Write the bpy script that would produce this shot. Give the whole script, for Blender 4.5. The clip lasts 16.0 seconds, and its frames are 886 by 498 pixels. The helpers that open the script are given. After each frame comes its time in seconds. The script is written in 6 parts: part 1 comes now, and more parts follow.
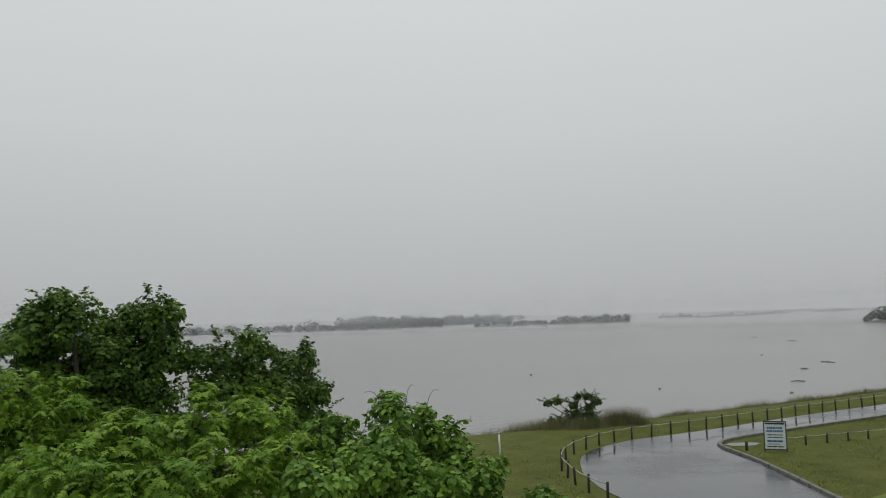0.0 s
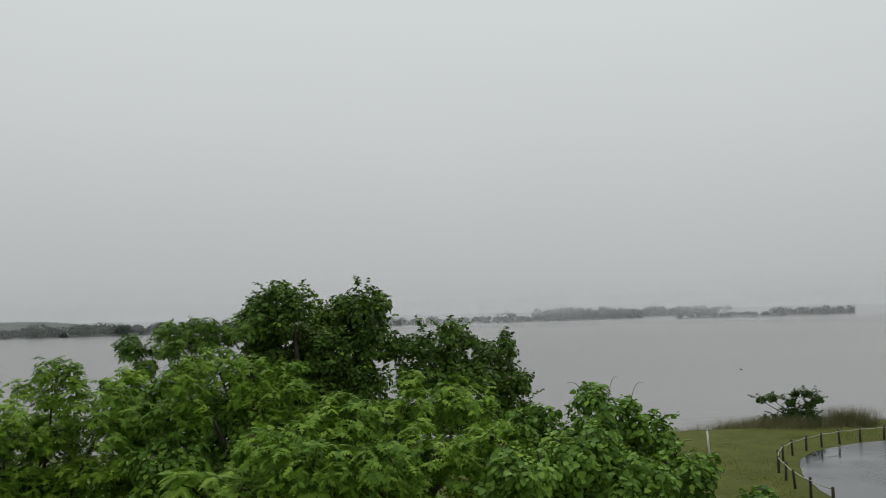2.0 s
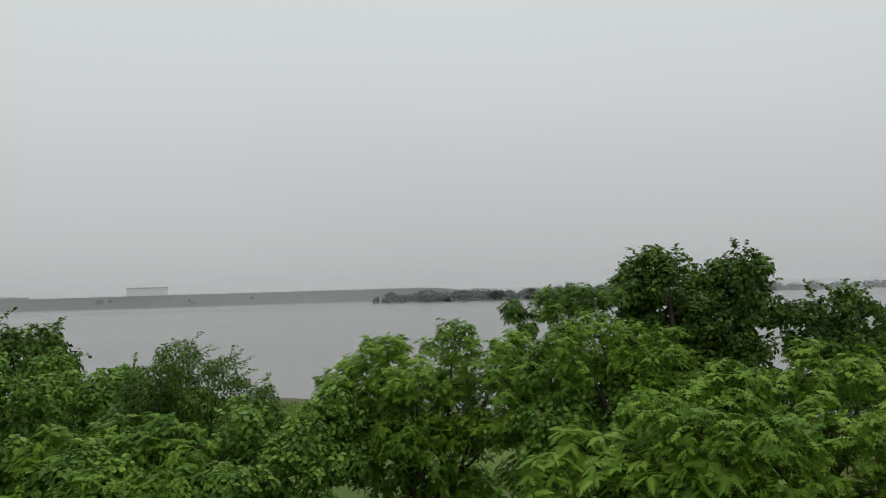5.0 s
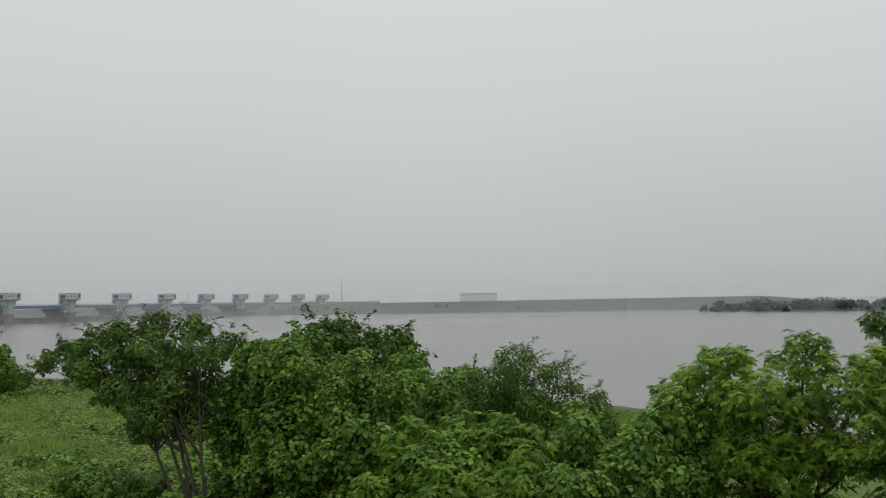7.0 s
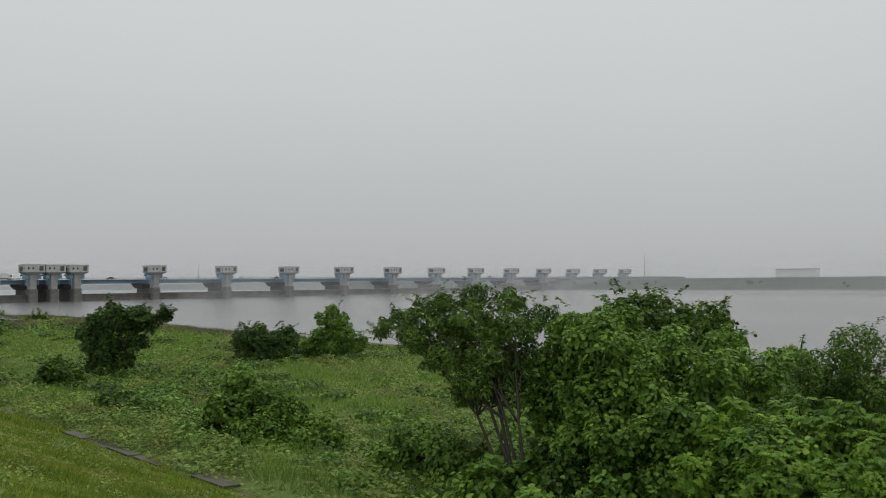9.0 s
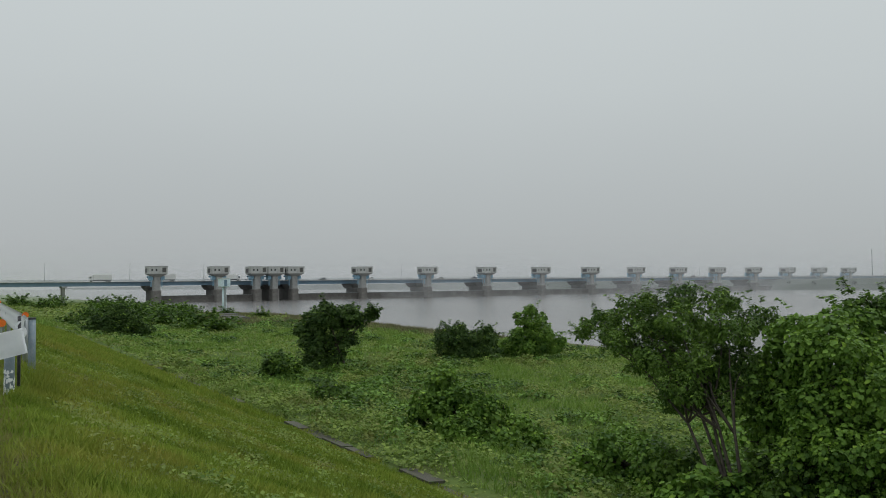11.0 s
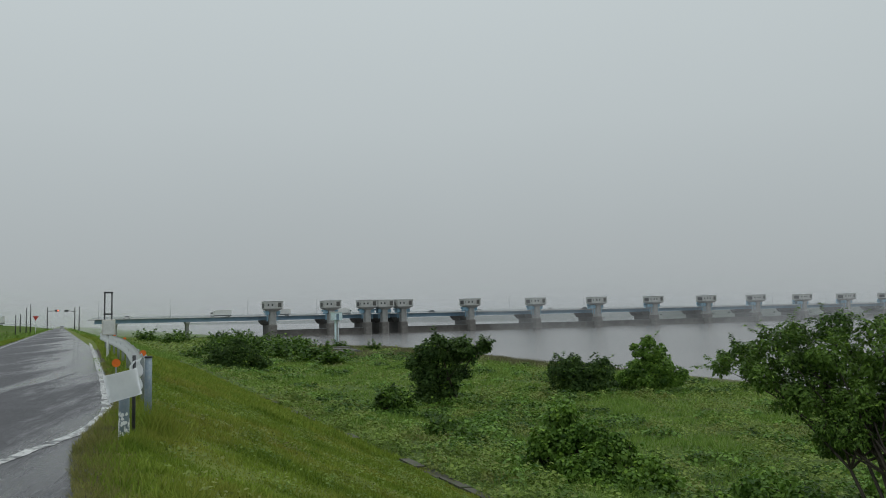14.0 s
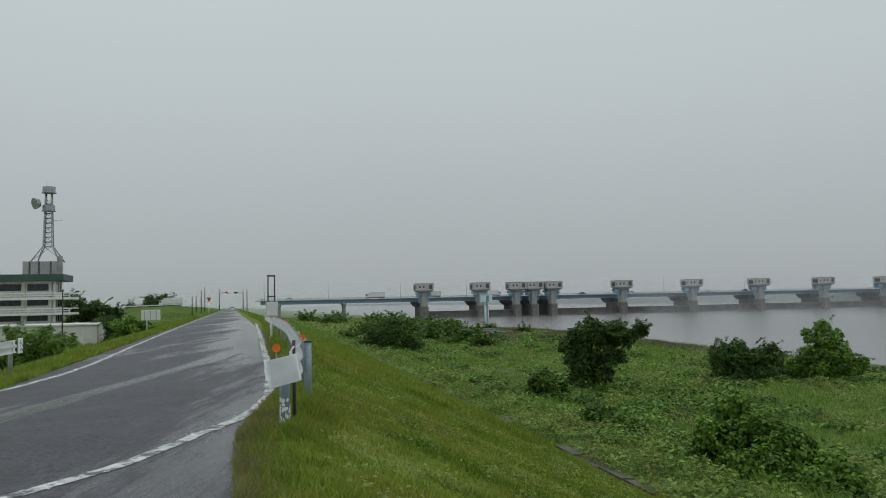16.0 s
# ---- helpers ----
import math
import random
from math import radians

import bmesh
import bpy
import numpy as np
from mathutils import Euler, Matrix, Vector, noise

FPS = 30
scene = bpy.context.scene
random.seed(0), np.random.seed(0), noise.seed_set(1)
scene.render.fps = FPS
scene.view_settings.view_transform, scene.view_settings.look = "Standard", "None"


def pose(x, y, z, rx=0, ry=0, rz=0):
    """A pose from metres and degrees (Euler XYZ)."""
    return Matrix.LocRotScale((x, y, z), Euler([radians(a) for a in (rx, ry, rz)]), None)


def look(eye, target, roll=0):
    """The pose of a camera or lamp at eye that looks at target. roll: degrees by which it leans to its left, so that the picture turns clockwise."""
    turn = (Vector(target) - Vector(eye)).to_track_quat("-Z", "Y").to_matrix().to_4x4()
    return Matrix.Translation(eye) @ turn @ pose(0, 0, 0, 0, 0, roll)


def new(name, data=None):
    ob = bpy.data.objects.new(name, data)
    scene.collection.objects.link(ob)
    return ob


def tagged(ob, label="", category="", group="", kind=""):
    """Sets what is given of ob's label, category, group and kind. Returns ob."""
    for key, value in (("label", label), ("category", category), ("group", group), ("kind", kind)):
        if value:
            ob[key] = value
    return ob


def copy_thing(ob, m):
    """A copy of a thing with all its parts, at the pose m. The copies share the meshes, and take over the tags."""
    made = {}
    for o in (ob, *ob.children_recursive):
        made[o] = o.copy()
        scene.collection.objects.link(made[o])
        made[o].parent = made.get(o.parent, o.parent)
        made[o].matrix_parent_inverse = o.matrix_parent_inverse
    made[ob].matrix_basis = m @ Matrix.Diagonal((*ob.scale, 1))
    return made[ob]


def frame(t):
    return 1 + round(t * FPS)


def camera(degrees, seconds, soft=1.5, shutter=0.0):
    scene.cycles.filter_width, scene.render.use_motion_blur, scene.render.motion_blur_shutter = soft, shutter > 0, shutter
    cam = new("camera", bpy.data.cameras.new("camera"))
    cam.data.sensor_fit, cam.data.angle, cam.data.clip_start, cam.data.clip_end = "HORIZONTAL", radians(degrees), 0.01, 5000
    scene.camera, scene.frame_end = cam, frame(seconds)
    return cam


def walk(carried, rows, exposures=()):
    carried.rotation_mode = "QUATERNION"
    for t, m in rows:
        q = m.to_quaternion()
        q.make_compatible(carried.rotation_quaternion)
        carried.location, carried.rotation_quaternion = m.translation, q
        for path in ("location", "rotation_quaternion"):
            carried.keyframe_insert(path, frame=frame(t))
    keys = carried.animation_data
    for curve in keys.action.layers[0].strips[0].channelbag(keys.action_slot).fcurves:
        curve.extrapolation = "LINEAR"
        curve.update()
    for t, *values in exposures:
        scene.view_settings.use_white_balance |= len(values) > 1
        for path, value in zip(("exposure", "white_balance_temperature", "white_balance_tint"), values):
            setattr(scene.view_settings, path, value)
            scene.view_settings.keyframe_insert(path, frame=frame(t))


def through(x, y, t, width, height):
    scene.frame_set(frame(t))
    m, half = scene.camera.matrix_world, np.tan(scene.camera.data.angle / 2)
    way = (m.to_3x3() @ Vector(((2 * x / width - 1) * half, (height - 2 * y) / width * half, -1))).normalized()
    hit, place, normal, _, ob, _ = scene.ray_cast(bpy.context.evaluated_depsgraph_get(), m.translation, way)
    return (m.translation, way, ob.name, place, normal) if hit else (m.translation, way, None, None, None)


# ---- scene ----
# The levee frame: s runs along the crest road, w towards the river, z up (0 is the road).
cam = camera(58.78, 16.0, soft=1.05)
PATH = [
    (0.0, 0.001, 0.000, 1.501, -0.01, 4.93, 1.45),
    (0.5, -0.012, 0.005, 1.499, 3.26, 4.71, 1.38),
    (1.0, -0.029, 0.012, 1.498, 6.64, 4.97, 1.38),
    (1.5, -0.041, 0.017, 1.496, 10.36, 5.01, 1.36),
    (2.0, -0.061, 0.031, 1.488, 14.22, 4.65, 1.40),
    (2.5, -0.083, 0.048, 1.486, 17.57, 4.18, 1.46),
    (3.0, -0.093, 0.049, 1.483, 20.03, 3.79, 1.50),
    (5.5, -0.335, -0.188, 1.491, 46.59, 2.82, 1.61),
    (6.0, -0.367, -0.245, 1.497, 52.83, 2.94, 1.41),
    (6.5, -0.370, -0.305, 1.494, 58.38, 3.39, 1.18),
    (7.0, -0.384, -0.369, 1.498, 63.30, 3.90, 1.05),
    (7.5, -0.422, -0.441, 1.501, 68.64, 3.93, 0.91),
    (8.0, -0.464, -0.508, 1.496, 74.92, 3.59, 0.86),
    (8.5, -0.520, -0.585, 1.485, 80.69, 2.98, 0.69),
    (9.0, -0.542, -0.618, 1.482, 84.97, 2.37, 0.56),
    (9.5, -0.559, -0.650, 1.481, 88.81, 2.25, 0.29),
    (10.0, -0.624, -0.661, 1.485, 93.32, 2.74, 0.09),
    (12.5, -1.293, -0.944, 1.466, 103.36, 2.21, 1.16),
    (13.0, -1.467, -1.036, 1.476, 104.64, 3.00, 0.74),
    (13.5, -1.632, -1.179, 1.498, 104.89, 4.12, 1.52),
    (14.0, -1.846, -1.275, 1.504, 107.04, 4.95, 1.36),
    (14.5, -2.053, -1.354, 1.525, 110.22, 4.71, 0.68),
    (15.0, -2.189, -1.499, 1.523, 111.74, 4.72, 1.14),
    (15.5, -2.328, -1.649, 1.534, 113.56, 4.60, 2.12),
    (16.0, -2.504, -1.747, 1.552, 117.83, 3.88, 1.22),
]
EXPOSURE = [(0.0, -0.04, 6500, 10), (3.0, 0.0, 6500, 10), (5.5, 0.05, 6480, 9), (7.0, 0.02, 6500, 10), (9.0, -0.03, 6500, 10), (10.0, -0.07, 6450, 9), (12.5, -0.13, 6200, 6), (13.0, -0.13, 6200, 6), (13.5, -0.21, 6200, 6), (14.5, -0.22, 6200, 6), (16.0, -0.20, 6200, 6)]
walk(cam, [(t, pose(x, y, z, 90 + pitch, roll, yaw)) for t, x, y, z, yaw, pitch, roll in PATH], EXPOSURE)
LEV = Matrix.Rotation(math.atan2(-0.68, -0.733), 4, "Z")
UX, UY = LEV[0][0], LEV[1][0]
rng = np.random.default_rng(7)


def at(s, w, z=0.0):
    """World place of levee coordinates."""
    return LEV @ Vector((s, -w, z))


def sw_of(x, y):
    return x * UX + y * UY, x * UY - y * UX


# ---- world and light ----
world = bpy.data.worlds.new("overcast_sky")
scene.world = world
world.use_nodes = True
wn, wl = world.node_tree.nodes, world.node_tree.links
wn.clear()
w_out = wn.new("ShaderNodeOutputWorld")
w_bg = wn.new("ShaderNodeBackground")
w_sky = wn.new("ShaderNodeTexSky")
w_sky.sky_type, w_sky.sun_disc = "NISHITA", False
w_sky.sun_elevation, w_sky.sun_rotation = radians(55), radians(200)
w_tint = wn.new("ShaderNodeMixRGB")
w_tint.inputs[0].default_value = 0.985
w_co = wn.new("ShaderNodeTexCoord")
w_sep = wn.new("ShaderNodeSeparateXYZ")
w_noise = wn.new("ShaderNodeTexNoise")
w_noise.inputs["Scale"].default_value, w_noise.inputs["Detail"].default_value = 1.6, 3.0
w_add = wn.new("ShaderNodeMath")
w_add.operation = "MULTIPLY_ADD"
w_add.inputs[1].default_value = 0.10
w_ramp = wn.new("ShaderNodeValToRGB")
el = w_ramp.color_ramp.elements
el[0].position, el[0].color = 0.04, (4.25, 4.38, 4.42, 1)
el[1].position, el[1].color = 1.0, (8.6, 8.9, 9.0, 1)
for p, c in ((0.10, (4.68, 4.83, 4.85, 1)), (0.28, (5.85, 6.1, 6.1, 1)), (0.46, (6.6, 6.9, 6.9, 1))):
    e = el.new(p)
    e.color = c
wl.new(w_co.outputs["Generated"], w_sep.inputs[0])
wl.new(w_co.outputs["Generated"], w_noise.inputs["Vector"])
wl.new(w_noise.outputs["Fac"], w_add.inputs[0])
wl.new(w_sep.outputs["Z"], w_add.inputs[2])
wl.new(w_add.outputs[0], w_ramp.inputs[0])
wl.new(w_sky.outputs[0], w_tint.inputs[1])
wl.new(w_ramp.outputs[0], w_tint.inputs[2])
wl.new(w_tint.outputs[0], w_bg.inputs["Color"])
w_bg.inputs["Strength"].default_value = 0.1
wl.new(w_bg.outputs[0], w_out.inputs["Surface"])
sun = new("sun", bpy.data.lights.new("sun", "SUN"))
sun.data.energy, sun.data.angle, sun.data.color = 0.5, radians(40), (1.0, 0.98, 0.95)
sun.matrix_world = look((0, 0, 60), (12, -20, 0))


# ---- materials ----
def surface(name, c1, c2, scale=1.0, rough=0.8, bump=0.3, fine=12.0, metal=0.0, spec=0.4, rough2=None, stretch=(1, 1, 1), c3=None, stain=0.5, bump_dist=0.02):
    """Two colours mixed at a broad and a fine scale, with bump and roughness that vary too."""
    m = bpy.data.materials.new(name)
    m.use_nodes = True
    n, l = m.node_tree.nodes, m.node_tree.links
    b = n["Principled BSDF"]
    co = n.new("ShaderNodeTexCoord")
    mp = n.new("ShaderNodeMapping")
    mp.inputs["Scale"].default_value = stretch
    l.new(co.outputs["Object"], mp.inputs["Vector"])
    big, small = n.new("ShaderNodeTexNoise"), n.new("ShaderNodeTexNoise")
    for t, sc, d in ((big, scale, 5.0), (small, scale * fine, 6.0)):
        t.inputs["Scale"].default_value, t.inputs["Detail"].default_value = sc, d
        t.inputs["Roughness"].default_value = 0.62
        l.new(mp.outputs[0], t.inputs["Vector"])
    ramp = n.new("ShaderNodeValToRGB")
    ramp.color_ramp.elements[0].position, ramp.color_ramp.elements[1].position = 0.36, 0.64
    ramp.color_ramp.elements[0].color, ramp.color_ramp.elements[1].color = (*c1, 1), (*c2, 1)
    mixv = n.new("ShaderNodeMath")
    mixv.operation = "MULTIPLY_ADD"
    mixv.inputs[1].default_value = 0.5
    half = n.new("ShaderNodeMath")
    half.operation = "MULTIPLY"
    half.inputs[1].default_value = 0.5
    l.new(big.outputs["Fac"], half.inputs[0])
    l.new(small.outputs["Fac"], mixv.inputs[0])
    l.new(half.outputs[0], mixv.inputs[2])
    l.new(mixv.outputs[0], ramp.inputs[0])
    colour = ramp.outputs[0]
    if c3:
        third = n.new("ShaderNodeTexNoise")
        third.inputs["Scale"].default_value, third.inputs["Detail"].default_value = scale * 2.7, 4.0
        l.new(mp.outputs[0], third.inputs["Vector"])
        r3 = n.new("ShaderNodeValToRGB")
        r3.color_ramp.elements[0].position, r3.color_ramp.elements[1].position = 0.52, 0.68
        l.new(third.outputs["Fac"], r3.inputs[0])
        k = n.new("ShaderNodeMath")
        k.operation = "MULTIPLY"
        k.inputs[1].default_value = stain
        l.new(r3.outputs[0], k.inputs[0])
        mx = n.new("ShaderNodeMixRGB")
        mx.inputs[2].default_value = (*c3, 1)
        l.new(k.outputs[0], mx.inputs[0])
        l.new(colour, mx.inputs[1])
        colour = mx.outputs[0]
    l.new(colour, b.inputs["Base Color"])
    b.inputs["Metallic"].default_value = metal
    b.inputs["Specular IOR Level"].default_value = spec
    if rough2 is None:
        b.inputs["Roughness"].default_value = rough
    else:
        rr = n.new("ShaderNodeMapRange")
        rr.inputs["From Min"].default_value, rr.inputs["From Max"].default_value = 0.42, 0.58
        rr.inputs["To Min"].default_value, rr.inputs["To Max"].default_value = rough, rough2
        l.new(big.outputs["Fac"], rr.inputs["Value"])
        l.new(rr.outputs[0], b.inputs["Roughness"])
    bp = n.new("ShaderNodeBump")
    bp.inputs["Strength"].default_value, bp.inputs["Distance"].default_value = bump, bump_dist
    l.new(small.outputs["Fac"], bp.inputs["Height"])
    l.new(bp.outputs[0], b.inputs["Normal"])
    return m


def foliage(name, c1, c2, rough=0.45, through=0.3, spec=0.35, faded=None):
    """Leaves: each island its own shade, some light let through."""
    m = bpy.data.materials.new(name)
    m.use_nodes = True
    n, l = m.node_tree.nodes, m.node_tree.links
    b, out = n["Principled BSDF"], n["Material Output"]
    g, co, t = n.new("ShaderNodeNewGeometry"), n.new("ShaderNodeTexCoord"), n.new("ShaderNodeTexNoise")
    t.inputs["Scale"].default_value, t.inputs["Detail"].default_value = 0.7, 3.0
    l.new(co.outputs["Object"], t.inputs["Vector"])
    a = n.new("ShaderNodeMath")
    a.operation = "MULTIPLY_ADD"
    a.inputs[1].default_value = 0.55
    sub = n.new("ShaderNodeMath")
    sub.operation = "MULTIPLY_ADD"
    sub.inputs[1].default_value, sub.inputs[2].default_value = 1.6, -0.55
    l.new(t.outputs["Fac"], sub.inputs[0])
    l.new(g.outputs["Random Per Island"], a.inputs[0])
    l.new(sub.outputs[0], a.inputs[2])
    r = n.new("ShaderNodeValToRGB")
    r.color_ramp.elements[0].color, r.color_ramp.elements[1].color = (*c1, 1), (*c2, 1)
    r.color_ramp.elements[0].position, r.color_ramp.elements[1].position = 0.1, 0.9
    l.new(a.outputs[0], r.inputs[0])
    colour = r.outputs[0]
    if faded:   # yellowed patches a metre or two across
        f_n, f_r, f_m = n.new("ShaderNodeTexNoise"), n.new("ShaderNodeMapRange"), n.new("ShaderNodeMixRGB")
        f_n.inputs["Scale"].default_value, f_n.inputs["Detail"].default_value, f_n.inputs["Roughness"].default_value = 0.45, 6.0, 0.7
        f_r.inputs["From Min"].default_value, f_r.inputs["From Max"].default_value, f_r.inputs["To Max"].default_value = 0.48, 0.66, 0.75
        f_m.inputs[2].default_value = (*faded, 1)
        l.new(co.outputs["Object"], f_n.inputs["Vector"])
        l.new(f_n.outputs["Fac"], f_r.inputs["Value"])
        l.new(f_r.outputs[0], f_m.inputs[0])
        l.new(colour, f_m.inputs[1])
        colour = f_m.outputs[0]
    l.new(colour, b.inputs["Base Color"])
    b.inputs["Roughness"].default_value, b.inputs["Specular IOR Level"].default_value = rough, spec
    tr, mx = n.new("ShaderNodeBsdfTranslucent"), n.new("ShaderNodeMixShader")
    mx.inputs[0].default_value = through
    l.new(colour, tr.inputs["Color"])
    l.new(b.outputs[0], mx.inputs[1])
    l.new(tr.outputs[0], mx.inputs[2])
    l.new(mx.outputs[0], out.inputs["Surface"])
    return m


LEAF_VINE = foliage("vine_leaves", (0.052, 0.126, 0.016), (0.240, 0.400, 0.066), 0.5, 0.25, 0.22)
LEAF_LIGHT = foliage("pinnate_leaves", (0.040, 0.104, 0.008), (0.190, 0.340, 0.028), 0.55, 0.26, 0.2)
LEAF_DEEP = foliage("deep_green_leaves", (0.030, 0.068, 0.016), (0.105, 0.175, 0.042), 0.5, 0.25, 0.2)
LEAF_MID = foliage("mid_green_leaves", (0.046, 0.108, 0.014), (0.190, 0.325, 0.049), 0.5, 0.25, 0.2)
# lighter green for upward leaves: young shoots, and top light put in the colour
LEAF_YOUNG_LIT = foliage("young_lit_leaves", (0.104, 0.214, 0.022), (0.295, 0.448, 0.056), 0.55, 0.30, 0.2)
LEAF_DARK = foliage("dark_leaves", (0.030, 0.074, 0.012), (0.150, 0.255, 0.040), 0.5, 0.26, 0.22)
LEAF_GROUND = foliage("creeper_leaves", (0.100, 0.176, 0.030), (0.300, 0.395, 0.086), 0.6, 0.28, 0.2, (0.25, 0.225, 0.08))
GRASS = foliage("grass_blades", (0.105, 0.175, 0.018), (0.285, 0.370, 0.055), 0.6, 0.32, 0.15, (0.35, 0.33, 0.07))
WEED_BLADES = foliage("weed_blades", (0.120, 0.220, 0.036), (0.275, 0.390, 0.086), 0.6, 0.3, 0.15)
TUFT = foliage("yellowed_tuft_blades", (0.150, 0.160, 0.040), (0.320, 0.310, 0.110), 0.7, 0.35, 0.1)
GRASS_DRY = foliage("shore_reed_blades", (0.110, 0.118, 0.050), (0.250, 0.232, 0.125), 0.7, 0.25, 0.2)
# distant trees: some haze is mixed into this greyed leaf colour
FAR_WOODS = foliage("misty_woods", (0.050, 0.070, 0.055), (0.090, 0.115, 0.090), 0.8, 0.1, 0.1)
BARK = surface("wet_bark", (0.035, 0.028, 0.022), (0.085, 0.07, 0.055), 3.0, 0.75, 0.8, 6)
EARTH_GRASS = surface("levee_grass", (0.090, 0.130, 0.020), (0.170, 0.210, 0.038), 0.22, 0.9, 0.6, 30, c3=(0.22, 0.215, 0.06), stain=0.5, spec=0.15)
EARTH_WEED = surface("weed_ground", (0.065, 0.110, 0.024), (0.135, 0.190, 0.042), 0.10, 0.9, 0.7, 25, c3=(0.13, 0.135, 0.055), stain=0.45, spec=0.15)
EARTH_LAWN = surface("park_lawn", (0.052, 0.068, 0.012), (0.125, 0.138, 0.028), 0.55, 0.9, 1.0, 60, c3=(0.14, 0.125, 0.045), stain=0.55, spec=0.15)
LAWN_BLADES = foliage("lawn_blades", (0.085, 0.118, 0.018), (0.190, 0.225, 0.045), 0.6, 0.28, 0.15, (0.19, 0.17, 0.05))
EARTH_SHORE = surface("shore_litter", (0.070, 0.082, 0.034), (0.130, 0.136, 0.062), 0.4, 0.9, 0.8, 18, spec=0.2)
EARTH_BED = surface("river_mud", (0.10, 0.085, 0.065), (0.16, 0.14, 0.11), 0.3, 0.9, 0.3, 10)
# far bank green greyed, so its colour carries part of the haze
EARTH_FAR = surface("hazed_bank_grass", (0.072, 0.090, 0.075), (0.105, 0.122, 0.098), 0.02, 0.95, 0.2, 12, spec=0.1)
ASPHALT = surface("wet_asphalt", (0.035, 0.034, 0.039), (0.080, 0.077, 0.086), 1.2, 0.6, 1.0, 55, spec=0.36, bump_dist=0.014)
an, al = ASPHALT.node_tree.nodes, ASPHALT.node_tree.links
a_co, a_mp, a_m2 = an.new("ShaderNodeTexCoord"), an.new("ShaderNodeMapping"), an.new("ShaderNodeMapping")
a_turn = an.new("ShaderNodeMapping")
a_turn.inputs["Rotation"].default_value = (0, 0, radians(12.5))
a_mp.inputs["Scale"].default_value = (0.035, 0.42, 1)
a_m2.inputs["Scale"].default_value = (0.16, 1.3, 1)
a_n1, a_n2 = an.new("ShaderNodeTexNoise"), an.new("ShaderNodeTexNoise")
a_n1.inputs["Scale"].default_value, a_n1.inputs["Detail"].default_value, a_n1.inputs["Roughness"].default_value = 1.0, 3.0, 0.5
a_n2.inputs["Scale"].default_value, a_n2.inputs["Detail"].default_value, a_n2.inputs["Roughness"].default_value = 1.6, 9.0, 0.75
a_sum, a_rng = an.new("ShaderNodeMath"), an.new("ShaderNodeMapRange")
a_sum.operation = "MULTIPLY_ADD"
a_sum.inputs[1].default_value = 0.55
a_rng.inputs["From Min"].default_value, a_rng.inputs["From Max"].default_value = 0.79, 0.93
a_rng.inputs["To Min"].default_value, a_rng.inputs["To Max"].default_value = 0.50, 0.07
a_spec = an.new("ShaderNodeMapRange")
a_spec.inputs["From Min"].default_value, a_spec.inputs["From Max"].default_value = 0.76, 0.93
a_spec.inputs["To Min"].default_value, a_spec.inputs["To Max"].default_value = 0.24, 0.8
a_xyz, a_side, a_wet = an.new("ShaderNodeSeparateXYZ"), an.new("ShaderNodeMapRange"), an.new("ShaderNodeMath")   # rain gathers along the river side
a_side.inputs["From Min"].default_value, a_side.inputs["From Max"].default_value = 1.2, -1.2
a_side.inputs["To Min"].default_value, a_side.inputs["To Max"].default_value = -0.03, 0.11
a_wet.operation = "ADD"
a_ty, a_off, a_abs, a_seam, a_more = an.new("ShaderNodeSeparateXYZ"), an.new("ShaderNodeMath"), an.new("ShaderNodeMath"), an.new("ShaderNodeMapRange"), an.new("ShaderNodeMath")   # water standing along a worn seam
a_off.operation, a_off.inputs[1].default_value, a_off.inputs[2].default_value = "MULTIPLY_ADD", 1.1, -6.60
a_sum2 = an.new("ShaderNodeMath")
a_abs.operation = "ABSOLUTE"
a_seam.inputs["From Min"].default_value, a_seam.inputs["From Max"].default_value = 0.08, 0.42
a_seam.inputs["To Min"].default_value, a_seam.inputs["To Max"].default_value = 0.22, 0.0
al.new(a_co.outputs["Object"], a_turn.inputs["Vector"])
al.new(a_turn.outputs[0], a_mp.inputs["Vector"])
al.new(a_turn.outputs[0], a_m2.inputs["Vector"])
al.new(a_mp.outputs[0], a_n1.inputs["Vector"])
al.new(a_m2.outputs[0], a_n2.inputs["Vector"])
al.new(a_n2.outputs["Fac"], a_sum.inputs[0])
al.new(a_n1.outputs["Fac"], a_sum.inputs[2])
al.new(a_co.outputs["Object"], a_xyz.inputs[0])
al.new(a_xyz.outputs["Y"], a_side.inputs["Value"])
al.new(a_sum.outputs[0], a_wet.inputs[0])
al.new(a_side.outputs[0], a_wet.inputs[1])
al.new(a_turn.outputs[0], a_ty.inputs[0])
al.new(a_n2.outputs["Fac"], a_off.inputs[0])
al.new(a_off.outputs[0], a_sum2.inputs[0])
al.new(a_ty.outputs["Y"], a_sum2.inputs[1])
al.new(a_sum2.outputs[0], a_abs.inputs[0])
al.new(a_abs.outputs[0], a_seam.inputs["Value"])
al.new(a_seam.outputs[0], a_more.inputs[0])
al.new(a_wet.outputs[0], a_more.inputs[1])
a_wet = a_more
al.new(a_wet.outputs[0], a_rng.inputs["Value"])
al.new(a_wet.outputs[0], a_spec.inputs["Value"])
al.new(a_spec.outputs[0], an["Principled BSDF"].inputs["Specular IOR Level"])
al.new(a_rng.outputs[0], an["Principled BSDF"].inputs["Roughness"])
a_g, a_gr, a_mix = an.new("ShaderNodeTexNoise"), an.new("ShaderNodeMapRange"), an.new("ShaderNodeMix")   # pale and dark stone chips
a_g.inputs["Scale"].default_value, a_g.inputs["Detail"].default_value, a_g.inputs["Roughness"].default_value = 22.0, 5.0, 0.8
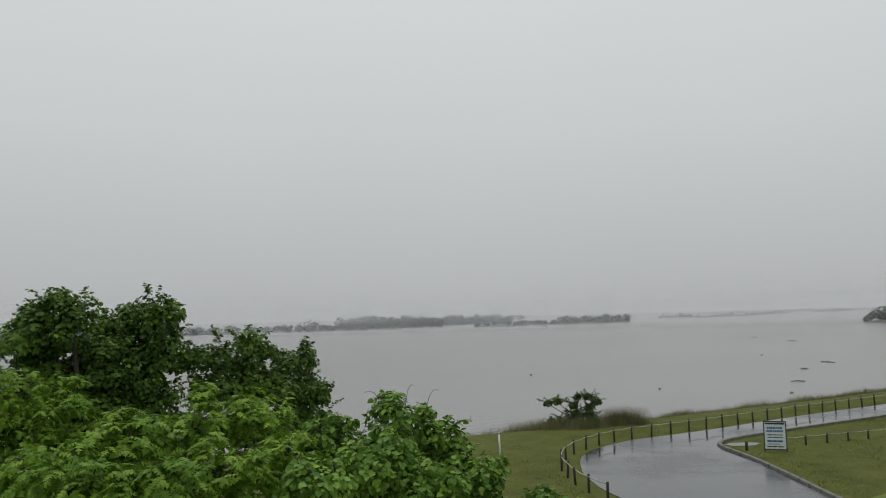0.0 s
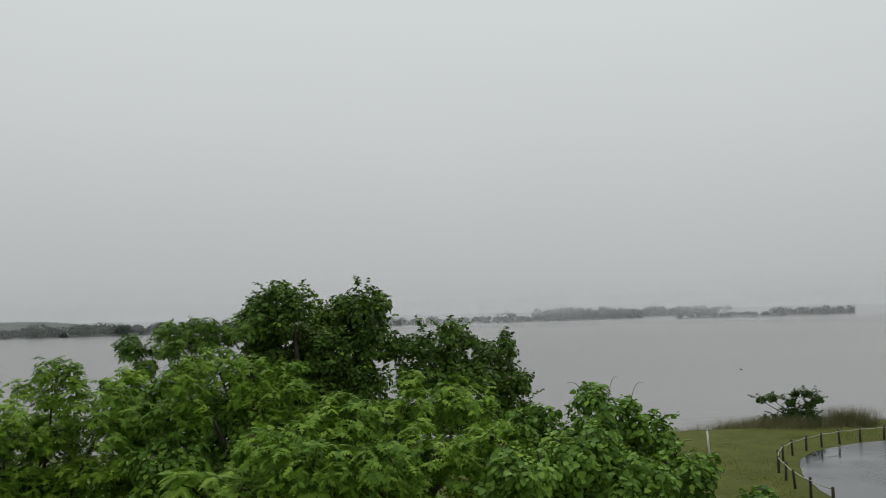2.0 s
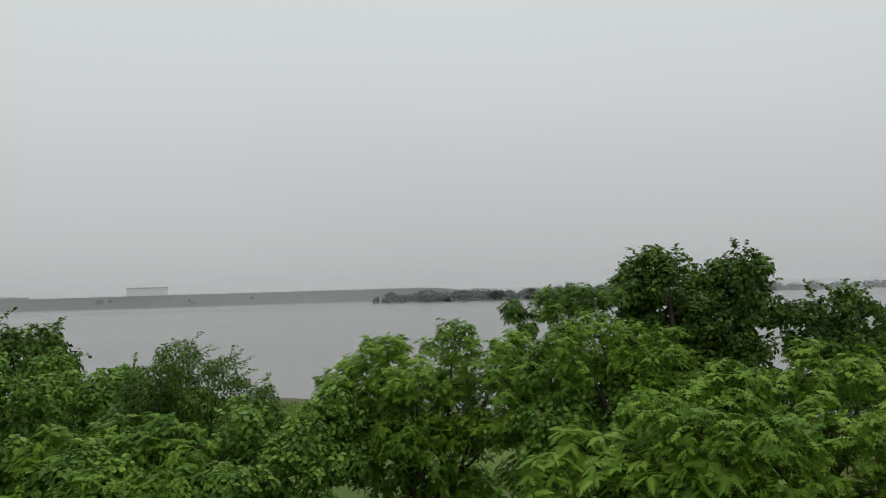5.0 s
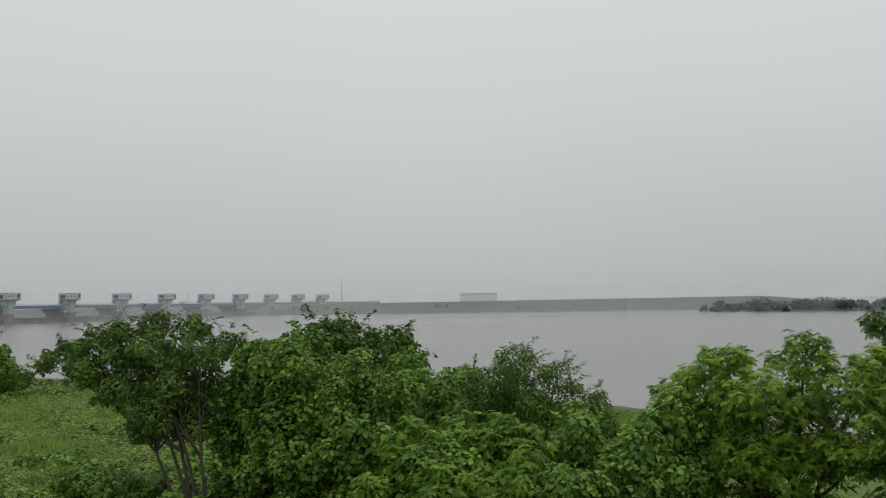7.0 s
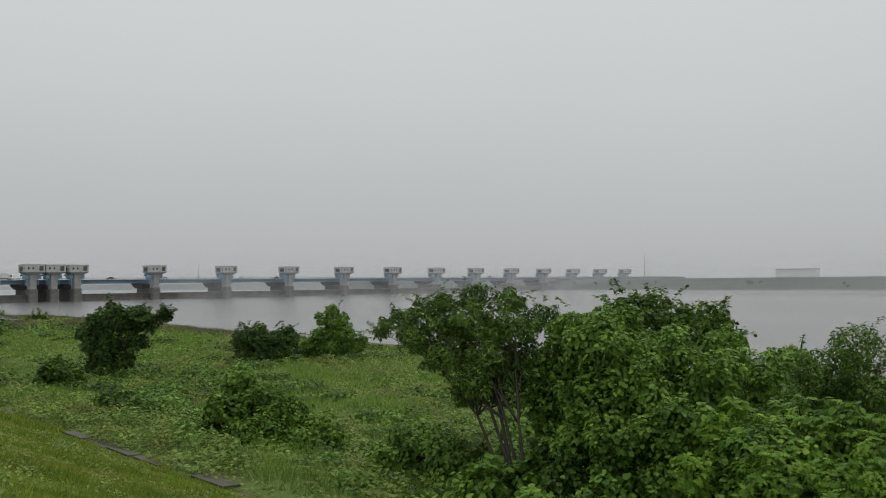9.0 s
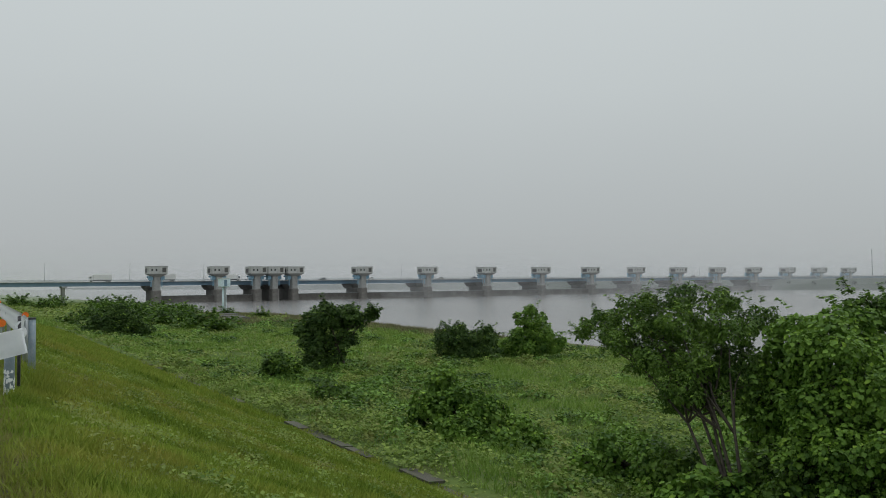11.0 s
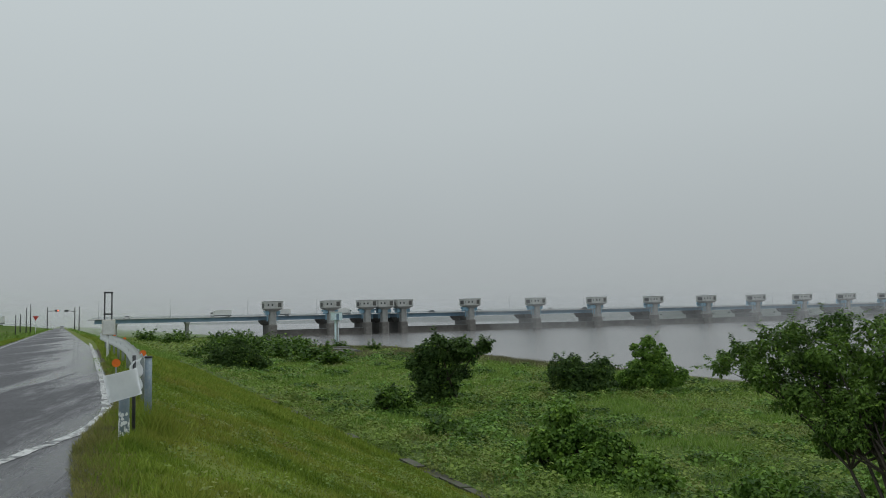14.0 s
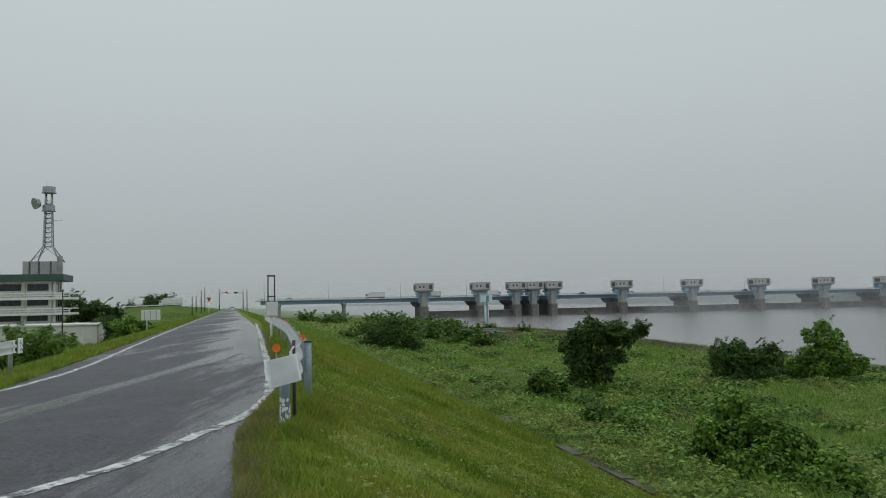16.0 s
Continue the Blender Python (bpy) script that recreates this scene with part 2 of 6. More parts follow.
a_gr.inputs["From Min"].default_value, a_gr.inputs["From Max"].default_value = 0.36, 0.64
a_gr.inputs["To Min"].default_value, a_gr.inputs["To Max"].default_value = 0.35, 1.9
a_mix.data_type, a_mix.blend_type = "RGBA", "MULTIPLY"
a_mix.inputs["Factor"].default_value = 1.0
al.new(a_co.outputs["Object"], a_g.inputs["Vector"])
al.new(a_g.outputs["Fac"], a_gr.inputs["Value"])
al.new(an["Principled BSDF"].inputs["Base Color"].links[0].from_socket, a_mix.inputs["A"])
al.new(a_gr.outputs[0], a_mix.inputs["B"])
al.new(a_mix.outputs["Result"], an["Principled BSDF"].inputs["Base Color"])
DIRT = surface("road_edge_dirt", (0.045, 0.036, 0.024), (0.11, 0.09, 0.055), 2.5, 0.85, 0.8, 12)
PATHWAY = surface("flooded_paving", (0.040, 0.042, 0.046), (0.075, 0.078, 0.083), 0.12, 0.05, 0.10, 80, rough2=0.30, spec=0.6, bump_dist=0.004)
CONCRETE = surface("weathered_concrete", (0.33, 0.335, 0.33), (0.48, 0.48, 0.465), 0.25, 0.75, 0.3, 20, c3=(0.18, 0.18, 0.17), stain=0.5)
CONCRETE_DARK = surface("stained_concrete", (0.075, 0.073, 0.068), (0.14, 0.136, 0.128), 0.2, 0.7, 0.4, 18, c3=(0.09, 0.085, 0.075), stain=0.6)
KERB = surface("mossy_kerb", (0.12, 0.12, 0.105), (0.22, 0.22, 0.19), 1.5, 0.7, 0.4, 14, c3=(0.07, 0.10, 0.035), stain=0.7)
STEEL_BLUE = surface("pale_blue_steel", (0.15, 0.25, 0.35), (0.23, 0.34, 0.44), 0.3, 0.5, 0.1, 20, c3=(0.17, 0.20, 0.22), stain=0.3)
STEEL_PALE = surface("pale_blue_painted_steel", (0.68, 0.84, 0.92), (0.80, 0.92, 0.97), 0.6, 0.5, 0.1, 20, c3=(0.28, 0.32, 0.34), stain=0.3)
STEEL_GREY = surface("galvanised_steel", (0.30, 0.33, 0.34), (0.46, 0.49, 0.50), 2.0, 0.42, 0.1, 20, metal=0.5, c3=(0.22, 0.19, 0.16), stain=0.25)
MOSSY_SLAB = surface("mossy_slab", (0.060, 0.056, 0.040), (0.115, 0.104, 0.080), 1.5, 0.7, 0.5, 14, c3=(0.06, 0.09, 0.03), stain=0.9)
CONCRETE_BROWN = surface("brown_stained_concrete", (0.13, 0.122, 0.112), (0.25, 0.238, 0.222), 0.25, 0.75, 0.4, 18, c3=(0.09, 0.08, 0.07), stain=0.5)
CONCRETE_PALE = surface("pale_concrete", (0.46, 0.47, 0.455), (0.60, 0.60, 0.58), 0.25, 0.75, 0.3, 20, c3=(0.30, 0.30, 0.28), stain=0.4)
STEEL_HOIST = surface("light_blue_steel", (0.22, 0.40, 0.54), (0.32, 0.50, 0.63), 0.5, 0.5, 0.1, 20, c3=(0.17, 0.20, 0.22), stain=0.3)
STEEL_POST = surface("blue_grey_post", (0.20, 0.26, 0.31), (0.30, 0.36, 0.41), 6.0, 0.45, 0.2, 10, metal=0.2, c3=(0.42, 0.43, 0.43), stain=0.4)
WHITE_PAINT = surface("white_road_paint", (0.50, 0.50, 0.49), (0.78, 0.78, 0.76), 5.0, 0.4, 0.4, 14, c3=(0.07, 0.07, 0.07), stain=0.9, bump_dist=0.004)
wn, wl = WHITE_PAINT.node_tree.nodes, WHITE_PAINT.node_tree.links
w_co, w_n, w_r, w_mix = wn.new("ShaderNodeTexCoord"), wn.new("ShaderNodeTexNoise"), wn.new("ShaderNodeMapRange"), wn.new("ShaderNodeMix")
w_n.inputs["Scale"].default_value, w_n.inputs["Detail"].default_value, w_n.inputs["Roughness"].default_value = 3.2, 10.0, 0.72
w_r.inputs["From Min"].default_value, w_r.inputs["From Max"].default_value = 0.50, 0.56
w_mix.data_type = "RGBA"
w_mix.inputs["B"].default_value = (0.06, 0.06, 0.062, 1)
wl.new(w_co.outputs["Object"], w_n.inputs["Vector"])
wl.new(w_n.outputs["Fac"], w_r.inputs["Value"])
wl.new(w_r.outputs[0], w_mix.inputs["Factor"])
old = wn["Principled BSDF"].inputs["Base Color"].links[0].from_socket
wl.new(old, w_mix.inputs["A"])
wl.new(w_mix.outputs["Result"], wn["Principled BSDF"].inputs["Base Color"])
WHITE_RAIL = surface("scuffed_white_rail", (0.80, 0.82, 0.83), (0.90, 0.91, 0.91), 3.0, 0.4, 0.15, 10, c3=(0.50, 0.52, 0.52), stain=0.22)
WHITE_PLATE = surface("enamelled_white_plate", (0.86, 0.88, 0.90), (0.92, 0.93, 0.94), 2.0, 0.35, 0.05, 12, c3=(0.55, 0.56, 0.55), stain=0.12)
WHITE_PLAIN = surface("white_panel", (0.68, 0.68, 0.66), (0.80, 0.80, 0.78), 1.0, 0.5, 0.1, 10)
CREAM = surface("cream_wall", (0.60, 0.585, 0.53), (0.74, 0.725, 0.67), 0.3, 0.8, 0.15, 20, c3=(0.38, 0.36, 0.31), stain=0.35)
GREEN_FASCIA = surface("dark_green_fascia", (0.035, 0.075, 0.060), (0.06, 0.11, 0.09), 0.5, 0.5, 0.1, 10)
DARK_METAL = surface("dark_metal", (0.03, 0.03, 0.032), (0.065, 0.065, 0.07), 2.0, 0.5, 0.2, 10)
WOOD_POST = surface("dark_wet_timber", (0.035, 0.028, 0.022), (0.08, 0.065, 0.05), 4.0, 0.6, 0.5, 8, stretch=(1, 1, 0.15))
ROPE = surface("pale_rope", (0.30, 0.33, 0.24), (0.45, 0.46, 0.36), 8.0, 0.8, 0.5, 10)
ORANGE = surface("orange_reflector", (0.75, 0.14, 0.02), (0.9, 0.22, 0.03), 6.0, 0.25, 0.1, 10)
RED = surface("red_sign_face", (0.45, 0.04, 0.03), (0.6, 0.06, 0.04), 2.0, 0.4, 0.05, 10)
BLUE_INK = surface("blue_print", (0.03, 0.10, 0.25), (0.06, 0.16, 0.36), 6.0, 0.5, 0.05, 10)
BLACK_INK = surface("black_print", (0.02, 0.02, 0.025), (0.05, 0.05, 0.055), 6.0, 0.5, 0.05, 10)
SIGN_FACE = surface("pale_sign_face", (0.62, 0.69, 0.72), (0.74, 0.79, 0.81), 3.0, 0.4, 0.05, 10)
TYRE = surface("tyre_rubber", (0.015, 0.015, 0.015), (0.035, 0.035, 0.035), 5.0, 0.8, 0.2, 8)
CAR_DARK = surface("dark_car_paint", (0.05, 0.055, 0.065), (0.08, 0.085, 0.095), 1.0, 0.25, 0.02, 8)
GLASS = bpy.data.materials.new("window_glass")
GLASS.use_nodes = True
g_b = GLASS.node_tree.nodes["Principled BSDF"]
g_b.inputs["Base Color"].default_value = (0.03, 0.035, 0.04, 1)
g_b.inputs["Roughness"].default_value = 0.08
SIGNAL_RED = bpy.data.materials.new("red_signal_lamp")
SIGNAL_RED.use_nodes = True
s_b = SIGNAL_RED.node_tree.nodes["Principled BSDF"]
s_b.inputs["Base Color"].default_value = (0.8, 0.05, 0.02, 1)
s_b.inputs["Emission Color"].default_value = (1.0, 0.16, 0.08, 1)
s_b.inputs["Emission Strength"].default_value = 3.0
WATER = bpy.data.materials.new("turbid_river_water")
WATER.use_nodes = True
wt, wk = WATER.node_tree.nodes, WATER.node_tree.links
w_b = wt["Principled BSDF"]
w_b.inputs["Roughness"].default_value, w_b.inputs["IOR"].default_value = 0.20, 1.33
w_c, w_m = wt.new("ShaderNodeTexCoord"), wt.new("ShaderNodeMapping")
w_m.inputs["Scale"].default_value = (0.35, 1.0, 1.0)
w_n1, w_n2 = wt.new("ShaderNodeTexNoise"), wt.new("ShaderNodeTexNoise")
w_n1.inputs["Scale"].default_value, w_n1.inputs["Detail"].default_value = 0.012, 4.0
w_n2.inputs["Scale"].default_value, w_n2.inputs["Detail"].default_value = 1.4, 5.0
w_r = wt.new("ShaderNodeValToRGB")
w_r.color_ramp.elements[0].position, w_r.color_ramp.elements[1].position = 0.35, 0.65
w_r.color_ramp.elements[0].color, w_r.color_ramp.elements[1].color = (0.150, 0.142, 0.138, 1), (0.200, 0.190, 0.184, 1)
w_bp = wt.new("ShaderNodeBump")
w_bp.inputs["Strength"].default_value, w_bp.inputs["Distance"].default_value = 0.4, 0.08
wk.new(w_c.outputs["Object"], w_m.inputs["Vector"])
wk.new(w_m.outputs[0], w_n1.inputs["Vector"])
wk.new(w_m.outputs[0], w_n2.inputs["Vector"])
wk.new(w_n1.outputs["Fac"], w_r.inputs[0])
wk.new(w_r.outputs[0], w_b.inputs["Base Color"])
wk.new(w_n2.outputs["Fac"], w_bp.inputs["Height"])
wk.new(w_bp.outputs[0], w_b.inputs["Normal"])
# pale see-through sheet material that imitates haze, thinner with height
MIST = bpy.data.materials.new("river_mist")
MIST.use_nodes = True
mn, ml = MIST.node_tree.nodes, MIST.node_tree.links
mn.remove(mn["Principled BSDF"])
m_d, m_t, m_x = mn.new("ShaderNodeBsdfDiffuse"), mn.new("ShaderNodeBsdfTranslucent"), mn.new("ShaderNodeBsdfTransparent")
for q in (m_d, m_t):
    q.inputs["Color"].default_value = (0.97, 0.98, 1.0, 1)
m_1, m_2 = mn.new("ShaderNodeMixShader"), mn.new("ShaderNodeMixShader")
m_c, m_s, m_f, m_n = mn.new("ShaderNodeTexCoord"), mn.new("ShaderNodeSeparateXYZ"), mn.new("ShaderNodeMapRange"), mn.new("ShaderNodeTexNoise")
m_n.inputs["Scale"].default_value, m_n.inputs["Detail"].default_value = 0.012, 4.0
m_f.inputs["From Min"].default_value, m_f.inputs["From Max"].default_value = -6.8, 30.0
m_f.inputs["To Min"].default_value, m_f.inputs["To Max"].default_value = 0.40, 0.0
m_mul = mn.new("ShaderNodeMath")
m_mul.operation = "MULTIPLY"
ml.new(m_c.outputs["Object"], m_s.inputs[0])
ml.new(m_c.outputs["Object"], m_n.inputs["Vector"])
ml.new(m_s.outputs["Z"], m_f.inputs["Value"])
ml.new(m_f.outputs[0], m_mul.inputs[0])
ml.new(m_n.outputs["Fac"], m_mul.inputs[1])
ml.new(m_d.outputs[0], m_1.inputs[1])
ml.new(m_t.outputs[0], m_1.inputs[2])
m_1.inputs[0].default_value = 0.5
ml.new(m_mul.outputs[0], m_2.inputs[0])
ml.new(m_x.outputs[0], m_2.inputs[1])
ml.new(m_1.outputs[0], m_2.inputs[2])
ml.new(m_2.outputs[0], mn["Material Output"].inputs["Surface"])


# ---- mesh helpers ----
def np_mesh(name, verts, faces, smooth=False):
    """A mesh from arrays: faces all with the same number of corners."""
    verts, faces = np.asarray(verts, dtype=np.float32), np.asarray(faces, dtype=np.int32)
    me = bpy.data.meshes.new(name)
    k = faces.shape[1]
    me.vertices.add(len(verts))
    me.vertices.foreach_set("co", verts.ravel())
    me.loops.add(faces.size)
    me.loops.foreach_set("vertex_index", faces.ravel())
    me.polygons.add(len(faces))
    me.polygons.foreach_set("loop_start", np.arange(0, faces.size, k, dtype=np.int32))
    if smooth:
        me.polygons.foreach_set("use_smooth", np.ones(len(faces), dtype=bool))
    me.update(calc_edges=True)
    return me


def part(name, data, material, parent=None, label=""):
    """Links a bmesh or a mesh as one object under a thing or a part."""
    if isinstance(data, bmesh.types.BMesh):
        me = bpy.data.meshes.new(name)
        data.to_mesh(me)
        data.free()
    else:
        me = data
    if material and not me.materials:
        me.materials.append(material)
    ob = new(name, me)
    if parent:
        ob.parent = parent
    return tagged(ob, label)


def thing(name, m, label, category, group=""):
    ob = new(name)
    ob.empty_display_size = 0.2
    ob.matrix_basis = m
    return tagged(ob, label, category, group)


def box(bm, x0, x1, y0, y1, z0, z1, bevel=0.0, m=None):
    """A box, its edges rounded by bevel."""
    t = bmesh.new()
    bmesh.ops.create_cube(t, size=1.0)
    for v in t.verts:
        v.co = Vector(((x0 + x1) / 2 + v.co.x * (x1 - x0), (y0 + y1) / 2 + v.co.y * (y1 - y0), (z0 + z1) / 2 + v.co.z * (z1 - z0)))
    if bevel:
        bmesh.ops.bevel(t, geom=t.edges[:], offset=bevel, segments=1, affect="EDGES")
    if m is not None:
        t.transform(m)
    me = bpy.data.meshes.new("tmp")
    t.to_mesh(me)
    t.free()
    bm.from_mesh(me)
    bpy.data.meshes.remove(me)
    return bm


def boxed(*a, **k):
    return box(bmesh.new(), *a, **k)


def tube(bm, points, radii, sides=7):
    """A tapered tube through points, closed at both ends."""
    rings = []
    pts = [Vector(p) for p in points]
    for i, p in enumerate(pts):
        d = (pts[min(i + 1, len(pts) - 1)] - pts[max(i - 1, 0)]).normalized()
        side = d.cross(Vector((0.31, 0.95, 0.1))).normalized()
        up = side.cross(d)
        rings.append([bm.verts.new(p + (side * math.cos(a) + up * math.sin(a)) * radii[i]) for a in (2 * math.pi * k / sides for k in range(sides))])
    for a, b in zip(rings, rings[1:]):
        for k in range(sides):
            f = bm.faces.new((a[k], a[(k + 1) % sides], b[(k + 1) % sides], b[k]))
            f.smooth = True
    bm.faces.new(rings[0][::-1])
    bm.faces.new(rings[-1])
    return bm


def strip(bm, left, right, z=0.0):
    """A flat ribbon between two lines of (x, y) points."""
    a = [bm.verts.new((*p, z)) for p in left]
    b = [bm.verts.new((*p, z)) for p in right]
    for i in range(len(a) - 1):
        bm.faces.new((a[i], a[i + 1], b[i + 1], b[i]))
    bmesh.ops.recalc_face_normals(bm, faces=bm.faces[:])
    return bm


# ---- leaves ----
VINE_T = (np.array([(0, 0, 0), (-0.42, 0.28, 0.07), (-0.34, 0.68, 0.06), (0, 1.0, -0.10), (0.34, 0.68, 0.06), (0.42, 0.28, 0.07)]), np.array([(0, 3, 2, 1), (0, 5, 4, 3)]))
LONG_T = (np.array([(0, 0, 0), (-0.22, 0.35, 0.05), (-0.18, 0.7, 0.02), (0, 1.0, -0.12), (0.18, 0.7, 0.02), (0.22, 0.35, 0.05)]), np.array([(0, 3, 2, 1), (0, 5, 4, 3)]))


def frond(pairs=5, wide=0.30, droop=0.34):
    """A feathered leaf: pairs of tapering leaflets along an arching stalk, all joined at the stalk."""
    ys = np.linspace(0.10, 0.86, pairs + 1)
    v = [(0.0, y, -droop * y * y) for y in ys]
    f = []
    for i in range(pairs):
        r = wide * (1.0 - 0.5 * abs(i / (pairs - 1) - 0.35))
        for sgn in (-1, 1):
            k, ym = len(v), ys[i] + 0.10
            v += [(sgn * r * 0.55, ym - 0.03, -droop * ym * ym - 0.02), (sgn * r, ym + 0.09, -droop * ym * ym - 0.26 * r)]
            f.append((i, k, k + 1, i + 1) if sgn > 0 else (i + 1, k + 1, k, i))
    k = len(v)
    v += [(0.07, 0.93, -droop * 0.86), (0.0, 1.08, -droop * 1.2), (-0.07, 0.93, -droop * 0.86)]
    f.append((pairs, k, k + 1, k + 2))
    return np.array(v), np.array(f)


DIAMOND_T = (np.array([(0, 0, 0), (0.38, 0.45, 0.05), (0, 1.0, -0.05), (-0.38, 0.45, 0.05)]), np.array([(0, 1, 2, 3)]))
PINN_T = frond(3, 0.36, 0.34)
BIG_FROND_T = frond(6, 0.30, 0.42)


def unit(v):
    return v / np.maximum(np.linalg.norm(v, axis=1, keepdims=True), 1e-6)


def leaf_mesh(name, centres, normals, sizes, template, droop=0.35, shoots=None, wild=0.5):
    """Copies of a leaf at centres, each facing its normal, with its tip hanging a little."""
    k = len(centres)
    n = unit(normals)
    r = rng.normal(size=(k, 3))
    if shoots is not None:
        r = r * wild + shoots * 1.3
    r[:, 2] -= droop * (2 if shoots is None else 1)
    along = unit(r - n * np.sum(r * n, axis=1, keepdims=True))
    side = np.cross(along, n)
    tv, tf = template
    s = sizes[:, None, None]
    v = centres[:, None, :] + s * (tv[None, :, 0:1] * side[:, None, :] + tv[None, :, 1:2] * along[:, None, :] + tv[None, :, 2:3] * n[:, None, :])
    f = tf[None] + (np.arange(k) * len(tv))[:, None, None]
    return np_mesh(name, v.reshape(-1, 3), f.reshape(-1, tf.shape[1]))


def sphere_dirs(k, low=-0.6):
    d = unit(rng.normal(size=(int(k * 2.2) + 8, 3)))
    d = d[d[:, 2] > low]
    return d[:k]


def lobe_shell(lobes, i, count, bumps, depth, low):
    """Random places on one lobe's lumpy skin, left out where another lobe covers them."""
    x, y, z, r = lobes[i]
    c = np.array((x, y, z))
    d = sphere_dirs(count, low)
    hills = sphere_dirs(bumps, -0.8)
    near = np.max(d @ hills.T, axis=1)
    swell = 0.70 + 0.36 * smooth01((near - 0.84) / 0.15)
    p = c + d * (r * swell * (1.0 - depth * rng.random(len(d)) ** 1.5))[:, None]
    keep = np.ones(len(d), bool)
    for j, (a, b, e, q) in enumerate(lobes):
        if j != i:
            keep &= np.sum((p - np.array((a, b, e))) ** 2, axis=1) > (0.78 * q) ** 2
    keep &= rng.random(len(d)) < 0.30 + 0.70 * smooth01((near - 0.78) / 0.14)
    return p[keep], d[keep], c, r


def smooth01(u):
    u = np.clip(u, 0, 1)
    return u * u * (3 - 2 * u)


def broken_up(lobes, each, small, reach):
    """Every lobe as a smaller core with knots of foliage of all sizes round it."""
    out = []
    for (x, y, z, r) in lobes:
        out.append((x, y, z, r * 0.84))
        for d in sphere_dirs(each, -0.45):
            q, k = r * small * rng.uniform(0.6, 1.25), r * reach * rng.uniform(0.85, 1.12)
            out.append((x + d[0] * k, y + d[1] * k, z + d[2] * k * 0.92, q))
    return out


def leafy_skin(lobes, leaf, cover, bumps, low, hang):
    """Broad leaves that shingle over the lobes, tips hanging, with a loose filling of leaves inside."""
    cs, ns, hs, twigs = [], [], [], []
    for i, (x, y, z, r) in enumerate(lobes):
        n = int(cover * 4 * math.pi * r * r / (leaf * leaf * 0.42)) + 12
        p, d, c, r = lobe_shell(lobes, i, n, bumps, 0.16, low)
        cs.append(p)
        ns.append(d * 0.8 + np.array((0, 0, 0.6)) + rng.normal(scale=0.42, size=d.shape))
        hs.append(d * 0.55 + np.array((0, 0, -hang)) + rng.normal(scale=0.25, size=d.shape))
        q = sphere_dirs(int(n * 0.32), -0.9)
        cs.append(c + q * (r * rng.uniform(0.25, 0.72, len(q)))[:, None])
        ns.append(q + rng.normal(scale=0.5, size=q.shape))
        hs.append(q + np.array((0, 0, -0.3)))
        for k in range(0, len(p), max(1, len(p) // 7)):
            twigs.append((c, p[k]))
    return cs, ns, hs, twigs


def shoots_of(lobes, leaf, each, length, twigs):
    """Ragged leafy shoots that stand out of the crown: leaves set alternately along each."""
    cs, ns, hs = [], [], []
    for (x, y, z, r) in lobes:
        c = np.array((x, y, z))
        for d in sphere_dirs(each, -0.05):
            ln = length * rng.uniform(0.4, 1.5)
            a = c + d * r * 0.82
            g = unit((d * np.array((1, 1, 0.7)) + np.array((0, 0, 0.25)) + rng.normal(scale=0.3, size=3))[None])[0]
            m = int(ln / leaf * 3.6) + 6
            u = np.linspace(0.0, 1.0, m)[:, None]
            line = a + g * ln * u + np.array((0, 0, -0.22 * ln)) * u * u
            side = np.cross(g, (0, 0, 1.0)) * np.where(np.arange(m) % 2 == 0, 1.0, -1.0)[:, None]
            cs.append(line + rng.normal(scale=leaf * 0.12, size=(m, 3)))
            ns.append(rng.normal(scale=0.32, size=(m, 3)) + np.array((0, 0, 1.0)))
            hs.append(side * 0.9 + g * 0.6)
            twigs.append((a, line[-1]))
    return cs, ns, hs


def whorls(lobes, leaf, cover, bumps, low):
    """Feathered leaves in rosettes at the twig ends, each arching out and down."""
    cs, ns, hs, twigs = [], [], [], []
    for i, (x, y, z, r) in enumerate(lobes):
        n = int(cover * 4 * math.pi * r * r / (leaf * leaf * 1.5)) + 6
        p, d, c, r = lobe_shell(lobes, i, n, bumps, 0.34, low)
        for a, g in zip(p, d):
            axis_ = unit((g * 0.55 + np.array((0, 0, 0.75)) + rng.normal(scale=0.2, size=3))[None])[0]
            u = unit(np.cross(axis_, (0.3, 0.9, 0.2))[None])[0]
            v = np.cross(axis_, u)
            m = int(rng.integers(5, 9))
            q = rng.uniform(0, 6.28) + 2 * math.pi * np.arange(m) / m + rng.normal(scale=0.2, size=m)
            out = np.cos(q)[:, None] * u + np.sin(q)[:, None] * v
            lift = rng.uniform(0.05, 0.6, (m, 1))
            h = out + axis_ * lift + g * 0.35
            cs.append(np.repeat(a[None], m, 0) + rng.normal(scale=0.02, size=(m, 3)))
            hs.append(h)
            ns.append(axis_ * 1.0 - out * 0.25 * lift + rng.normal(scale=0.15, size=(m, 3)))
            if rng.random() < 0.35:
                twigs.append((c + (a - c) * 0.2, a))
        q = sphere_dirs(int(n * 0.9), -0.9)
        cs.append(c + q * (r * rng.uniform(0.1, 0.6, len(q)))[:, None])
        ns.append(q * 0.5 + np.array((0, 0, 0.5)) + rng.normal(scale=0.4, size=q.shape))
        hs.append(q + rng.normal(scale=0.4, size=q.shape))
    return cs, ns, hs, twigs


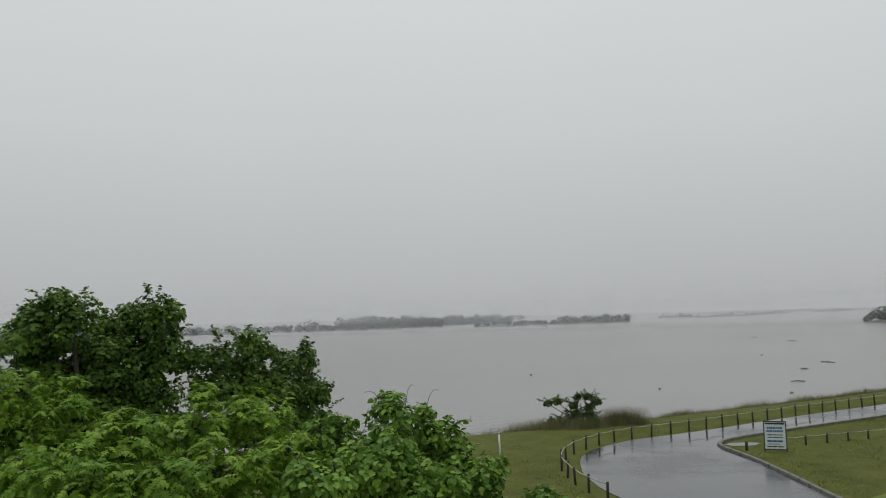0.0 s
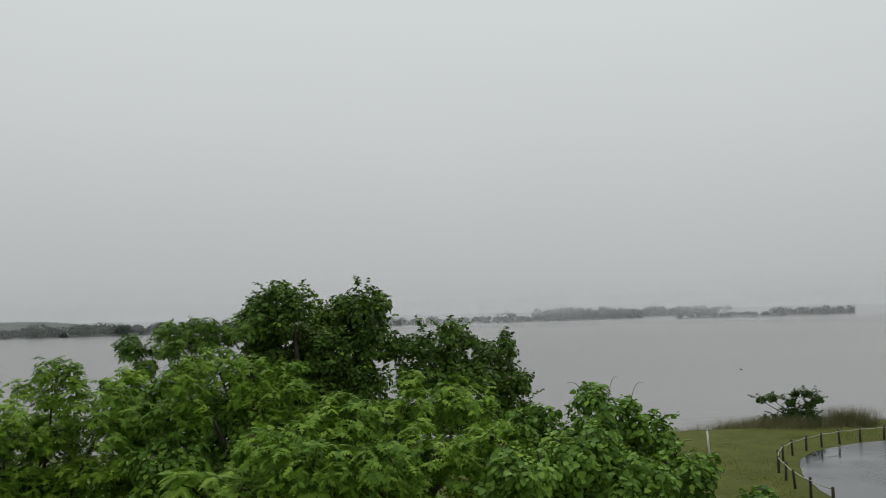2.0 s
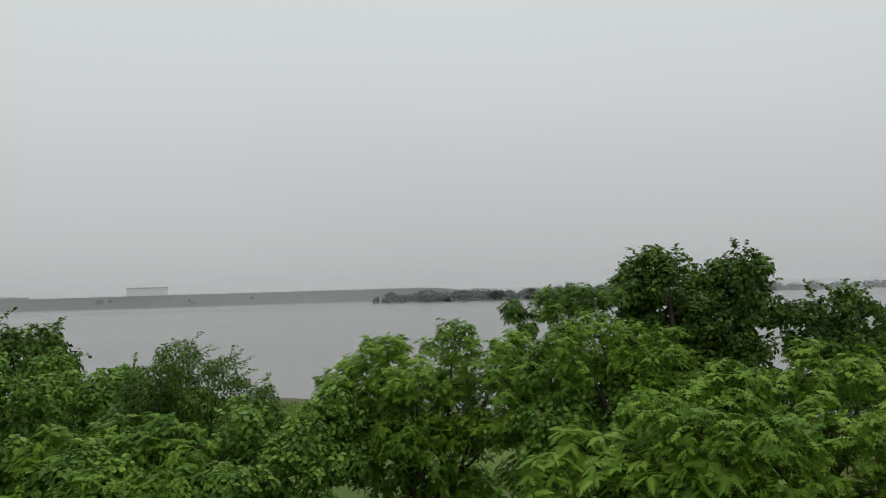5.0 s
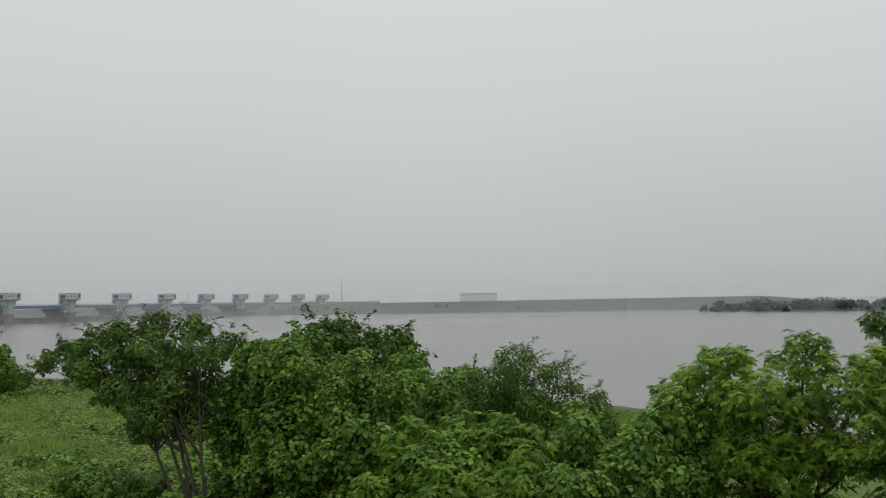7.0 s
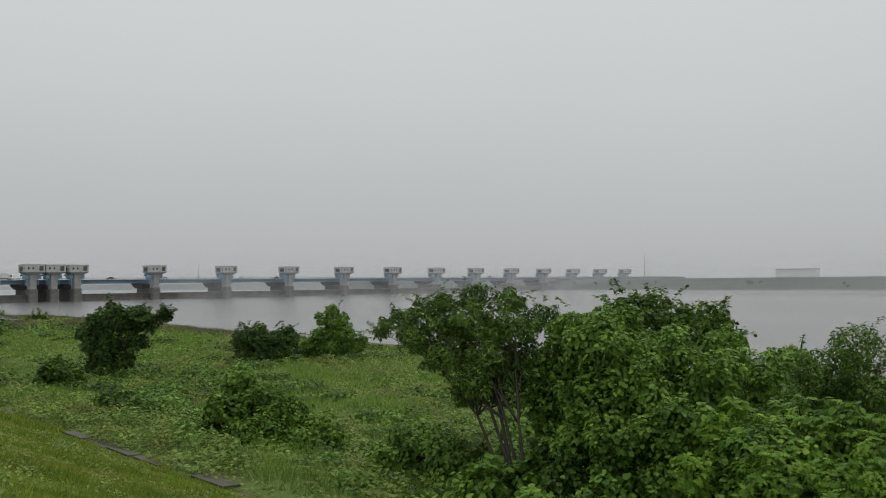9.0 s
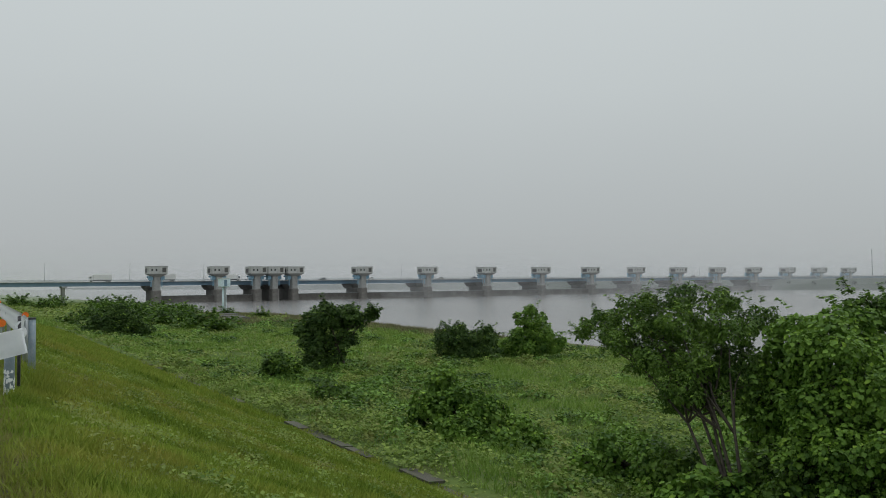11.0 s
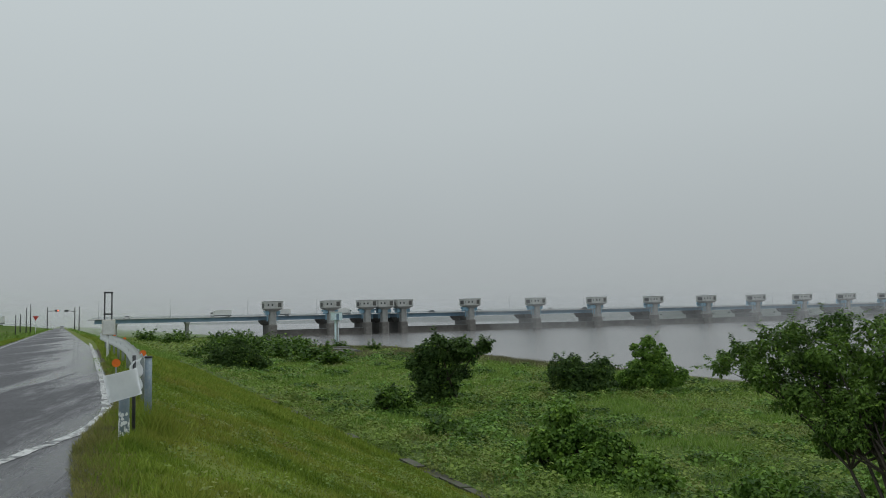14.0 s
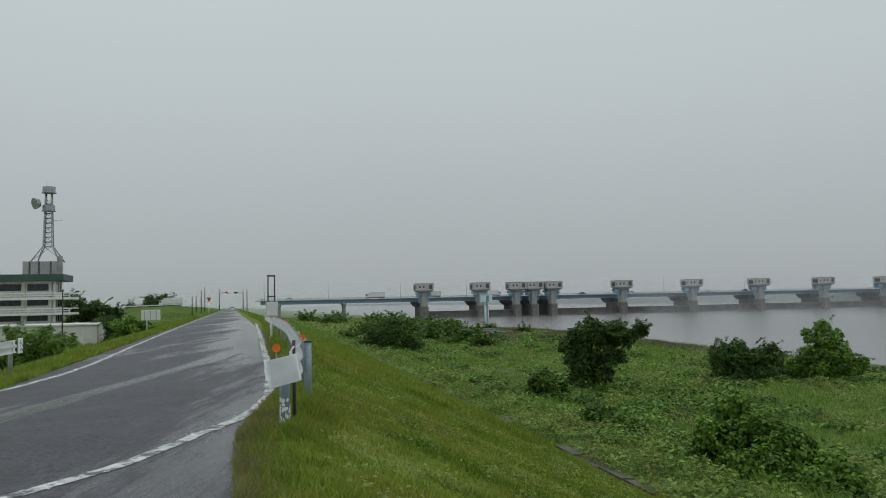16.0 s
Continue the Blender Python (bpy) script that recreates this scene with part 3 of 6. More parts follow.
def crown_points(lobes, main, leaf, cover, kind, bumps, sprigs, low, reach):
    """Places, normals and tip directions of a crown's leaves, and the twigs that carry them."""
    if kind == "pinnate":
        cs, ns, hs, twigs = whorls(lobes, leaf, cover, bumps, low)
    else:
        cs, ns, hs, twigs = leafy_skin(lobes, leaf, cover * (1.05 if kind == "dark" else 1.0), bumps, low, 0.75 if kind == "vine" else 0.4)
        if sprigs:
            for have, more in zip((cs, ns, hs), shoots_of(main, leaf, sprigs, reach, twigs)):
                have += more
    return np.concatenate(cs), np.concatenate(ns), np.concatenate(hs), twigs


def plant(name, lobes, base, label, category, leaf=0.15, cover=0.75, kind="vine", stems=1, trunk=0.12, clumps=15, sprigs=1, skirt=False, group="", fresh=0.38, reach=None, material=None, low=-0.6, knotty=True, template=None):
    """A tree or bush: tapered trunk, limbs to every lobe, twigs to the clumps, and a crown of single leaves. fresh:
    share of upward fronds in the lighter, lit green.
    """
    shape, usual = {"vine": (VINE_T, LEAF_VINE), "pinnate": (PINN_T, LEAF_LIGHT), "dark": (LONG_T, LEAF_DARK), "mixed": (VINE_T, LEAF_DARK)}[kind]
    template = template or shape
    bx, by, bz = base
    t = thing(name, pose(bx, by, bz), label, category, group)
    rel = [(x - bx, y - by, z - bz, r) for x, y, z, r in lobes]
    full = list(rel)
    if skirt:
        full += [(x * 1.05, y * 1.05, z - 1.15 * r, r * 1.05) for x, y, z, r in rel if z - 1.15 * r > 0.1]
    size = leaf * (1.25 if kind == "pinnate" else 1.0)
    knots = broken_up(full, 8, 0.36, 0.70) if knotty else full
    c, n, h, twigs = crown_points(knots, full, size, cover, kind, clumps if not knotty else 7, 0 if kind == "pinnate" else 1 if kind == "vine" else 4 + 4 * sprigs, low, reach or 3.6 * leaf)
    # upward leaves take the lighter green, as if lit from above
    if kind == "pinnate":
        young = np.repeat(rng.random(len(c) // 5 + 1) < fresh, 5)[:len(c)] & (n[:, 2] > 0.55)
    else:
        young = (n[:, 2] > 0.75) & (rng.random(len(c)) < (0.22 if kind == "vine" else 0.10))
    sizes = size * rng.uniform(0.5, 1.25, len(c))
    wild = 0.2 if kind == "pinnate" else 0.4
    part("crown", leaf_mesh("crown", c[~young], n[~young], sizes[~young], template, 0.1, h[~young], wild), material or usual, t)
    if young.any():
        part("young_lit_leaves", leaf_mesh("young_lit_leaves", c[young], n[young], sizes[young] * 0.92, template, 0.1, h[young], wild), LEAF_YOUNG_LIT, t, "yellow-green shoot leaves, lightened as if lit from above")
    bm = bmesh.new()
    forks = []
    for i, (x, y, z, r) in enumerate(rel):
        a = 2 * math.pi * (i % stems) / stems
        foot = Vector((trunk * 1.4 * math.cos(a) * (stems > 1), trunk * 1.4 * math.sin(a) * (stems > 1), -0.3))
        if i >= stems:
            foot = forks[i % stems]
        top = Vector((x, y, z))
        mid = foot.lerp(top, 0.5) + Vector((rng.normal() * 0.15, rng.normal() * 0.15, 0.08 * abs(z)))
        if i < stems:
            mid = foot.lerp(Vector((x * 0.35, y * 0.35, max(0.5, z * 0.5))), 1.0) + Vector((rng.normal() * 0.12, rng.normal() * 0.12, 0))
            forks.append(mid)
        w0 = trunk * (1.0 if i < stems else 0.5)
        tube(bm, [foot, foot.lerp(mid, 0.5) + Vector((rng.normal() * 0.06, rng.normal() * 0.06, 0)), mid, mid.lerp(top, 0.55) + Vector((rng.normal() * 0.08, rng.normal() * 0.08, 0.05)), top], [w0 * 1.15, w0 * 0.85, w0 * 0.62, w0 * 0.4, w0 * 0.18], 7)
    for a, b in twigs[::2] if len(twigs) < 500 else twigs[::5]:
        a, b = Vector(a), Vector(b)
        tube(bm, [a, a.lerp(b, 0.5) + Vector((0, 0, 0.05)), b], [trunk * 0.16, trunk * 0.1, trunk * 0.04], 4)
    part("trunk", bm, BARK, t)
    return t


# ---- ground ----
ROAD_S = [-60, 9, 13, 15.5, 18, 26, 38, 84, 640]
ROAD_E = [0.55, 0.55, 0.6, 0.95, 1.35, 1.65, 1.95, 3.15, 3.3]
SHORE_S = [-4000, -400, -90, -62, -40, 0, 10, 45, 75, 115, 140, 186, 212, 232, 300, 418, 520, 4000]
SHORE_W = [18, 20, 26, 31.5, 37, 54, 61, 66, 71, 73, 77, 81, 82, 70, 66, 76, 90, 90]
WATER_Z = -6.8
ISLES = [(-92, 510, 117, 45), (-240, 560, 190, 50), (-400, 520, 80, 26), (-545, 600, 110, 40), (-552, 404, 58, 16), (-920, 480, 90, 30), (-1778, 910, 420, 60), (-2500, 900, 500, 90), (-470, 146, 26, 12), (-480, 420, 62, 18), (-909, 532, 50, 14), (-1139, 540, 110, 16), (-1500, 560, 160, 16), (-613, 789, 60, 25), (-790, 800, 120, 30)]


def smooth(a, b, x):
    t = np.clip((x - a) / (b - a), 0, 1)
    return t * t * (3 - 2 * t)


def lumps(s, w, f, seed):
    return (np.sin(s * f + seed) * np.sin(w * f * 1.27 + seed * 2.1) + 0.6 * np.sin(s * f * 2.3 + w * f * 1.1 + seed * 3.3) + 0.4 * np.sin(w * f * 3.1 - s * f * 1.7 + seed)) / 2.0


def ground_z(s, w):
    """Height of the land over the levee frame."""
    s, w = np.broadcast_arrays(np.asarray(s, float), np.asarray(w, float))
    edge = np.interp(s, ROAD_S, ROAD_E)
    toe = np.clip(11.2 + 0.04 * s, 11.0, 15.0)
    shore = np.interp(s, SHORE_S, SHORE_W)
    slope = -4.2 * np.clip((w - edge - 0.5) / (toe - edge - 0.5), 0, 1)
    steep = -5.4 * np.clip((w - edge - 0.5) / (9.6 - edge - 0.5), 0, 1)
    to_park = smooth(-14, -22, s)
    park = s < -12
    plain = np.where(park, -1.2 * (1 - to_park) * smooth(toe + 1.2, toe + 4.5, w), -0.2 * smooth(toe + 1.2, toe + 4.5, w) - 0.95 * smooth(toe + 1.5, toe + 10, w))
    low = np.where(park, shore - 7.0, np.minimum(toe + 16, shore - 6))
    drop = np.where(park, 1.35, 1.3) * np.clip((w - low) / (shore - low), 0, 1)
    out = slope * (1 - to_park) + steep * to_park + plain - drop - 2.6 * smooth(shore, shore + 16, w)
    out = out + 0.12 * lumps(s, w, 0.55, 1.0) * smooth(toe + 2, toe + 7, w) * np.where(park, 0.15, 1.0) * (w < shore)
    far = -9.4 + 7.2 * smooth(600, 607, w) + 4.4 * smooth(611, 622, w) - 4.5 * smooth(632, 650, w)
    far = -9.4 + (far + 9.4) * smooth(-120, -10, s)
    out = np.where(w > 400, np.maximum(out, np.maximum(far, -9.4 + 5.5 * smooth(-300, -50, s) * smooth(1500, 1540, w))), out)
    for (a, b, ra, rb) in ISLES:
        q = ((s - a) / ra) ** 2 + ((w - b) / rb) ** 2
        out = np.maximum(out, np.where(q < 1.3, -6.0 - 1.1 * np.clip(q, 0, 1.3) ** 3, -20))
    land = -4.5 * smooth(-4.6, -15.0, w)
    ramp = 1 - smooth(18, 40, np.abs(s - 412))
    land = land * (1 - ramp) + 0.35 * ramp * smooth(-6, -12, w)
    verge = -0.04 * smooth(-3.95, -4.3, w)
    return np.where(w < 0, land + verge, out)


def ground_material(s, w):
    toe, shore, edge = np.clip(11.2 + 0.04 * s, 11.0, 15.0), np.interp(s, SHORE_S, SHORE_W), np.interp(s, ROAD_S, ROAD_E)
    k = np.where((w < toe) & ((s > -14) | (w < 2)), 0, np.where(s < -14, 2, 1))
    k = np.where((w < -5.5) & (s > 75), 1, k)
    k = np.where((w > shore - np.where(s < -14, 5.5 + 1.8 * lumps(s, w, 1.3, 2.0), 2.5)) & (w < 400), 3, k)
    k = np.where((w > shore + 1.0) & (w < 590), 4, k)
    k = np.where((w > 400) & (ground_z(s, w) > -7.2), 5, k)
    return np.where(w < -260, 1, k)


def axis(parts):
    out = []
    for a, b, d in parts:
        out += list(np.arange(a, b, d))
    return np.array(out + [parts[-1][1]])


gs = axis([(-4500, -1200, 150), (-1200, -720, 24), (-720, -100, 12), (-100, -80, 1.6), (-80, -24, 0.7), (-24, 130, 1.6), (130, 260, 4), (260, 700, 12), (700, 4500, 200)])
gw = axis([(-4500, -300, 300), (-300, -40, 10), (-40, -4, 1.5), (-4, 20, 0.6), (20, 56, 0.8), (56, 90, 1.4), (90, 200, 8), (200, 360, 20), (360, 660, 6), (660, 1500, 60), (1500, 4500, 250)])
GS, GW = np.meshgrid(gs, gw, indexing="ij")
GZ = ground_z(GS, GW)
idx = np.arange(GS.size).reshape(GS.shape)
faces = np.stack([idx[:-1, :-1], idx[:-1, 1:], idx[1:, 1:], idx[1:, :-1]], -1).reshape(-1, 4)
me = np_mesh("ground", np.stack([GS, -GW, GZ], -1).reshape(-1, 3), faces, smooth=True)
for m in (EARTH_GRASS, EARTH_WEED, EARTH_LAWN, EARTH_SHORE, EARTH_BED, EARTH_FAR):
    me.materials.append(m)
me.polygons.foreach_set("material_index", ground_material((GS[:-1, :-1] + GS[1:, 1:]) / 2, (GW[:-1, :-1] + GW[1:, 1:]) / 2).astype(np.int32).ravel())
ground = tagged(new("ground", me), "grassy levee, weedy flood plain and river banks", "ground", kind="structure")
ground.matrix_basis = LEV


def gz(s, w):
    return float(ground_z(s, w))


def gxy(x, y):
    return gz(*sw_of(x, y))


wx = axis([(-4500, -700, 400), (-700, 1500, 100), (1500, 4500, 500)])
wy = axis([(15, 1600, 100), (1600, 4500, 400)])
WX, WY = np.meshgrid(wx, wy, indexing="ij")
idx = np.arange(WX.size).reshape(WX.shape)
me = np_mesh("water", np.stack([WX, -WY, np.full(WX.shape, WATER_Z)], -1).reshape(-1, 3), np.stack([idx[:-1, :-1], idx[:-1, 1:], idx[1:, 1:], idx[1:, :-1]], -1).reshape(-1, 4))
me.materials.append(WATER)
water = tagged(new("water", me), "wide grey-brown swollen river under mist", "river", kind="structure")
water.matrix_basis = LEV

# river haze imitated by pale see-through rings, thickening with distance
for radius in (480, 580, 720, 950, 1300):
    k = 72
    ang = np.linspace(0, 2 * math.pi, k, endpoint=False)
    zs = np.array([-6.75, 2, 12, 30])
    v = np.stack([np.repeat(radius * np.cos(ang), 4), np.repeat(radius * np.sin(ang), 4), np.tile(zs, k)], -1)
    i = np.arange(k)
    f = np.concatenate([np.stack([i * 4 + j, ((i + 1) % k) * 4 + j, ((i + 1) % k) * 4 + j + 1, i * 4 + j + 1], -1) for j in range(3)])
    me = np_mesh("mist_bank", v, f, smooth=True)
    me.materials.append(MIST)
    ob = tagged(new("backdrop_mist", me), "pale see-through ring that stands in for river mist", "mist", kind="structure")
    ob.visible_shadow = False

# ---- road ----
rs = axis([(-60, 8, 4), (8, 40, 1), (40, 120, 5), (120, 640, 40)])
re_ = np.interp(rs, ROAD_S, ROAD_E)
bm = bmesh.new()
rows = []
for s, e in zip(rs, re_):
    wob = 0.07 * math.sin(s * 1.9) + 0.05 * math.sin(s * 4.3)
    rows.append([bm.verts.new((s, -w, 0.012 + 0.02 * (1 - ((w + 1.5) / 3) ** 2))) for w in np.linspace(-4.02, e + wob * (s > 5), 7)])
for a, b in zip(rows, rows[1:]):
    for k in range(6):
        bm.faces.new((a[k], a[k + 1], b[k + 1], b[k])).smooth = True
bmesh.ops.recalc_face_normals(bm, faces=bm.faces[:])
road = part("road", bm, ASPHALT)
road.matrix_basis = LEV
tagged(road, "wet dark asphalt levee road with puddles", "road", kind="structure")


def road_z(w):
    return 0.012 + 0.02 * (1 - ((w + 1.5) / 3) ** 2)


def ribbon(name, pts, width, z, material, label, cat):
    """A painted line along (s, w) points."""
    p = [Vector((s, -w, 0)) for s, w in pts]
    fine = []
    for i in range(len(p) - 1):
        a, b, c, d = p[max(i - 1, 0)], p[i], p[i + 1], p[min(i + 2, len(p) - 1)]
        n = max(2, int((c - b).length / 0.4)) if (c - b).length < 60 else 6
        for j in range(n):
            t = j / n
            fine.append(0.5 * ((2 * b) + (c - a) * t + (2 * a - 5 * b + 4 * c - d) * t * t + (3 * b - a - 3 * c + d) * t * t * t))
    fine.append(p[-1])
    left, right = [], []
    for i, q in enumerate(fine):
        d = (fine[min(i + 1, len(fine) - 1)] - fine[max(i - 1, 0)]).normalized()
        nrm = Vector((-d.y, d.x, 0))
        j = 0.12 * width * math.sin(i * 2.7) + 0.1 * width * math.sin(i * 7.1)
        left.append((q + nrm * (width / 2 + j)).xy)
        right.append((q - nrm * (width / 2 - 0.6 * j)).xy)
    bm = strip(bmesh.new(), left, right, z)
    for v in bm.verts:
        v.co.z = road_z(-v.co.y) + 0.005
    ob = part(name, bm, material)
    ob.matrix_basis = LEV
    return tagged(ob, label, cat, kind="structure")


ribbon("road_marking", [(640, -3.6), (400, -3.6), (200, -3.6), (120, -3.6), (79, -3.6), (60, -3.56), (40, -3.5), (26, -3.4), (20, -3.9)], 0.16, 0.037, WHITE_PAINT, "worn white painted edge line", "road marking")
ribbon("road_marking", [(640, 2.9), (500, 2.9), (300, 2.9), (150, 2.9), (100, 2.88), (84, 2.75), (60, 2.2), (46, 1.88), (38, 1.68), (32, 1.53), (26, 1.38), (18.2, 1.1), (15.8, 0.85), (14.2, 0.48), (12.7, -0.1), (11.3, -0.7), (10.4, -1.3), (9.7, -2.0), (9.2, -2.9)], 0.17, 0.037, WHITE_PAINT, "cracked white edge line that curves across the road", "road marking")

bm = bmesh.new()
chip = random.Random(4)
CS, CW = (9.7, 10.4, 11.3, 12.7, 14.2, 15.8, 18.2, 26.0), (-2.0, -1.3, -0.7, -0.1, 0.48, 0.85, 1.1, 1.38)
for k in range(150):
    s = chip.uniform(10.5, 25)
    w = float(np.interp(s, CS, CW)) + chip.choice((-1, 1, 1)) * (0.085 + abs(chip.gauss(0, 0.045)))
    r, z = chip.uniform(0.008, 0.026), road_z(w) + 0.004
    bm.faces.new([bm.verts.new((s + 1.6 * r * math.cos(a) * chip.uniform(0.6, 1.2), -w + r * math.sin(a) * chip.uniform(0.6, 1.2), z)) for a in (0.2, 1.5, 2.6, 3.9, 5.2)])
chips = part("paint_chips", bm, WHITE_PAINT)
chips.matrix_basis = LEV
tagged(chips, "loose chips of white road paint", "paint chips", kind="stuff")

# ragged dirt between asphalt and grass
bm = bmesh.new()
ds = np.arange(-6, 56, 0.09)
la, lb = [], []
for s in ds:
    e = float(np.interp(s, ROAD_S, ROAD_E))
    la.append(bm.verts.new((s, -(e - 0.05 - 0.06 * abs(math.sin(s * 1.3) * math.sin(s * 3.9 + 1)) - 0.035 * rng.random()), 0.031)))
    lb.append(bm.verts.new((s, -(e + 0.13 + 0.08 * math.sin(s * 3.1)), 0.012)))
for a, b, c, d in zip(la, la[1:], lb[1:], lb):
    bm.faces.new((a, b, c, d))
bmesh.ops.recalc_face_normals(bm, faces=bm.faces[:])
edge = part("verge_dirt", bm, DIRT)
edge.matrix_basis = LEV
tagged(edge, "crumbling dark dirt along the asphalt edge", "verge", kind="structure")

# concrete strip at the foot of the levee
bm = bmesh.new()
for s0 in [q for q in range(6, 62, 2) if q not in (22, 34, 42, 44, 52)]:
    toe0, toe1 = 11.25 + 0.04 * s0, 11.25 + 0.04 * (s0 + 1.94)
    sink, wide, turn = 0.06 * math.sin(s0 * 1.7), 0.46 + 0.1 * math.sin(s0 * 2.3), 0.07 * math.sin(s0 * 3.1)
    a = [bm.verts.new(p) for p in ((s0, -toe0, -4.12 + sink), (s0 + 1.9, -toe1 + turn, -4.13 + sink), (s0 + 1.9, -toe1 - wide + turn, -4.17 + sink), (s0, -toe0 - wide, -4.16 + sink))]
    b = [bm.verts.new((v.co.x, v.co.y, -4.5)) for v in a]
    bm.faces.new(a)
    for k in range(4):
        bm.faces.new((a[k], b[k], b[(k + 1) % 4], a[(k + 1) % 4]))
bmesh.ops.recalc_face_normals(bm, faces=bm.faces[:])
foot = part("path_strip", bm, MOSSY_SLAB)
foot.matrix_basis = LEV
tagged(foot, "narrow mossy concrete path at the levee foot", "path", kind="structure")


# ---- barrage and bridge ----
ALONG0, BX = 219.9, 418.6   # first river pier in w, bridge axis in s
BR = LEV @ Matrix.Translation((BX, -ALONG0, 0)) @ Matrix.Rotation(-0.0409, 4, "Z")   # local: x downstream, -y along the bridge


def barrage_pier(label):
    t = thing("barrage_pier", BR, label, "barrage pier", "barrage piers")
    part("stem", boxed(-2.4, 2.6, -1.6, 1.6, -1.2, 6.8, 0.25), CONCRETE, t)
    part("foot", boxed(-3.2, 3.4, -2.0, 2.0, -10, -0.2, 0.5), CONCRETE_BROWN, t, "brown-stained pier foot")
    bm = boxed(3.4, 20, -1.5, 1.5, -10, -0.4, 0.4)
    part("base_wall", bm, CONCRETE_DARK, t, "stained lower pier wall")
    bm = bmesh.new()
    lo = [bm.verts.new(p) for p in ((9, -2, -0.6), (21, -2, -0.6), (21, 2, -0.6), (9, 2, -0.6))]
    hi = [bm.verts.new(p) for p in ((8, -3.6, 1.4), (22, -3.6, 1.4), (22, 3.6, 1.4), (8, 3.6, 1.4))]
    tp = [bm.verts.new((v.co.x, v.co.y, 2.1)) for v in hi]
    for a, b in ((lo, hi), (hi, tp)):
        for k in range(4):
            bm.faces.new((a[k], a[(k + 1) % 4], b[(k + 1) % 4], b[k]))
    bm.faces.new(tp)
    bmesh.ops.recalc_face_normals(bm, faces=bm.faces[:])
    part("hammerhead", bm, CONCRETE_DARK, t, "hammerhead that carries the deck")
    bm = bmesh.new()
    lo = [bm.verts.new(p) for p in ((-2.6, -2, 6.6), (3, -2, 6.6), (3, 2, 6.6), (-2.6, 2, 6.6))]
    hi = [bm.verts.new(p) for p in ((-4.6, -4.6, 8.1), (5, -4.6, 8.1), (5, 4.6, 8.1), (-4.6, 4.6, 8.1))]
    for k in range(4):
        bm.faces.new((lo[k], lo[(k + 1) % 4], hi[(k + 1) % 4], hi[k]))
    bm.faces.new(lo[::-1])
    bm.faces.new(hi)
    part("corbel", bm, CONCRETE, t)
    house = part("house", boxed(-4.7, 5.1, -4.8, 4.8, 8.1, 11.9, 0.12), CONCRETE_PALE, t, "pale concrete gate house")
    part("roof_slab", boxed(-4.9, 5.3, -5.0, 5.0, 11.9, 12.1, 0.05), CONCRETE, house)
    for y in (3.0, 0.9):
        part("window", boxed(-4.76, -4.72, y - 0.4, y + 0.4, 9.6, 10.6), GLASS, house)
    part("shutter", boxed(-4.78, -4.72, -3.9, -2.0, 8.9, 11.3), CONCRETE_DARK, house)
    part("louvre", boxed(-1.4, 3.2, 4.82, 4.90, 8.7, 11.0), DARK_METAL, house)
    for x in (-3.6, ):
        part("window", boxed(x - 0.3, x + 0.3, 4.82, 4.86, 9.6, 10.5), GLASS, house)
    bm = boxed(5.4, 7.6, -2.2, 2.2, 4.6, 7.9, 0.1)
    box(bm, 5.5, 6.2, -3.6, 3.6, 6.2, 7.2, 0.05)
    for y in (-1, 1):
        box(bm, -1.6, 1.6, y * 2.9 - 1.0, y * 2.9 + 1.0, 5.0, 7.0, 0.08)
        box(bm, -1.2, -0.9, y * 2.7 - 0.15, y * 2.7 + 0.15, 1.5, 5.0)
        box(bm, 0.9, 1.2, y * 2.7 - 0.15, y * 2.7 + 0.15, 1.5, 5.0)
    part("hoist_frame", bm, STEEL_HOIST, t, "pale blue hoist steelwork")
    return t


first = barrage_pier("grey concrete barrage pier with a gate house on top")
places = [45.0 * k for k in range(1, 12)] + [-117.6, -85.5, -64.5, -54.5, -43.0]
for a in places:
    copy_thing(first, BR @ Matrix.Translation((0, -a, 0)))
# raised deck
deck = thing("road_bridge", BR, "long blue-grey girder bridge over the barrage", "bridge")
bm = boxed(9.2, 9.7, -640, 205, 2.1, 4.1, 0.03)
box(bm, 19.4, 19.9, -640, 205, 2.1, 4.1, 0.03)
box(bm, 9.2, 19.9, -640, 205, 3.2, 3.9, 0.03)
part("girder", bm, STEEL_BLUE, deck, "pale blue steel girder")
bm = boxed(8.4, 20.6, -640, 208, 4.1, 4.4, 0.05)
part("deck_slab", bm, CONCRETE, deck)
for x in (8.6, 20.4):
    bm = bmesh.new()
    for y in np.arange(-640, 208, 4.0):
        box(bm, x - 0.05, x + 0.05, y - 0.05, y + 0.05, 4.4, 5.3)
    for z in (4.75, 5.05, 5.3):
        box(bm, x - 0.04, x + 0.04, -640, 206, z - 0.035, z + 0.035)
    part("railing", bm, STEEL_GREY, deck)
for a in (-160.0, -195.0):
    bm = boxed(11, 12.6, -a - 0.7, -a + 0.7, -8, 2.1, 0.15)
    box(bm, 17, 18.6, -a - 0.7, -a + 0.7, -8, 2.1, 0.15)
    box(bm, 8.6, 20.4, -a - 1.2, -a + 1.2, 1.2, 2.2, 0.15)
    part("trestle", bm, CONCRETE, deck)
lamp = thing("street_lamp", BR, "tall thin grey street lamp on the bridge", "street lamp", "bridge lamps")
part("pole", tube(bmesh.new(), [(20.8, 0, 4.3), (20.8, 0, 9), (20.8, 0, 13.6)], [0.16, 0.12, 0.08], 6), STEEL_GREY, lamp)
bm = tube(bmesh.new(), [(20.8, 0, 13.6), (19.9, 0, 14.0), (18.8, 0, 14.05)], [0.08, 0.07, 0.1], 6)
part("arm", bm, STEEL_GREY, lamp)
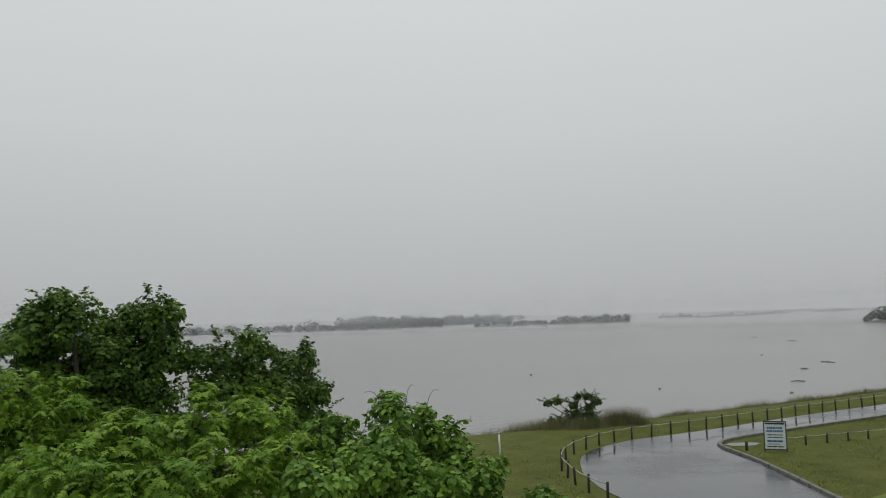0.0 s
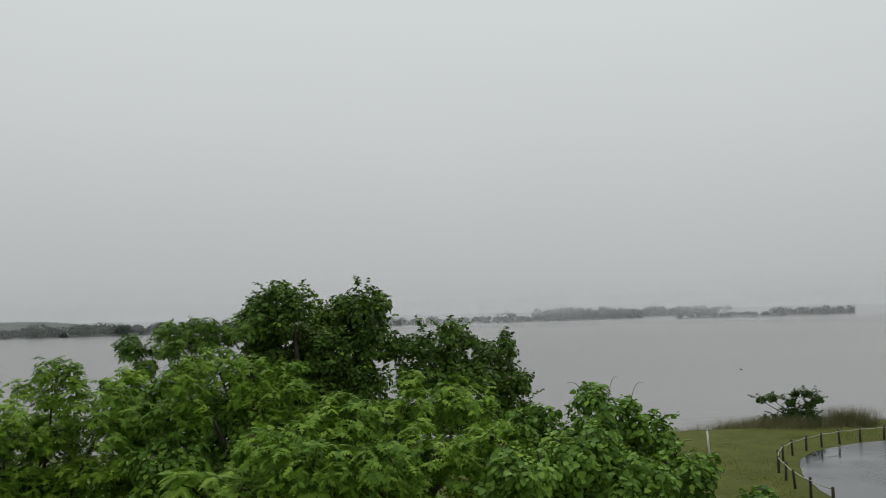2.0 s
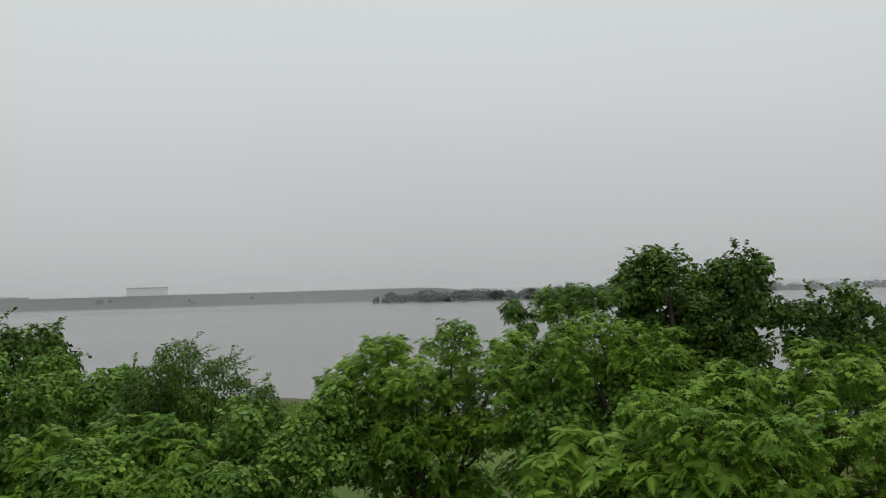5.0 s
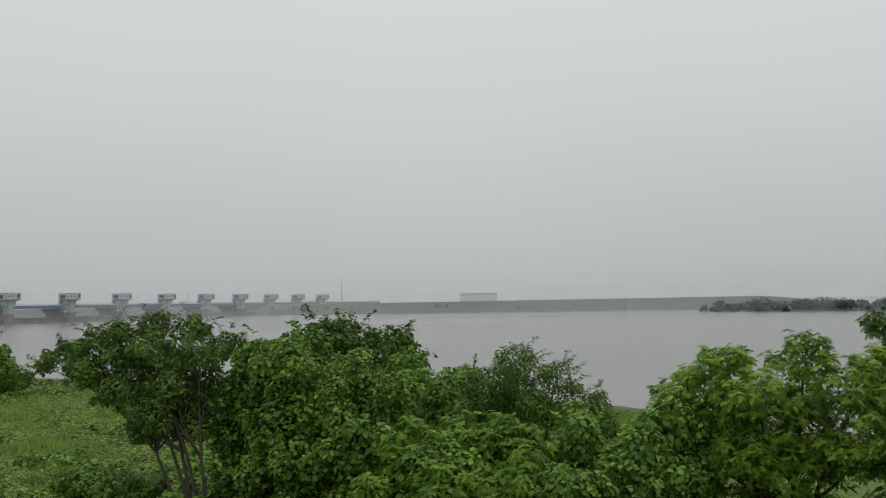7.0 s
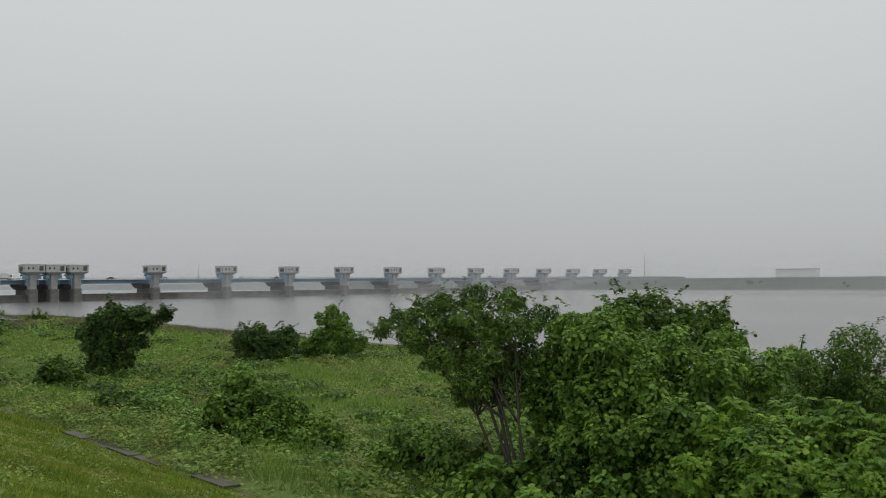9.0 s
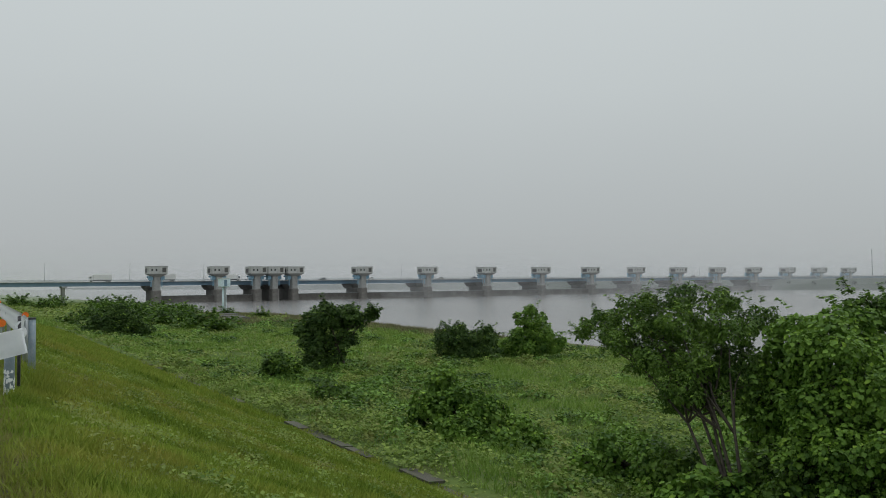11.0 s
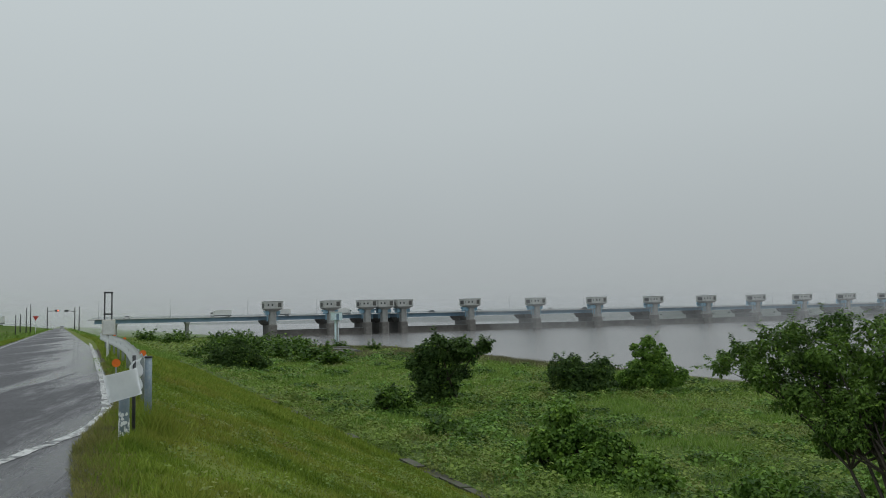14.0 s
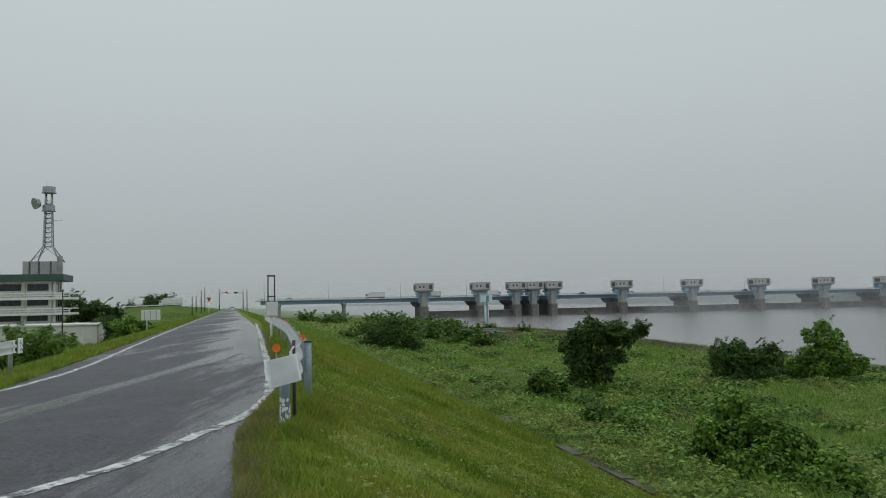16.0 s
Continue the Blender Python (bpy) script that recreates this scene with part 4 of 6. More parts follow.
for a in [-168, -127, -88] + [38 + 56 * k for k in range(9)]:
    copy_thing(lamp, BR @ Matrix.Translation((0, -a, 0)))
lamp.matrix_basis = BR @ Matrix.Translation((0, 203, 0))


def weir_gate(a0, a1, top):
    t = thing("weir_gate", BR @ Matrix.Translation((0, -(a0 + a1) / 2, 0)), "dark steel barrage gate leaf standing in the water", "barrage gate", "barrage gates")
    h = (a1 - a0) / 2
    bm = boxed(1.2, 2.6, -h, h, -9, top, 0.05)
    for z in (top - 0.7, top - 1.5):
        box(bm, 0.9, 1.3, -h, h, z - 0.12, z + 0.12)
    part("leaf", bm, CONCRETE_BROWN, t)
    part("walkway", boxed(0.7, 3.0, -h, h, top, top + 0.12), STEEL_GREY, t)


for k in range(11):
    weir_gate(45 * k + 1.95, 45 * (k + 1) - 1.95, -3.3)
for a0, a1 in ((-41.0, -2.0), (-83.5, -66.5), (-115.6, -87.5)):
    weir_gate(a0, a1, -3.3)


# ---- vehicles ----
def wheel(bm_parent, x, y, r=0.48, w=0.3):
    bm = bmesh.new()
    bmesh.ops.create_cone(bm, cap_ends=True, segments=14, radius1=r, radius2=r, depth=w, matrix=pose(x, y, r, 90))
    tyre = part("wheel", bm, TYRE, bm_parent)
    bm = bmesh.new()
    bmesh.ops.create_cone(bm, cap_ends=True, segments=10, radius1=r * 0.55, radius2=r * 0.45, depth=w + 0.03, matrix=pose(x, y, r, 90))
    part("rim", bm, STEEL_GREY, tyre)


def truck(m, label):
    t = thing("box_truck", m, label, "truck", "vehicles on the bridge")
    part("cargo_box", boxed(-4.6, 4.4, -1.22, 1.22, 1.0, 3.7, 0.05), WHITE_PLAIN, t)
    bm = boxed(4.5, 6.3, -1.15, 1.15, 0.55, 2.9, 0.12)
    cab = part("cab", bm, WHITE_PLAIN, t)
    part("windscreen", boxed(6.27, 6.32, -1.0, 1.0, 1.7, 2.6), GLASS, cab)
    part("side_window", boxed(5.2, 6.1, -1.17, 1.17, 1.75, 2.5), GLASS, cab)
    part("chassis", boxed(-4.4, 6.0, -0.5, 0.5, 0.5, 1.0), DARK_METAL, t)
    for x in (-3.4, -2.2, 5.2):
        for y in (-1.0, 1.0):
            wheel(t, x, y)
    return t


def car(m, paint, label):
    t = thing("car", m, label, "car", "vehicles on the bridge")
    bm = boxed(-2.1, 2.1, -0.85, 0.85, 0.3, 0.9, 0.15)
    part("body", bm, paint, t)
    bm = bmesh.new()
    lo = [bm.verts.new(p) for p in ((-1.7, -0.8, 0.88), (1.2, -0.8, 0.88), (1.2, 0.8, 0.88), (-1.7, 0.8, 0.88))]
    hi = [bm.verts.new(p) for p in ((-1.2, -0.62, 1.45), (0.5, -0.62, 1.45), (0.5, 0.62, 1.45), (-1.2, 0.62, 1.45))]
    for k in range(4):
        bm.faces.new((lo[k], lo[(k + 1) % 4], hi[(k + 1) % 4], hi[k]))
    bm.faces.new(hi)
    part("cabin_glass", bm, GLASS, t)
    part("car_roof", boxed(-1.2, 0.5, -0.62, 0.62, 1.45, 1.49), paint, t)
    for x in (-1.3, 1.3):
        for y in (-0.75, 0.75):
            wheel(t, x, y, 0.3, 0.2)
    return t


def on_deck(a, lane, turn=90):
    return BR @ Matrix.Translation((lane, -a, 4.4)) @ Matrix.Rotation(radians(turn), 4, "Z")


truck(on_deck(-142, 12), "white box truck on the bridge")
truck(on_deck(-110, 12), "white box truck on the bridge")
truck(on_deck(-75, 17, -90), "white box truck on the bridge")
for a, lane, paint in ((-190, 12, WHITE_PLAIN), (-20, 12, CAR_DARK), (14, 17, WHITE_PLAIN), (62, 12, WHITE_PLAIN), (88, 12, CAR_DARK), (150, 17, CAR_DARK), (240, 12, WHITE_PLAIN), (300, 12, CAR_DARK)):
    car(on_deck(a, lane), paint, "small car on the wet bridge")


# ---- trees below the levee ----
def grove(kind, name, label, category, lobes, base, **k):
    x, y = base
    plant(name, lobes, (x, y, gxy(x, y) - 0.05), label, category, kind=kind, **k)


grove("vine", "vine_mound", "bush smothered in broad bright green vine leaves", "bush",
      [(-0.8, 13.5, -0.4, 0.73), (-0.1, 14.0, -0.8, 0.6), (0.5, 13.3, -1.2, 0.53), (-1.1, 11.9, -0.8, 0.69), (-0.3, 12.0, -1.1, 0.69), (-1.8, 13.4, -0.7, 0.68), (-1.8, 11.2, -0.9, 0.61)], (-0.8, 12.8), skirt=True, leaf=0.112, cover=0.9)
grove("vine", "vine_mound", "small vine-covered shrub top on the levee foot", "bush",
      [(1.5, 12.9, -1.6, 0.42), (1.75, 12.6, -1.95, 0.48), (1.3, 12.5, -2.1, 0.5)], (1.5, 12.7), skirt=True, leaf=0.11)
grove("pinnate", "locust_tree", "young tree with bright feathered green leaves", "tree",
      [(-4.4, 13.8, -0.4, 0.89), (-3.5, 14.6, -0.3, 0.81), (-5.2, 13.0, -0.6, 0.8), (-3.3, 12.1, -0.8, 0.76), (-2.6, 13.2, -0.7, 0.63), (-3.9, 11.3, -0.9, 0.6), (-5.8, 11.6, -0.6, 0.75), (-4.9, 11.0, -0.8, 0.69)], (-4.2, 13.2), skirt=True, stems=3, fresh=0.7)
grove("mixed", "dark_tree", "tall dark tree hung with climbing vines", "tree",
      [(-9.2, 19.6, 1.7, 0.85), (-8.6, 20.4, 0.3, 1.0), (-9.9, 19.8, 0.4, 0.9), (-8.7, 20.2, -0.8, 1.0), (-9.9, 19.6, -0.9, 0.9), (-9.7, 19.5, 1.2, 0.93), (-7.8, 21.4, 1.6, 0.9), (-9.0, 21.0, 0.9, 1.06), (-7.6, 21.5, 0.6, 0.98), (-9.0, 21.0, -0.3, 1.23), (-8.0, 21.4, -0.6, 1.15), (-9.7, 20.1, -0.3, 0.96), (-8.4, 20.8, -1.7, 1.2), (-9.7, 19.9, -1.6, 1.05), (-7.3, 21.6, -1.8, 1.05), (-9.2, 20.3, -2.9, 1.2), (-7.8, 21.2, -3.0, 1.2), (-10.4, 19.4, -0.7, 0.9)], (-8.7, 20.9), leaf=0.125, trunk=0.2, stems=2, sprigs=1, cover=1.0)
grove("mixed", "dark_tree", "dark leafy tree beside the water", "tree",
      [(-5.7, 23.3, 0.5, 0.78), (-4.6, 24.6, 0.1, 0.81), (-4.2, 24.6, -0.8, 0.72), (-6.0, 23.2, -0.5, 1.03), (-5.0, 23.5, -0.7, 0.86), (-6.5, 22.1, 0.4, 0.66)], (-5.2, 23.6), leaf=0.13, trunk=0.16, stems=2, sprigs=1, skirt=True)
grove("pinnate", "locust_tree", "drooping tree with feathered green leaves", "tree",
      [(-8.5, 16.1, 0.2, 0.85), (-9.1, 15.7, 0.3, 0.65), (-7.7, 16.4, -0.1, 0.71), (-8.2, 15.7, -0.5, 0.76), (-9.2, 14.4, 0.2, 0.62)], (-8.5, 15.8), skirt=True, stems=2, leaf=0.13, fresh=0.6)
grove("pinnate", "spreading_tree", "dark tree with a long sideways branch", "tree",
      [(-13.0, 17.9, 0.7, 0.51), (-12.2, 18.4, 0.7, 0.63), (-11.3, 18.9, 0.9, 0.71), (-10.2, 19.0, 1.2, 0.7), (-11.9, 18.6, 1.1, 0.51), (-12.6, 18.0, 0.15, 0.45), (-11.6, 18.4, 0.1, 0.6)], (-9.6, 18.9), leaf=0.12, stems=2, sprigs=1, trunk=0.07, cover=1.1, fresh=0.0, material=LEAF_MID)
grove("pinnate", "branchy_tree", "wide tree with dark bare limbs under green leaves", "tree",
      [(-13.9, 13.8, -0.05, 0.77), (-12.4, 14.5, -0.05, 0.89), (-14.9, 13.5, -0.85, 0.93), (-12.7, 13.5, -0.8, 1.1), (-11.3, 14.7, -0.65, 1.0), (-13.9, 13.9, -2.0, 1.1), (-12.4, 14.6, -2.2, 1.1), (-11.8, 16.2, -0.2, 0.72), (-15.4, 13.0, -1.9, 0.86), (-11.0, 15.3, -2.0, 0.9), (-13.2, 15.2, -1.2, 0.9), (-14.6, 14.6, -1.4, 0.9)], (-12.9, 14.0), leaf=0.145, stems=5, trunk=0.08, cover=0.95, fresh=0.75, skirt=True)
grove("vine", "vine_mound", "tree top covered with pale vine leaves", "bush",
      [(-10.6, 17.0, -1.0, 1.01), (-8.8, 15.7, -1.2, 0.78), (-9.4, 14.2, -1.3, 0.79), (-11.3, 16.5, -0.5, 0.72), (-7.7, 15.1, -1.3, 0.73), (-6.5, 14.1, -1.6, 0.67)], (-9.2, 15.4), skirt=True, leaf=0.13)
grove("pinnate", "locust_sapling", "low sapling with big bright feathered leaves", "tree",
      [(-7.2, 11.8, -1.4, 0.61), (-7.6, 11.2, -1.8, 0.58), (-6.3, 11.4, -1.8, 0.65), (-4.7, 11.3, -1.3, 0.62), (-5.4, 11.2, -1.7, 0.63)], (-6.3, 11.4), leaf=0.25, cover=0.9, skirt=True, stems=3, fresh=1.0, knotty=False, template=BIG_FROND_T)
grove("dark", "sparse_tree", "thin tree with an open crown of small leaves", "tree",
      [(-19.9, 11.7, -0.5, 0.86), (-19.3, 12.7, -0.9, 0.79), (-20.4, 11.0, -1.0, 0.74), (-19.5, 14.2, -1.6, 0.66), (-19.3, 11.8, -1.5, 0.97)], (-19.5, 12.0), leaf=0.11, cover=0.7, sprigs=2, reach=0.5, stems=2, skirt=True, trunk=0.07)
grove("vine", "vine_mound", "low mound of dark vine leaves", "bush",
      [(-23.5, 11.5, -1.4, 0.93), (-25.1, 10.6, -1.1, 1.07), (-21.4, 11.2, -2.0, 1.03), (-26.5, 12.4, -1.9, 1.04), (-27.6, 14.4, -1.8, 1.0), (-21.7, 12.7, -1.7, 1.08)], (-24.0, 11.9), leaf=0.14, skirt=True)
grove("mixed", "dark_tree", "broad dark rounded tree", "tree",
      [(-32.4, 11.1, 0.1, 1.22), (-32.6, 13.2, -0.2, 1.13), (-31.9, 9.6, 0.1, 1.07), (-33.2, 14.4, -1.1, 0.91), (-32.0, 12.0, -1.2, 1.59), (-31.6, 10.2, -1.1, 1.42)], (-32.2, 11.6), leaf=0.18, trunk=0.2, skirt=True, sprigs=1)
grove("dark", "forked_tree", "forked tree with bare lower trunks and a flat spreading crown", "tree",
      [(-24.3, 2.4, 0.9, 0.6), (-25.0, 1.4, 0.7, 0.55), (-23.4, 2.2, 0.2, 0.7), (-22.8, 3.4, 0.1, 0.75), (-25.4, 0.2, 0.25, 0.5),
       (-23.7, 3.3, 0.8, 0.6), (-24.6, 0.9, 0.55, 0.5), (-24.9, -0.4, -0.05, 0.38), (-24.2, 1.3, 0.2, 0.6), (-24.0, 4.4, 0.3, 0.75), (-25.2, 1.8, -0.05, 0.55), (-23.9, 0.5, -0.25, 0.5),
       (-24.4, 1.9, -0.2, 0.75), (-23.8, 2.8, -0.3, 0.9), (-23.5, 1.5, -0.8, 0.75), (-23.3, 3.2, -1.2, 0.85), (-24.7, 0.6, -0.1, 0.6), (-24.2, 2.3, -0.9, 0.75), (-23.6, 2.5, -1.7, 0.65), (-22.6, 2.2, -1.4, 0.7), (-25.1, 0.8, -0.5, 0.5), (-24.3, 1.5, -0.8, 0.5), (-22.9, 2.6, -0.8, 0.7), (-23.4, 3.9, -0.7, 0.8), (-22.4, 4.4, -1.2, 0.85), (-22.6, 3.4, -1.8, 0.7), (-23.2, 4.6, -2.0, 0.7), (-23.4, 2.0, -1.9, 0.5)],
      (-21.0, 3.3), leaf=0.12, stems=5, trunk=0.06, sprigs=1, cover=1.05, reach=0.5)
grove("vine", "vine_tree", "tree draped in broad vine leaves", "tree",
      [(-20.6, 5.4, -0.3, 1.13), (-19.9, 6.0, -1.3, 1.1), (-20.3, 4.9, -1.6, 0.96), (-22.0, 7.5, -0.7, 1.07), (-19.1, 5.3, -2.5, 1.05), (-20.8, 8.0, -1.4, 1.19), (-21.9, 4.8, -0.7, 0.95), (-22.2, 5.0, 0.1, 0.85), (-22.5, 4.5, -1.2, 0.85), (-21.4, 5.8, 0.2, 0.8), (-18.3, 6.1, -2.2, 1.02)], (-20.2, 6.0), leaf=0.135, material=LEAF_MID, skirt=True, trunk=0.08)
grove("pinnate", "locust_tree", "low spreading tree with feathered leaves", "tree",
      [(-16.8, 7.1, -1.9, 0.97), (-16.2, 8.2, -1.8, 1.1), (-14.8, 8.6, -1.8, 0.92), (-16.2, 6.1, -2.6, 0.85), (-14.7, 6.9, -2.4, 0.92), (-13.7, 7.6, -2.3, 0.89)], (-15.4, 7.6), stems=3, leaf=0.15, skirt=True)
grove("vine", "vine_mound", "thicket overgrown by green vine leaves", "bush",
      [(-15.5, 8.5, -1.8, 0.88), (-14.9, 10.3, -1.7, 0.97), (-15.7, 7.0, -2.1, 0.92), (-18.1, 6.5, -2.0, 0.96), (-13.4, 10.6, -2.0, 0.92), (-13.4, 8.9, -2.3, 0.8), (-14.4, 12.5, -1.5, 0.89)], (-15.0, 9.4), skirt=True, leaf=0.14)
grove("mixed", "dark_shrub", "dark tangled shrub at the foot of a tree", "shrub",
      [(-20.2, 4.3, -3.5, 0.85), (-22.4, 3.9, -3.6, 0.7), (-21.4, 5.2, -2.8, 0.9), (-24.2, 2.2, -3.8, 0.7)], (-21.6, 3.8), leaf=0.15, trunk=0.05)
# undergrowth that fills the thicket
thicket = np.random.default_rng(21)
for s0, w0 in ((-9, 14), (-6, 20), (-2, 16), (-1, 23), (3, 14.5), (4, 19), (6, 25), (9, 16), (11, 21), (13, 26), (15, 17), (17, 22), (20, 28), (0.5, 19.5), (1.5, 17.2)):
    lobes = []
    for k in range(5):
        s1, w1, r1 = s0 + thicket.uniform(-2, 2), w0 + thicket.uniform(-2, 2), thicket.uniform(0.8, 1.15)
        x1, y1, z1 = at(s1, w1, gz(s1, w1) + r1 * thicket.uniform(0.3, 0.75))
        lobes.append((x1, y1, z1, r1))
    grove("vine", "undergrowth", "leafy undergrowth covered with creepers", "shrub", lobes, at(s0, w0).xy, leaf=0.21, trunk=0.05)
# bushes on the flood plain
grove("mixed", "plain_tree", "small dark tree standing alone among creepers", "tree",
      [(-61.0, -20.8, -1.7, 1.35), (-60.4, -19.6, -1.1, 1.4), (-61.6, -18.4, -1.4, 1.55), (-61.0, -17.4, -1.2, 1.0), (-61.2, -16.5, -1.0, 0.7), (-61.0, -15.9, -0.8, 0.4), (-60.6, -21.7, -2.2, 0.8), (-60.9, -20.5, -3.2, 1.5), (-60.6, -20.1, -4.3, 1.35), (-61.3, -18.6, -2.8, 1.2), (-61.0, -21.1, -4.5, 0.9), (-61.0, -19.3, -4.2, 1.0)], (-61.0, -18.4), leaf=0.21, trunk=0.10, stems=3, sprigs=1, cover=1.15, material=LEAF_DEEP)
grove("mixed", "round_bush", "round dark bush near the water", "bush",
      [(-74.8, -12.1, -3.6, 1.75), (-75.0, -11.8, -4.6, 2.05), (-75.2, -8.9, -3.6, 1.2), (-74.7, -8.6, -4.5, 1.45), (-75.0, -10.3, -3.9, 1.6), (-75.0, -10.0, -4.8, 1.6)], (-75.0, -10.8), leaf=0.21, sprigs=1, cover=1.1, material=LEAF_DEEP)
grove("vine", "cone_bush", "cone-shaped bush covered with creepers", "bush",
      [(-79.4, -4.7, -1.4, 0.75), (-79.5, -6.1, -1.8, 0.45), (-79.3, -5.6, -2.3, 0.7), (-79.4, -4.2, -2.6, 1.3), (-79.5, -3.6, -3.8, 1.75), (-79.4, -5.6, -4.0, 1.6), (-79.5, -2.4, -4.8, 1.4), (-79.3, -6.6, -4.9, 1.35), (-79.0, -4.4, -4.9, 1.9)], (-79.5, -4.4), leaf=0.22, sprigs=1, cover=1.1, material=LEAF_MID)
grove("mixed", "wide_bush", "wide dark bush on the flood plain", "bush",
      [(-94.4, -58.9, -2.2, 1.7), (-93.5, -60.8, -3.4, 1.5), (-95.2, -57.0, -2.9, 1.6), (-95.8, -55.6, -4.1, 1.4), (-94.4, -58.6, -4.2, 2.2), (-93.0, -61.8, -4.4, 1.1)], (-94.4, -58.5), leaf=0.25, cover=1.0, skirt=True, material=LEAF_DEEP)
grove("mixed", "low_shrub", "low shrub overgrown with creepers", "shrub",
      [(-53.0, -20.9, -4.1, 1.09), (-53.3, -20.1, -4.6, 1.01), (-52.6, -21.8, -4.8, 0.7)], (-53.0, -20.8), leaf=0.22, cover=1.1, skirt=True)
grove("mixed", "low_shrub", "low leafy hump in the weeds", "shrub",
      [(-42.7, -14.0, -4.6, 0.84), (-42.4, -14.9, -4.9, 0.6), (-42.9, -13.3, -4.9, 0.54)], (-42.6, -14.0), leaf=0.2, cover=1.1, skirt=True)
grove("mixed", "low_shrub", "low leafy hump in the weeds", "shrub",
      [(-40.3, -11.3, -5.0, 0.84), (-40.2, -11.9, -5.1, 0.56)], (-40.2, -11.5), leaf=0.2, cover=1.1, skirt=True)
grove("vine", "creeper_bush", "large dark bush heaped with broad creeper leaves", "bush",
      [(-34.4, -6.3, -2.8, 0.85), (-33.6, -5.2, -3.4, 1.0), (-33.0, -4.2, -3.9, 0.95), (-32.4, -4.6, -4.4, 1.2), (-33.0, -3.0, -4.4, 0.9), (-31.6, -5.3, -4.6, 1.05), (-33.4, -6.6, -3.8, 0.95), (-31.8, -3.4, -4.7, 0.8), (-32.2, -2.2, -4.8, 0.6), (-30.9, -4.4, -4.9, 0.7), (-33.9, -7.4, -4.5, 0.6)], (-33.0, -4.8), leaf=0.17, cover=1.0, skirt=True, material=LEAF_MID)
grove("vine", "creeper_bush", "leafy creeper heap at the tree foot", "bush",
      [(-28.2, 1.0, -3.9, 0.8), (-27.3, 0.4, -4.1, 0.75), (-25.1, 1.7, -3.9, 0.8), (-26.4, 1.6, -4.0, 0.8), (-26.6, -0.4, -4.3, 0.6)], (-27.0, 1.0), leaf=0.15, skirt=True)
grove("mixed", "shore_bush", "dark wind-bent bush with flat tops on the grassy shore", "bush",
      [(6.4, 49.5, -4.05, 0.28), (7.0, 49.4, -3.95, 0.30), (8.2, 49.3, -3.72, 0.30), (8.8, 49.3, -3.68, 0.34), (9.4, 49.3, -4.0, 0.30), (8.0, 49.4, -4.2, 0.32), (8.9, 49.4, -4.35, 0.35), (8.2, 49.4, -4.9, 0.58), (9.0, 49.3, -5.0, 0.6), (7.4, 49.4, -5.1, 0.5), (6.6, 49.5, -5.2, 0.35)], (8.2, 49.4), leaf=0.12, cover=0.9, stems=3, trunk=0.05, material=LEAF_DEEP)


FENCE = [(7.2, 26.5), (5.9, 29.6), (5.45, 31.0), (5.18, 32.4), (5.1, 33.8), (5.05, 35.2), (5.4, 37.2), (6.0, 38.9), (7.0, 40.5), (8.2, 42.0), (10.0, 43.6), (12.7, 45.1), (15.4, 46.7), (20.5, 50.0), (25.3, 53.0), (30.9, 56.2), (44.0, 64.0)]
INNER = [(13.9, 22.0), (13.9, 29.2), (14.0, 32.8), (14.0, 36.8), (13.75, 40.2), (14.2, 41.6), (15.5, 42.8), (18.5, 44.7), (22.4, 47.0), (27.5, 49.9), (42.0, 58.5)]


# ---- ground cover ----
def scatter(n, s0, s1, w0, w1, power=1.0):
    """Random places, denser towards the start of the stretch."""
    s = s0 + (s1 - s0) * rng.random(n) ** power
    return s, rng.uniform(w0, w1, n)


def to_world(s, w, z):
    return np.stack([s * UX + w * UY, s * UY - w * UX, z], -1)


def grassy(s, w):
    """Above zero where soft grass wins over the creepers."""
    return lumps(s, w, 0.23, 6.0) + 0.5 * lumps(s, w, 0.61, 2.0) + 0.1


def creeper_cover(name, n, s0, s1, w0, w1, size, height, power=1.0):
    s, w = scatter(n, s0, s1, w0, w1, power)
    shore, toe = np.interp(s, SHORE_S, SHORE_W), 12.3 + 0.04 * s
    hump = np.clip(lumps(s, w, 0.9, 4.0) + 0.5 * lumps(s, w, 2.1, 2.0) + 0.25, 0, 2)
    thick = np.clip(0.75 - 1.5 * grassy(s, w) + 0.9 * (w < toe + 4), 0.10, 1.0)
    hump = hump * (0.4 + thick)
    keep = (w < shore - 2.5) & (w > toe - 0.75) & (rng.random(n) < thick * (0.35 + 0.65 * np.clip(hump, 0, 1)))
    s, w, hump = s[keep], w[keep], hump[keep]
    z = ground_z(s, w) + height * (0.15 + hump) * rng.uniform(0.3, 1.0, len(s))
    c = to_world(s, w, z)
    nrm = rng.normal(scale=0.38, size=c.shape) + np.array((0, 0, 1.0))
    me = leaf_mesh(name, c, nrm, size * rng.uniform(0.6, 1.3, len(c)), VINE_T if size > 0.145 and size < 0.2 else DIAMOND_T)
    return tagged(part(name, me, LEAF_GROUND), "sprawling creeper leaves over the flood plain", "creepers", kind="stuff")


creeper_cover("creepers", 110000, 10, 62, 11, 62, 0.155, 0.5)
creeper_cover("creepers", 70000, 8, 60, 11.2, 20, 0.13, 0.22)
creeper_cover("creepers", 60000, 14, 60, 14, 46, 0.14, 0.36)
creeper_cover("creepers", 90000, 55, 200, 13, 82, 0.30, 0.5, 1.4)


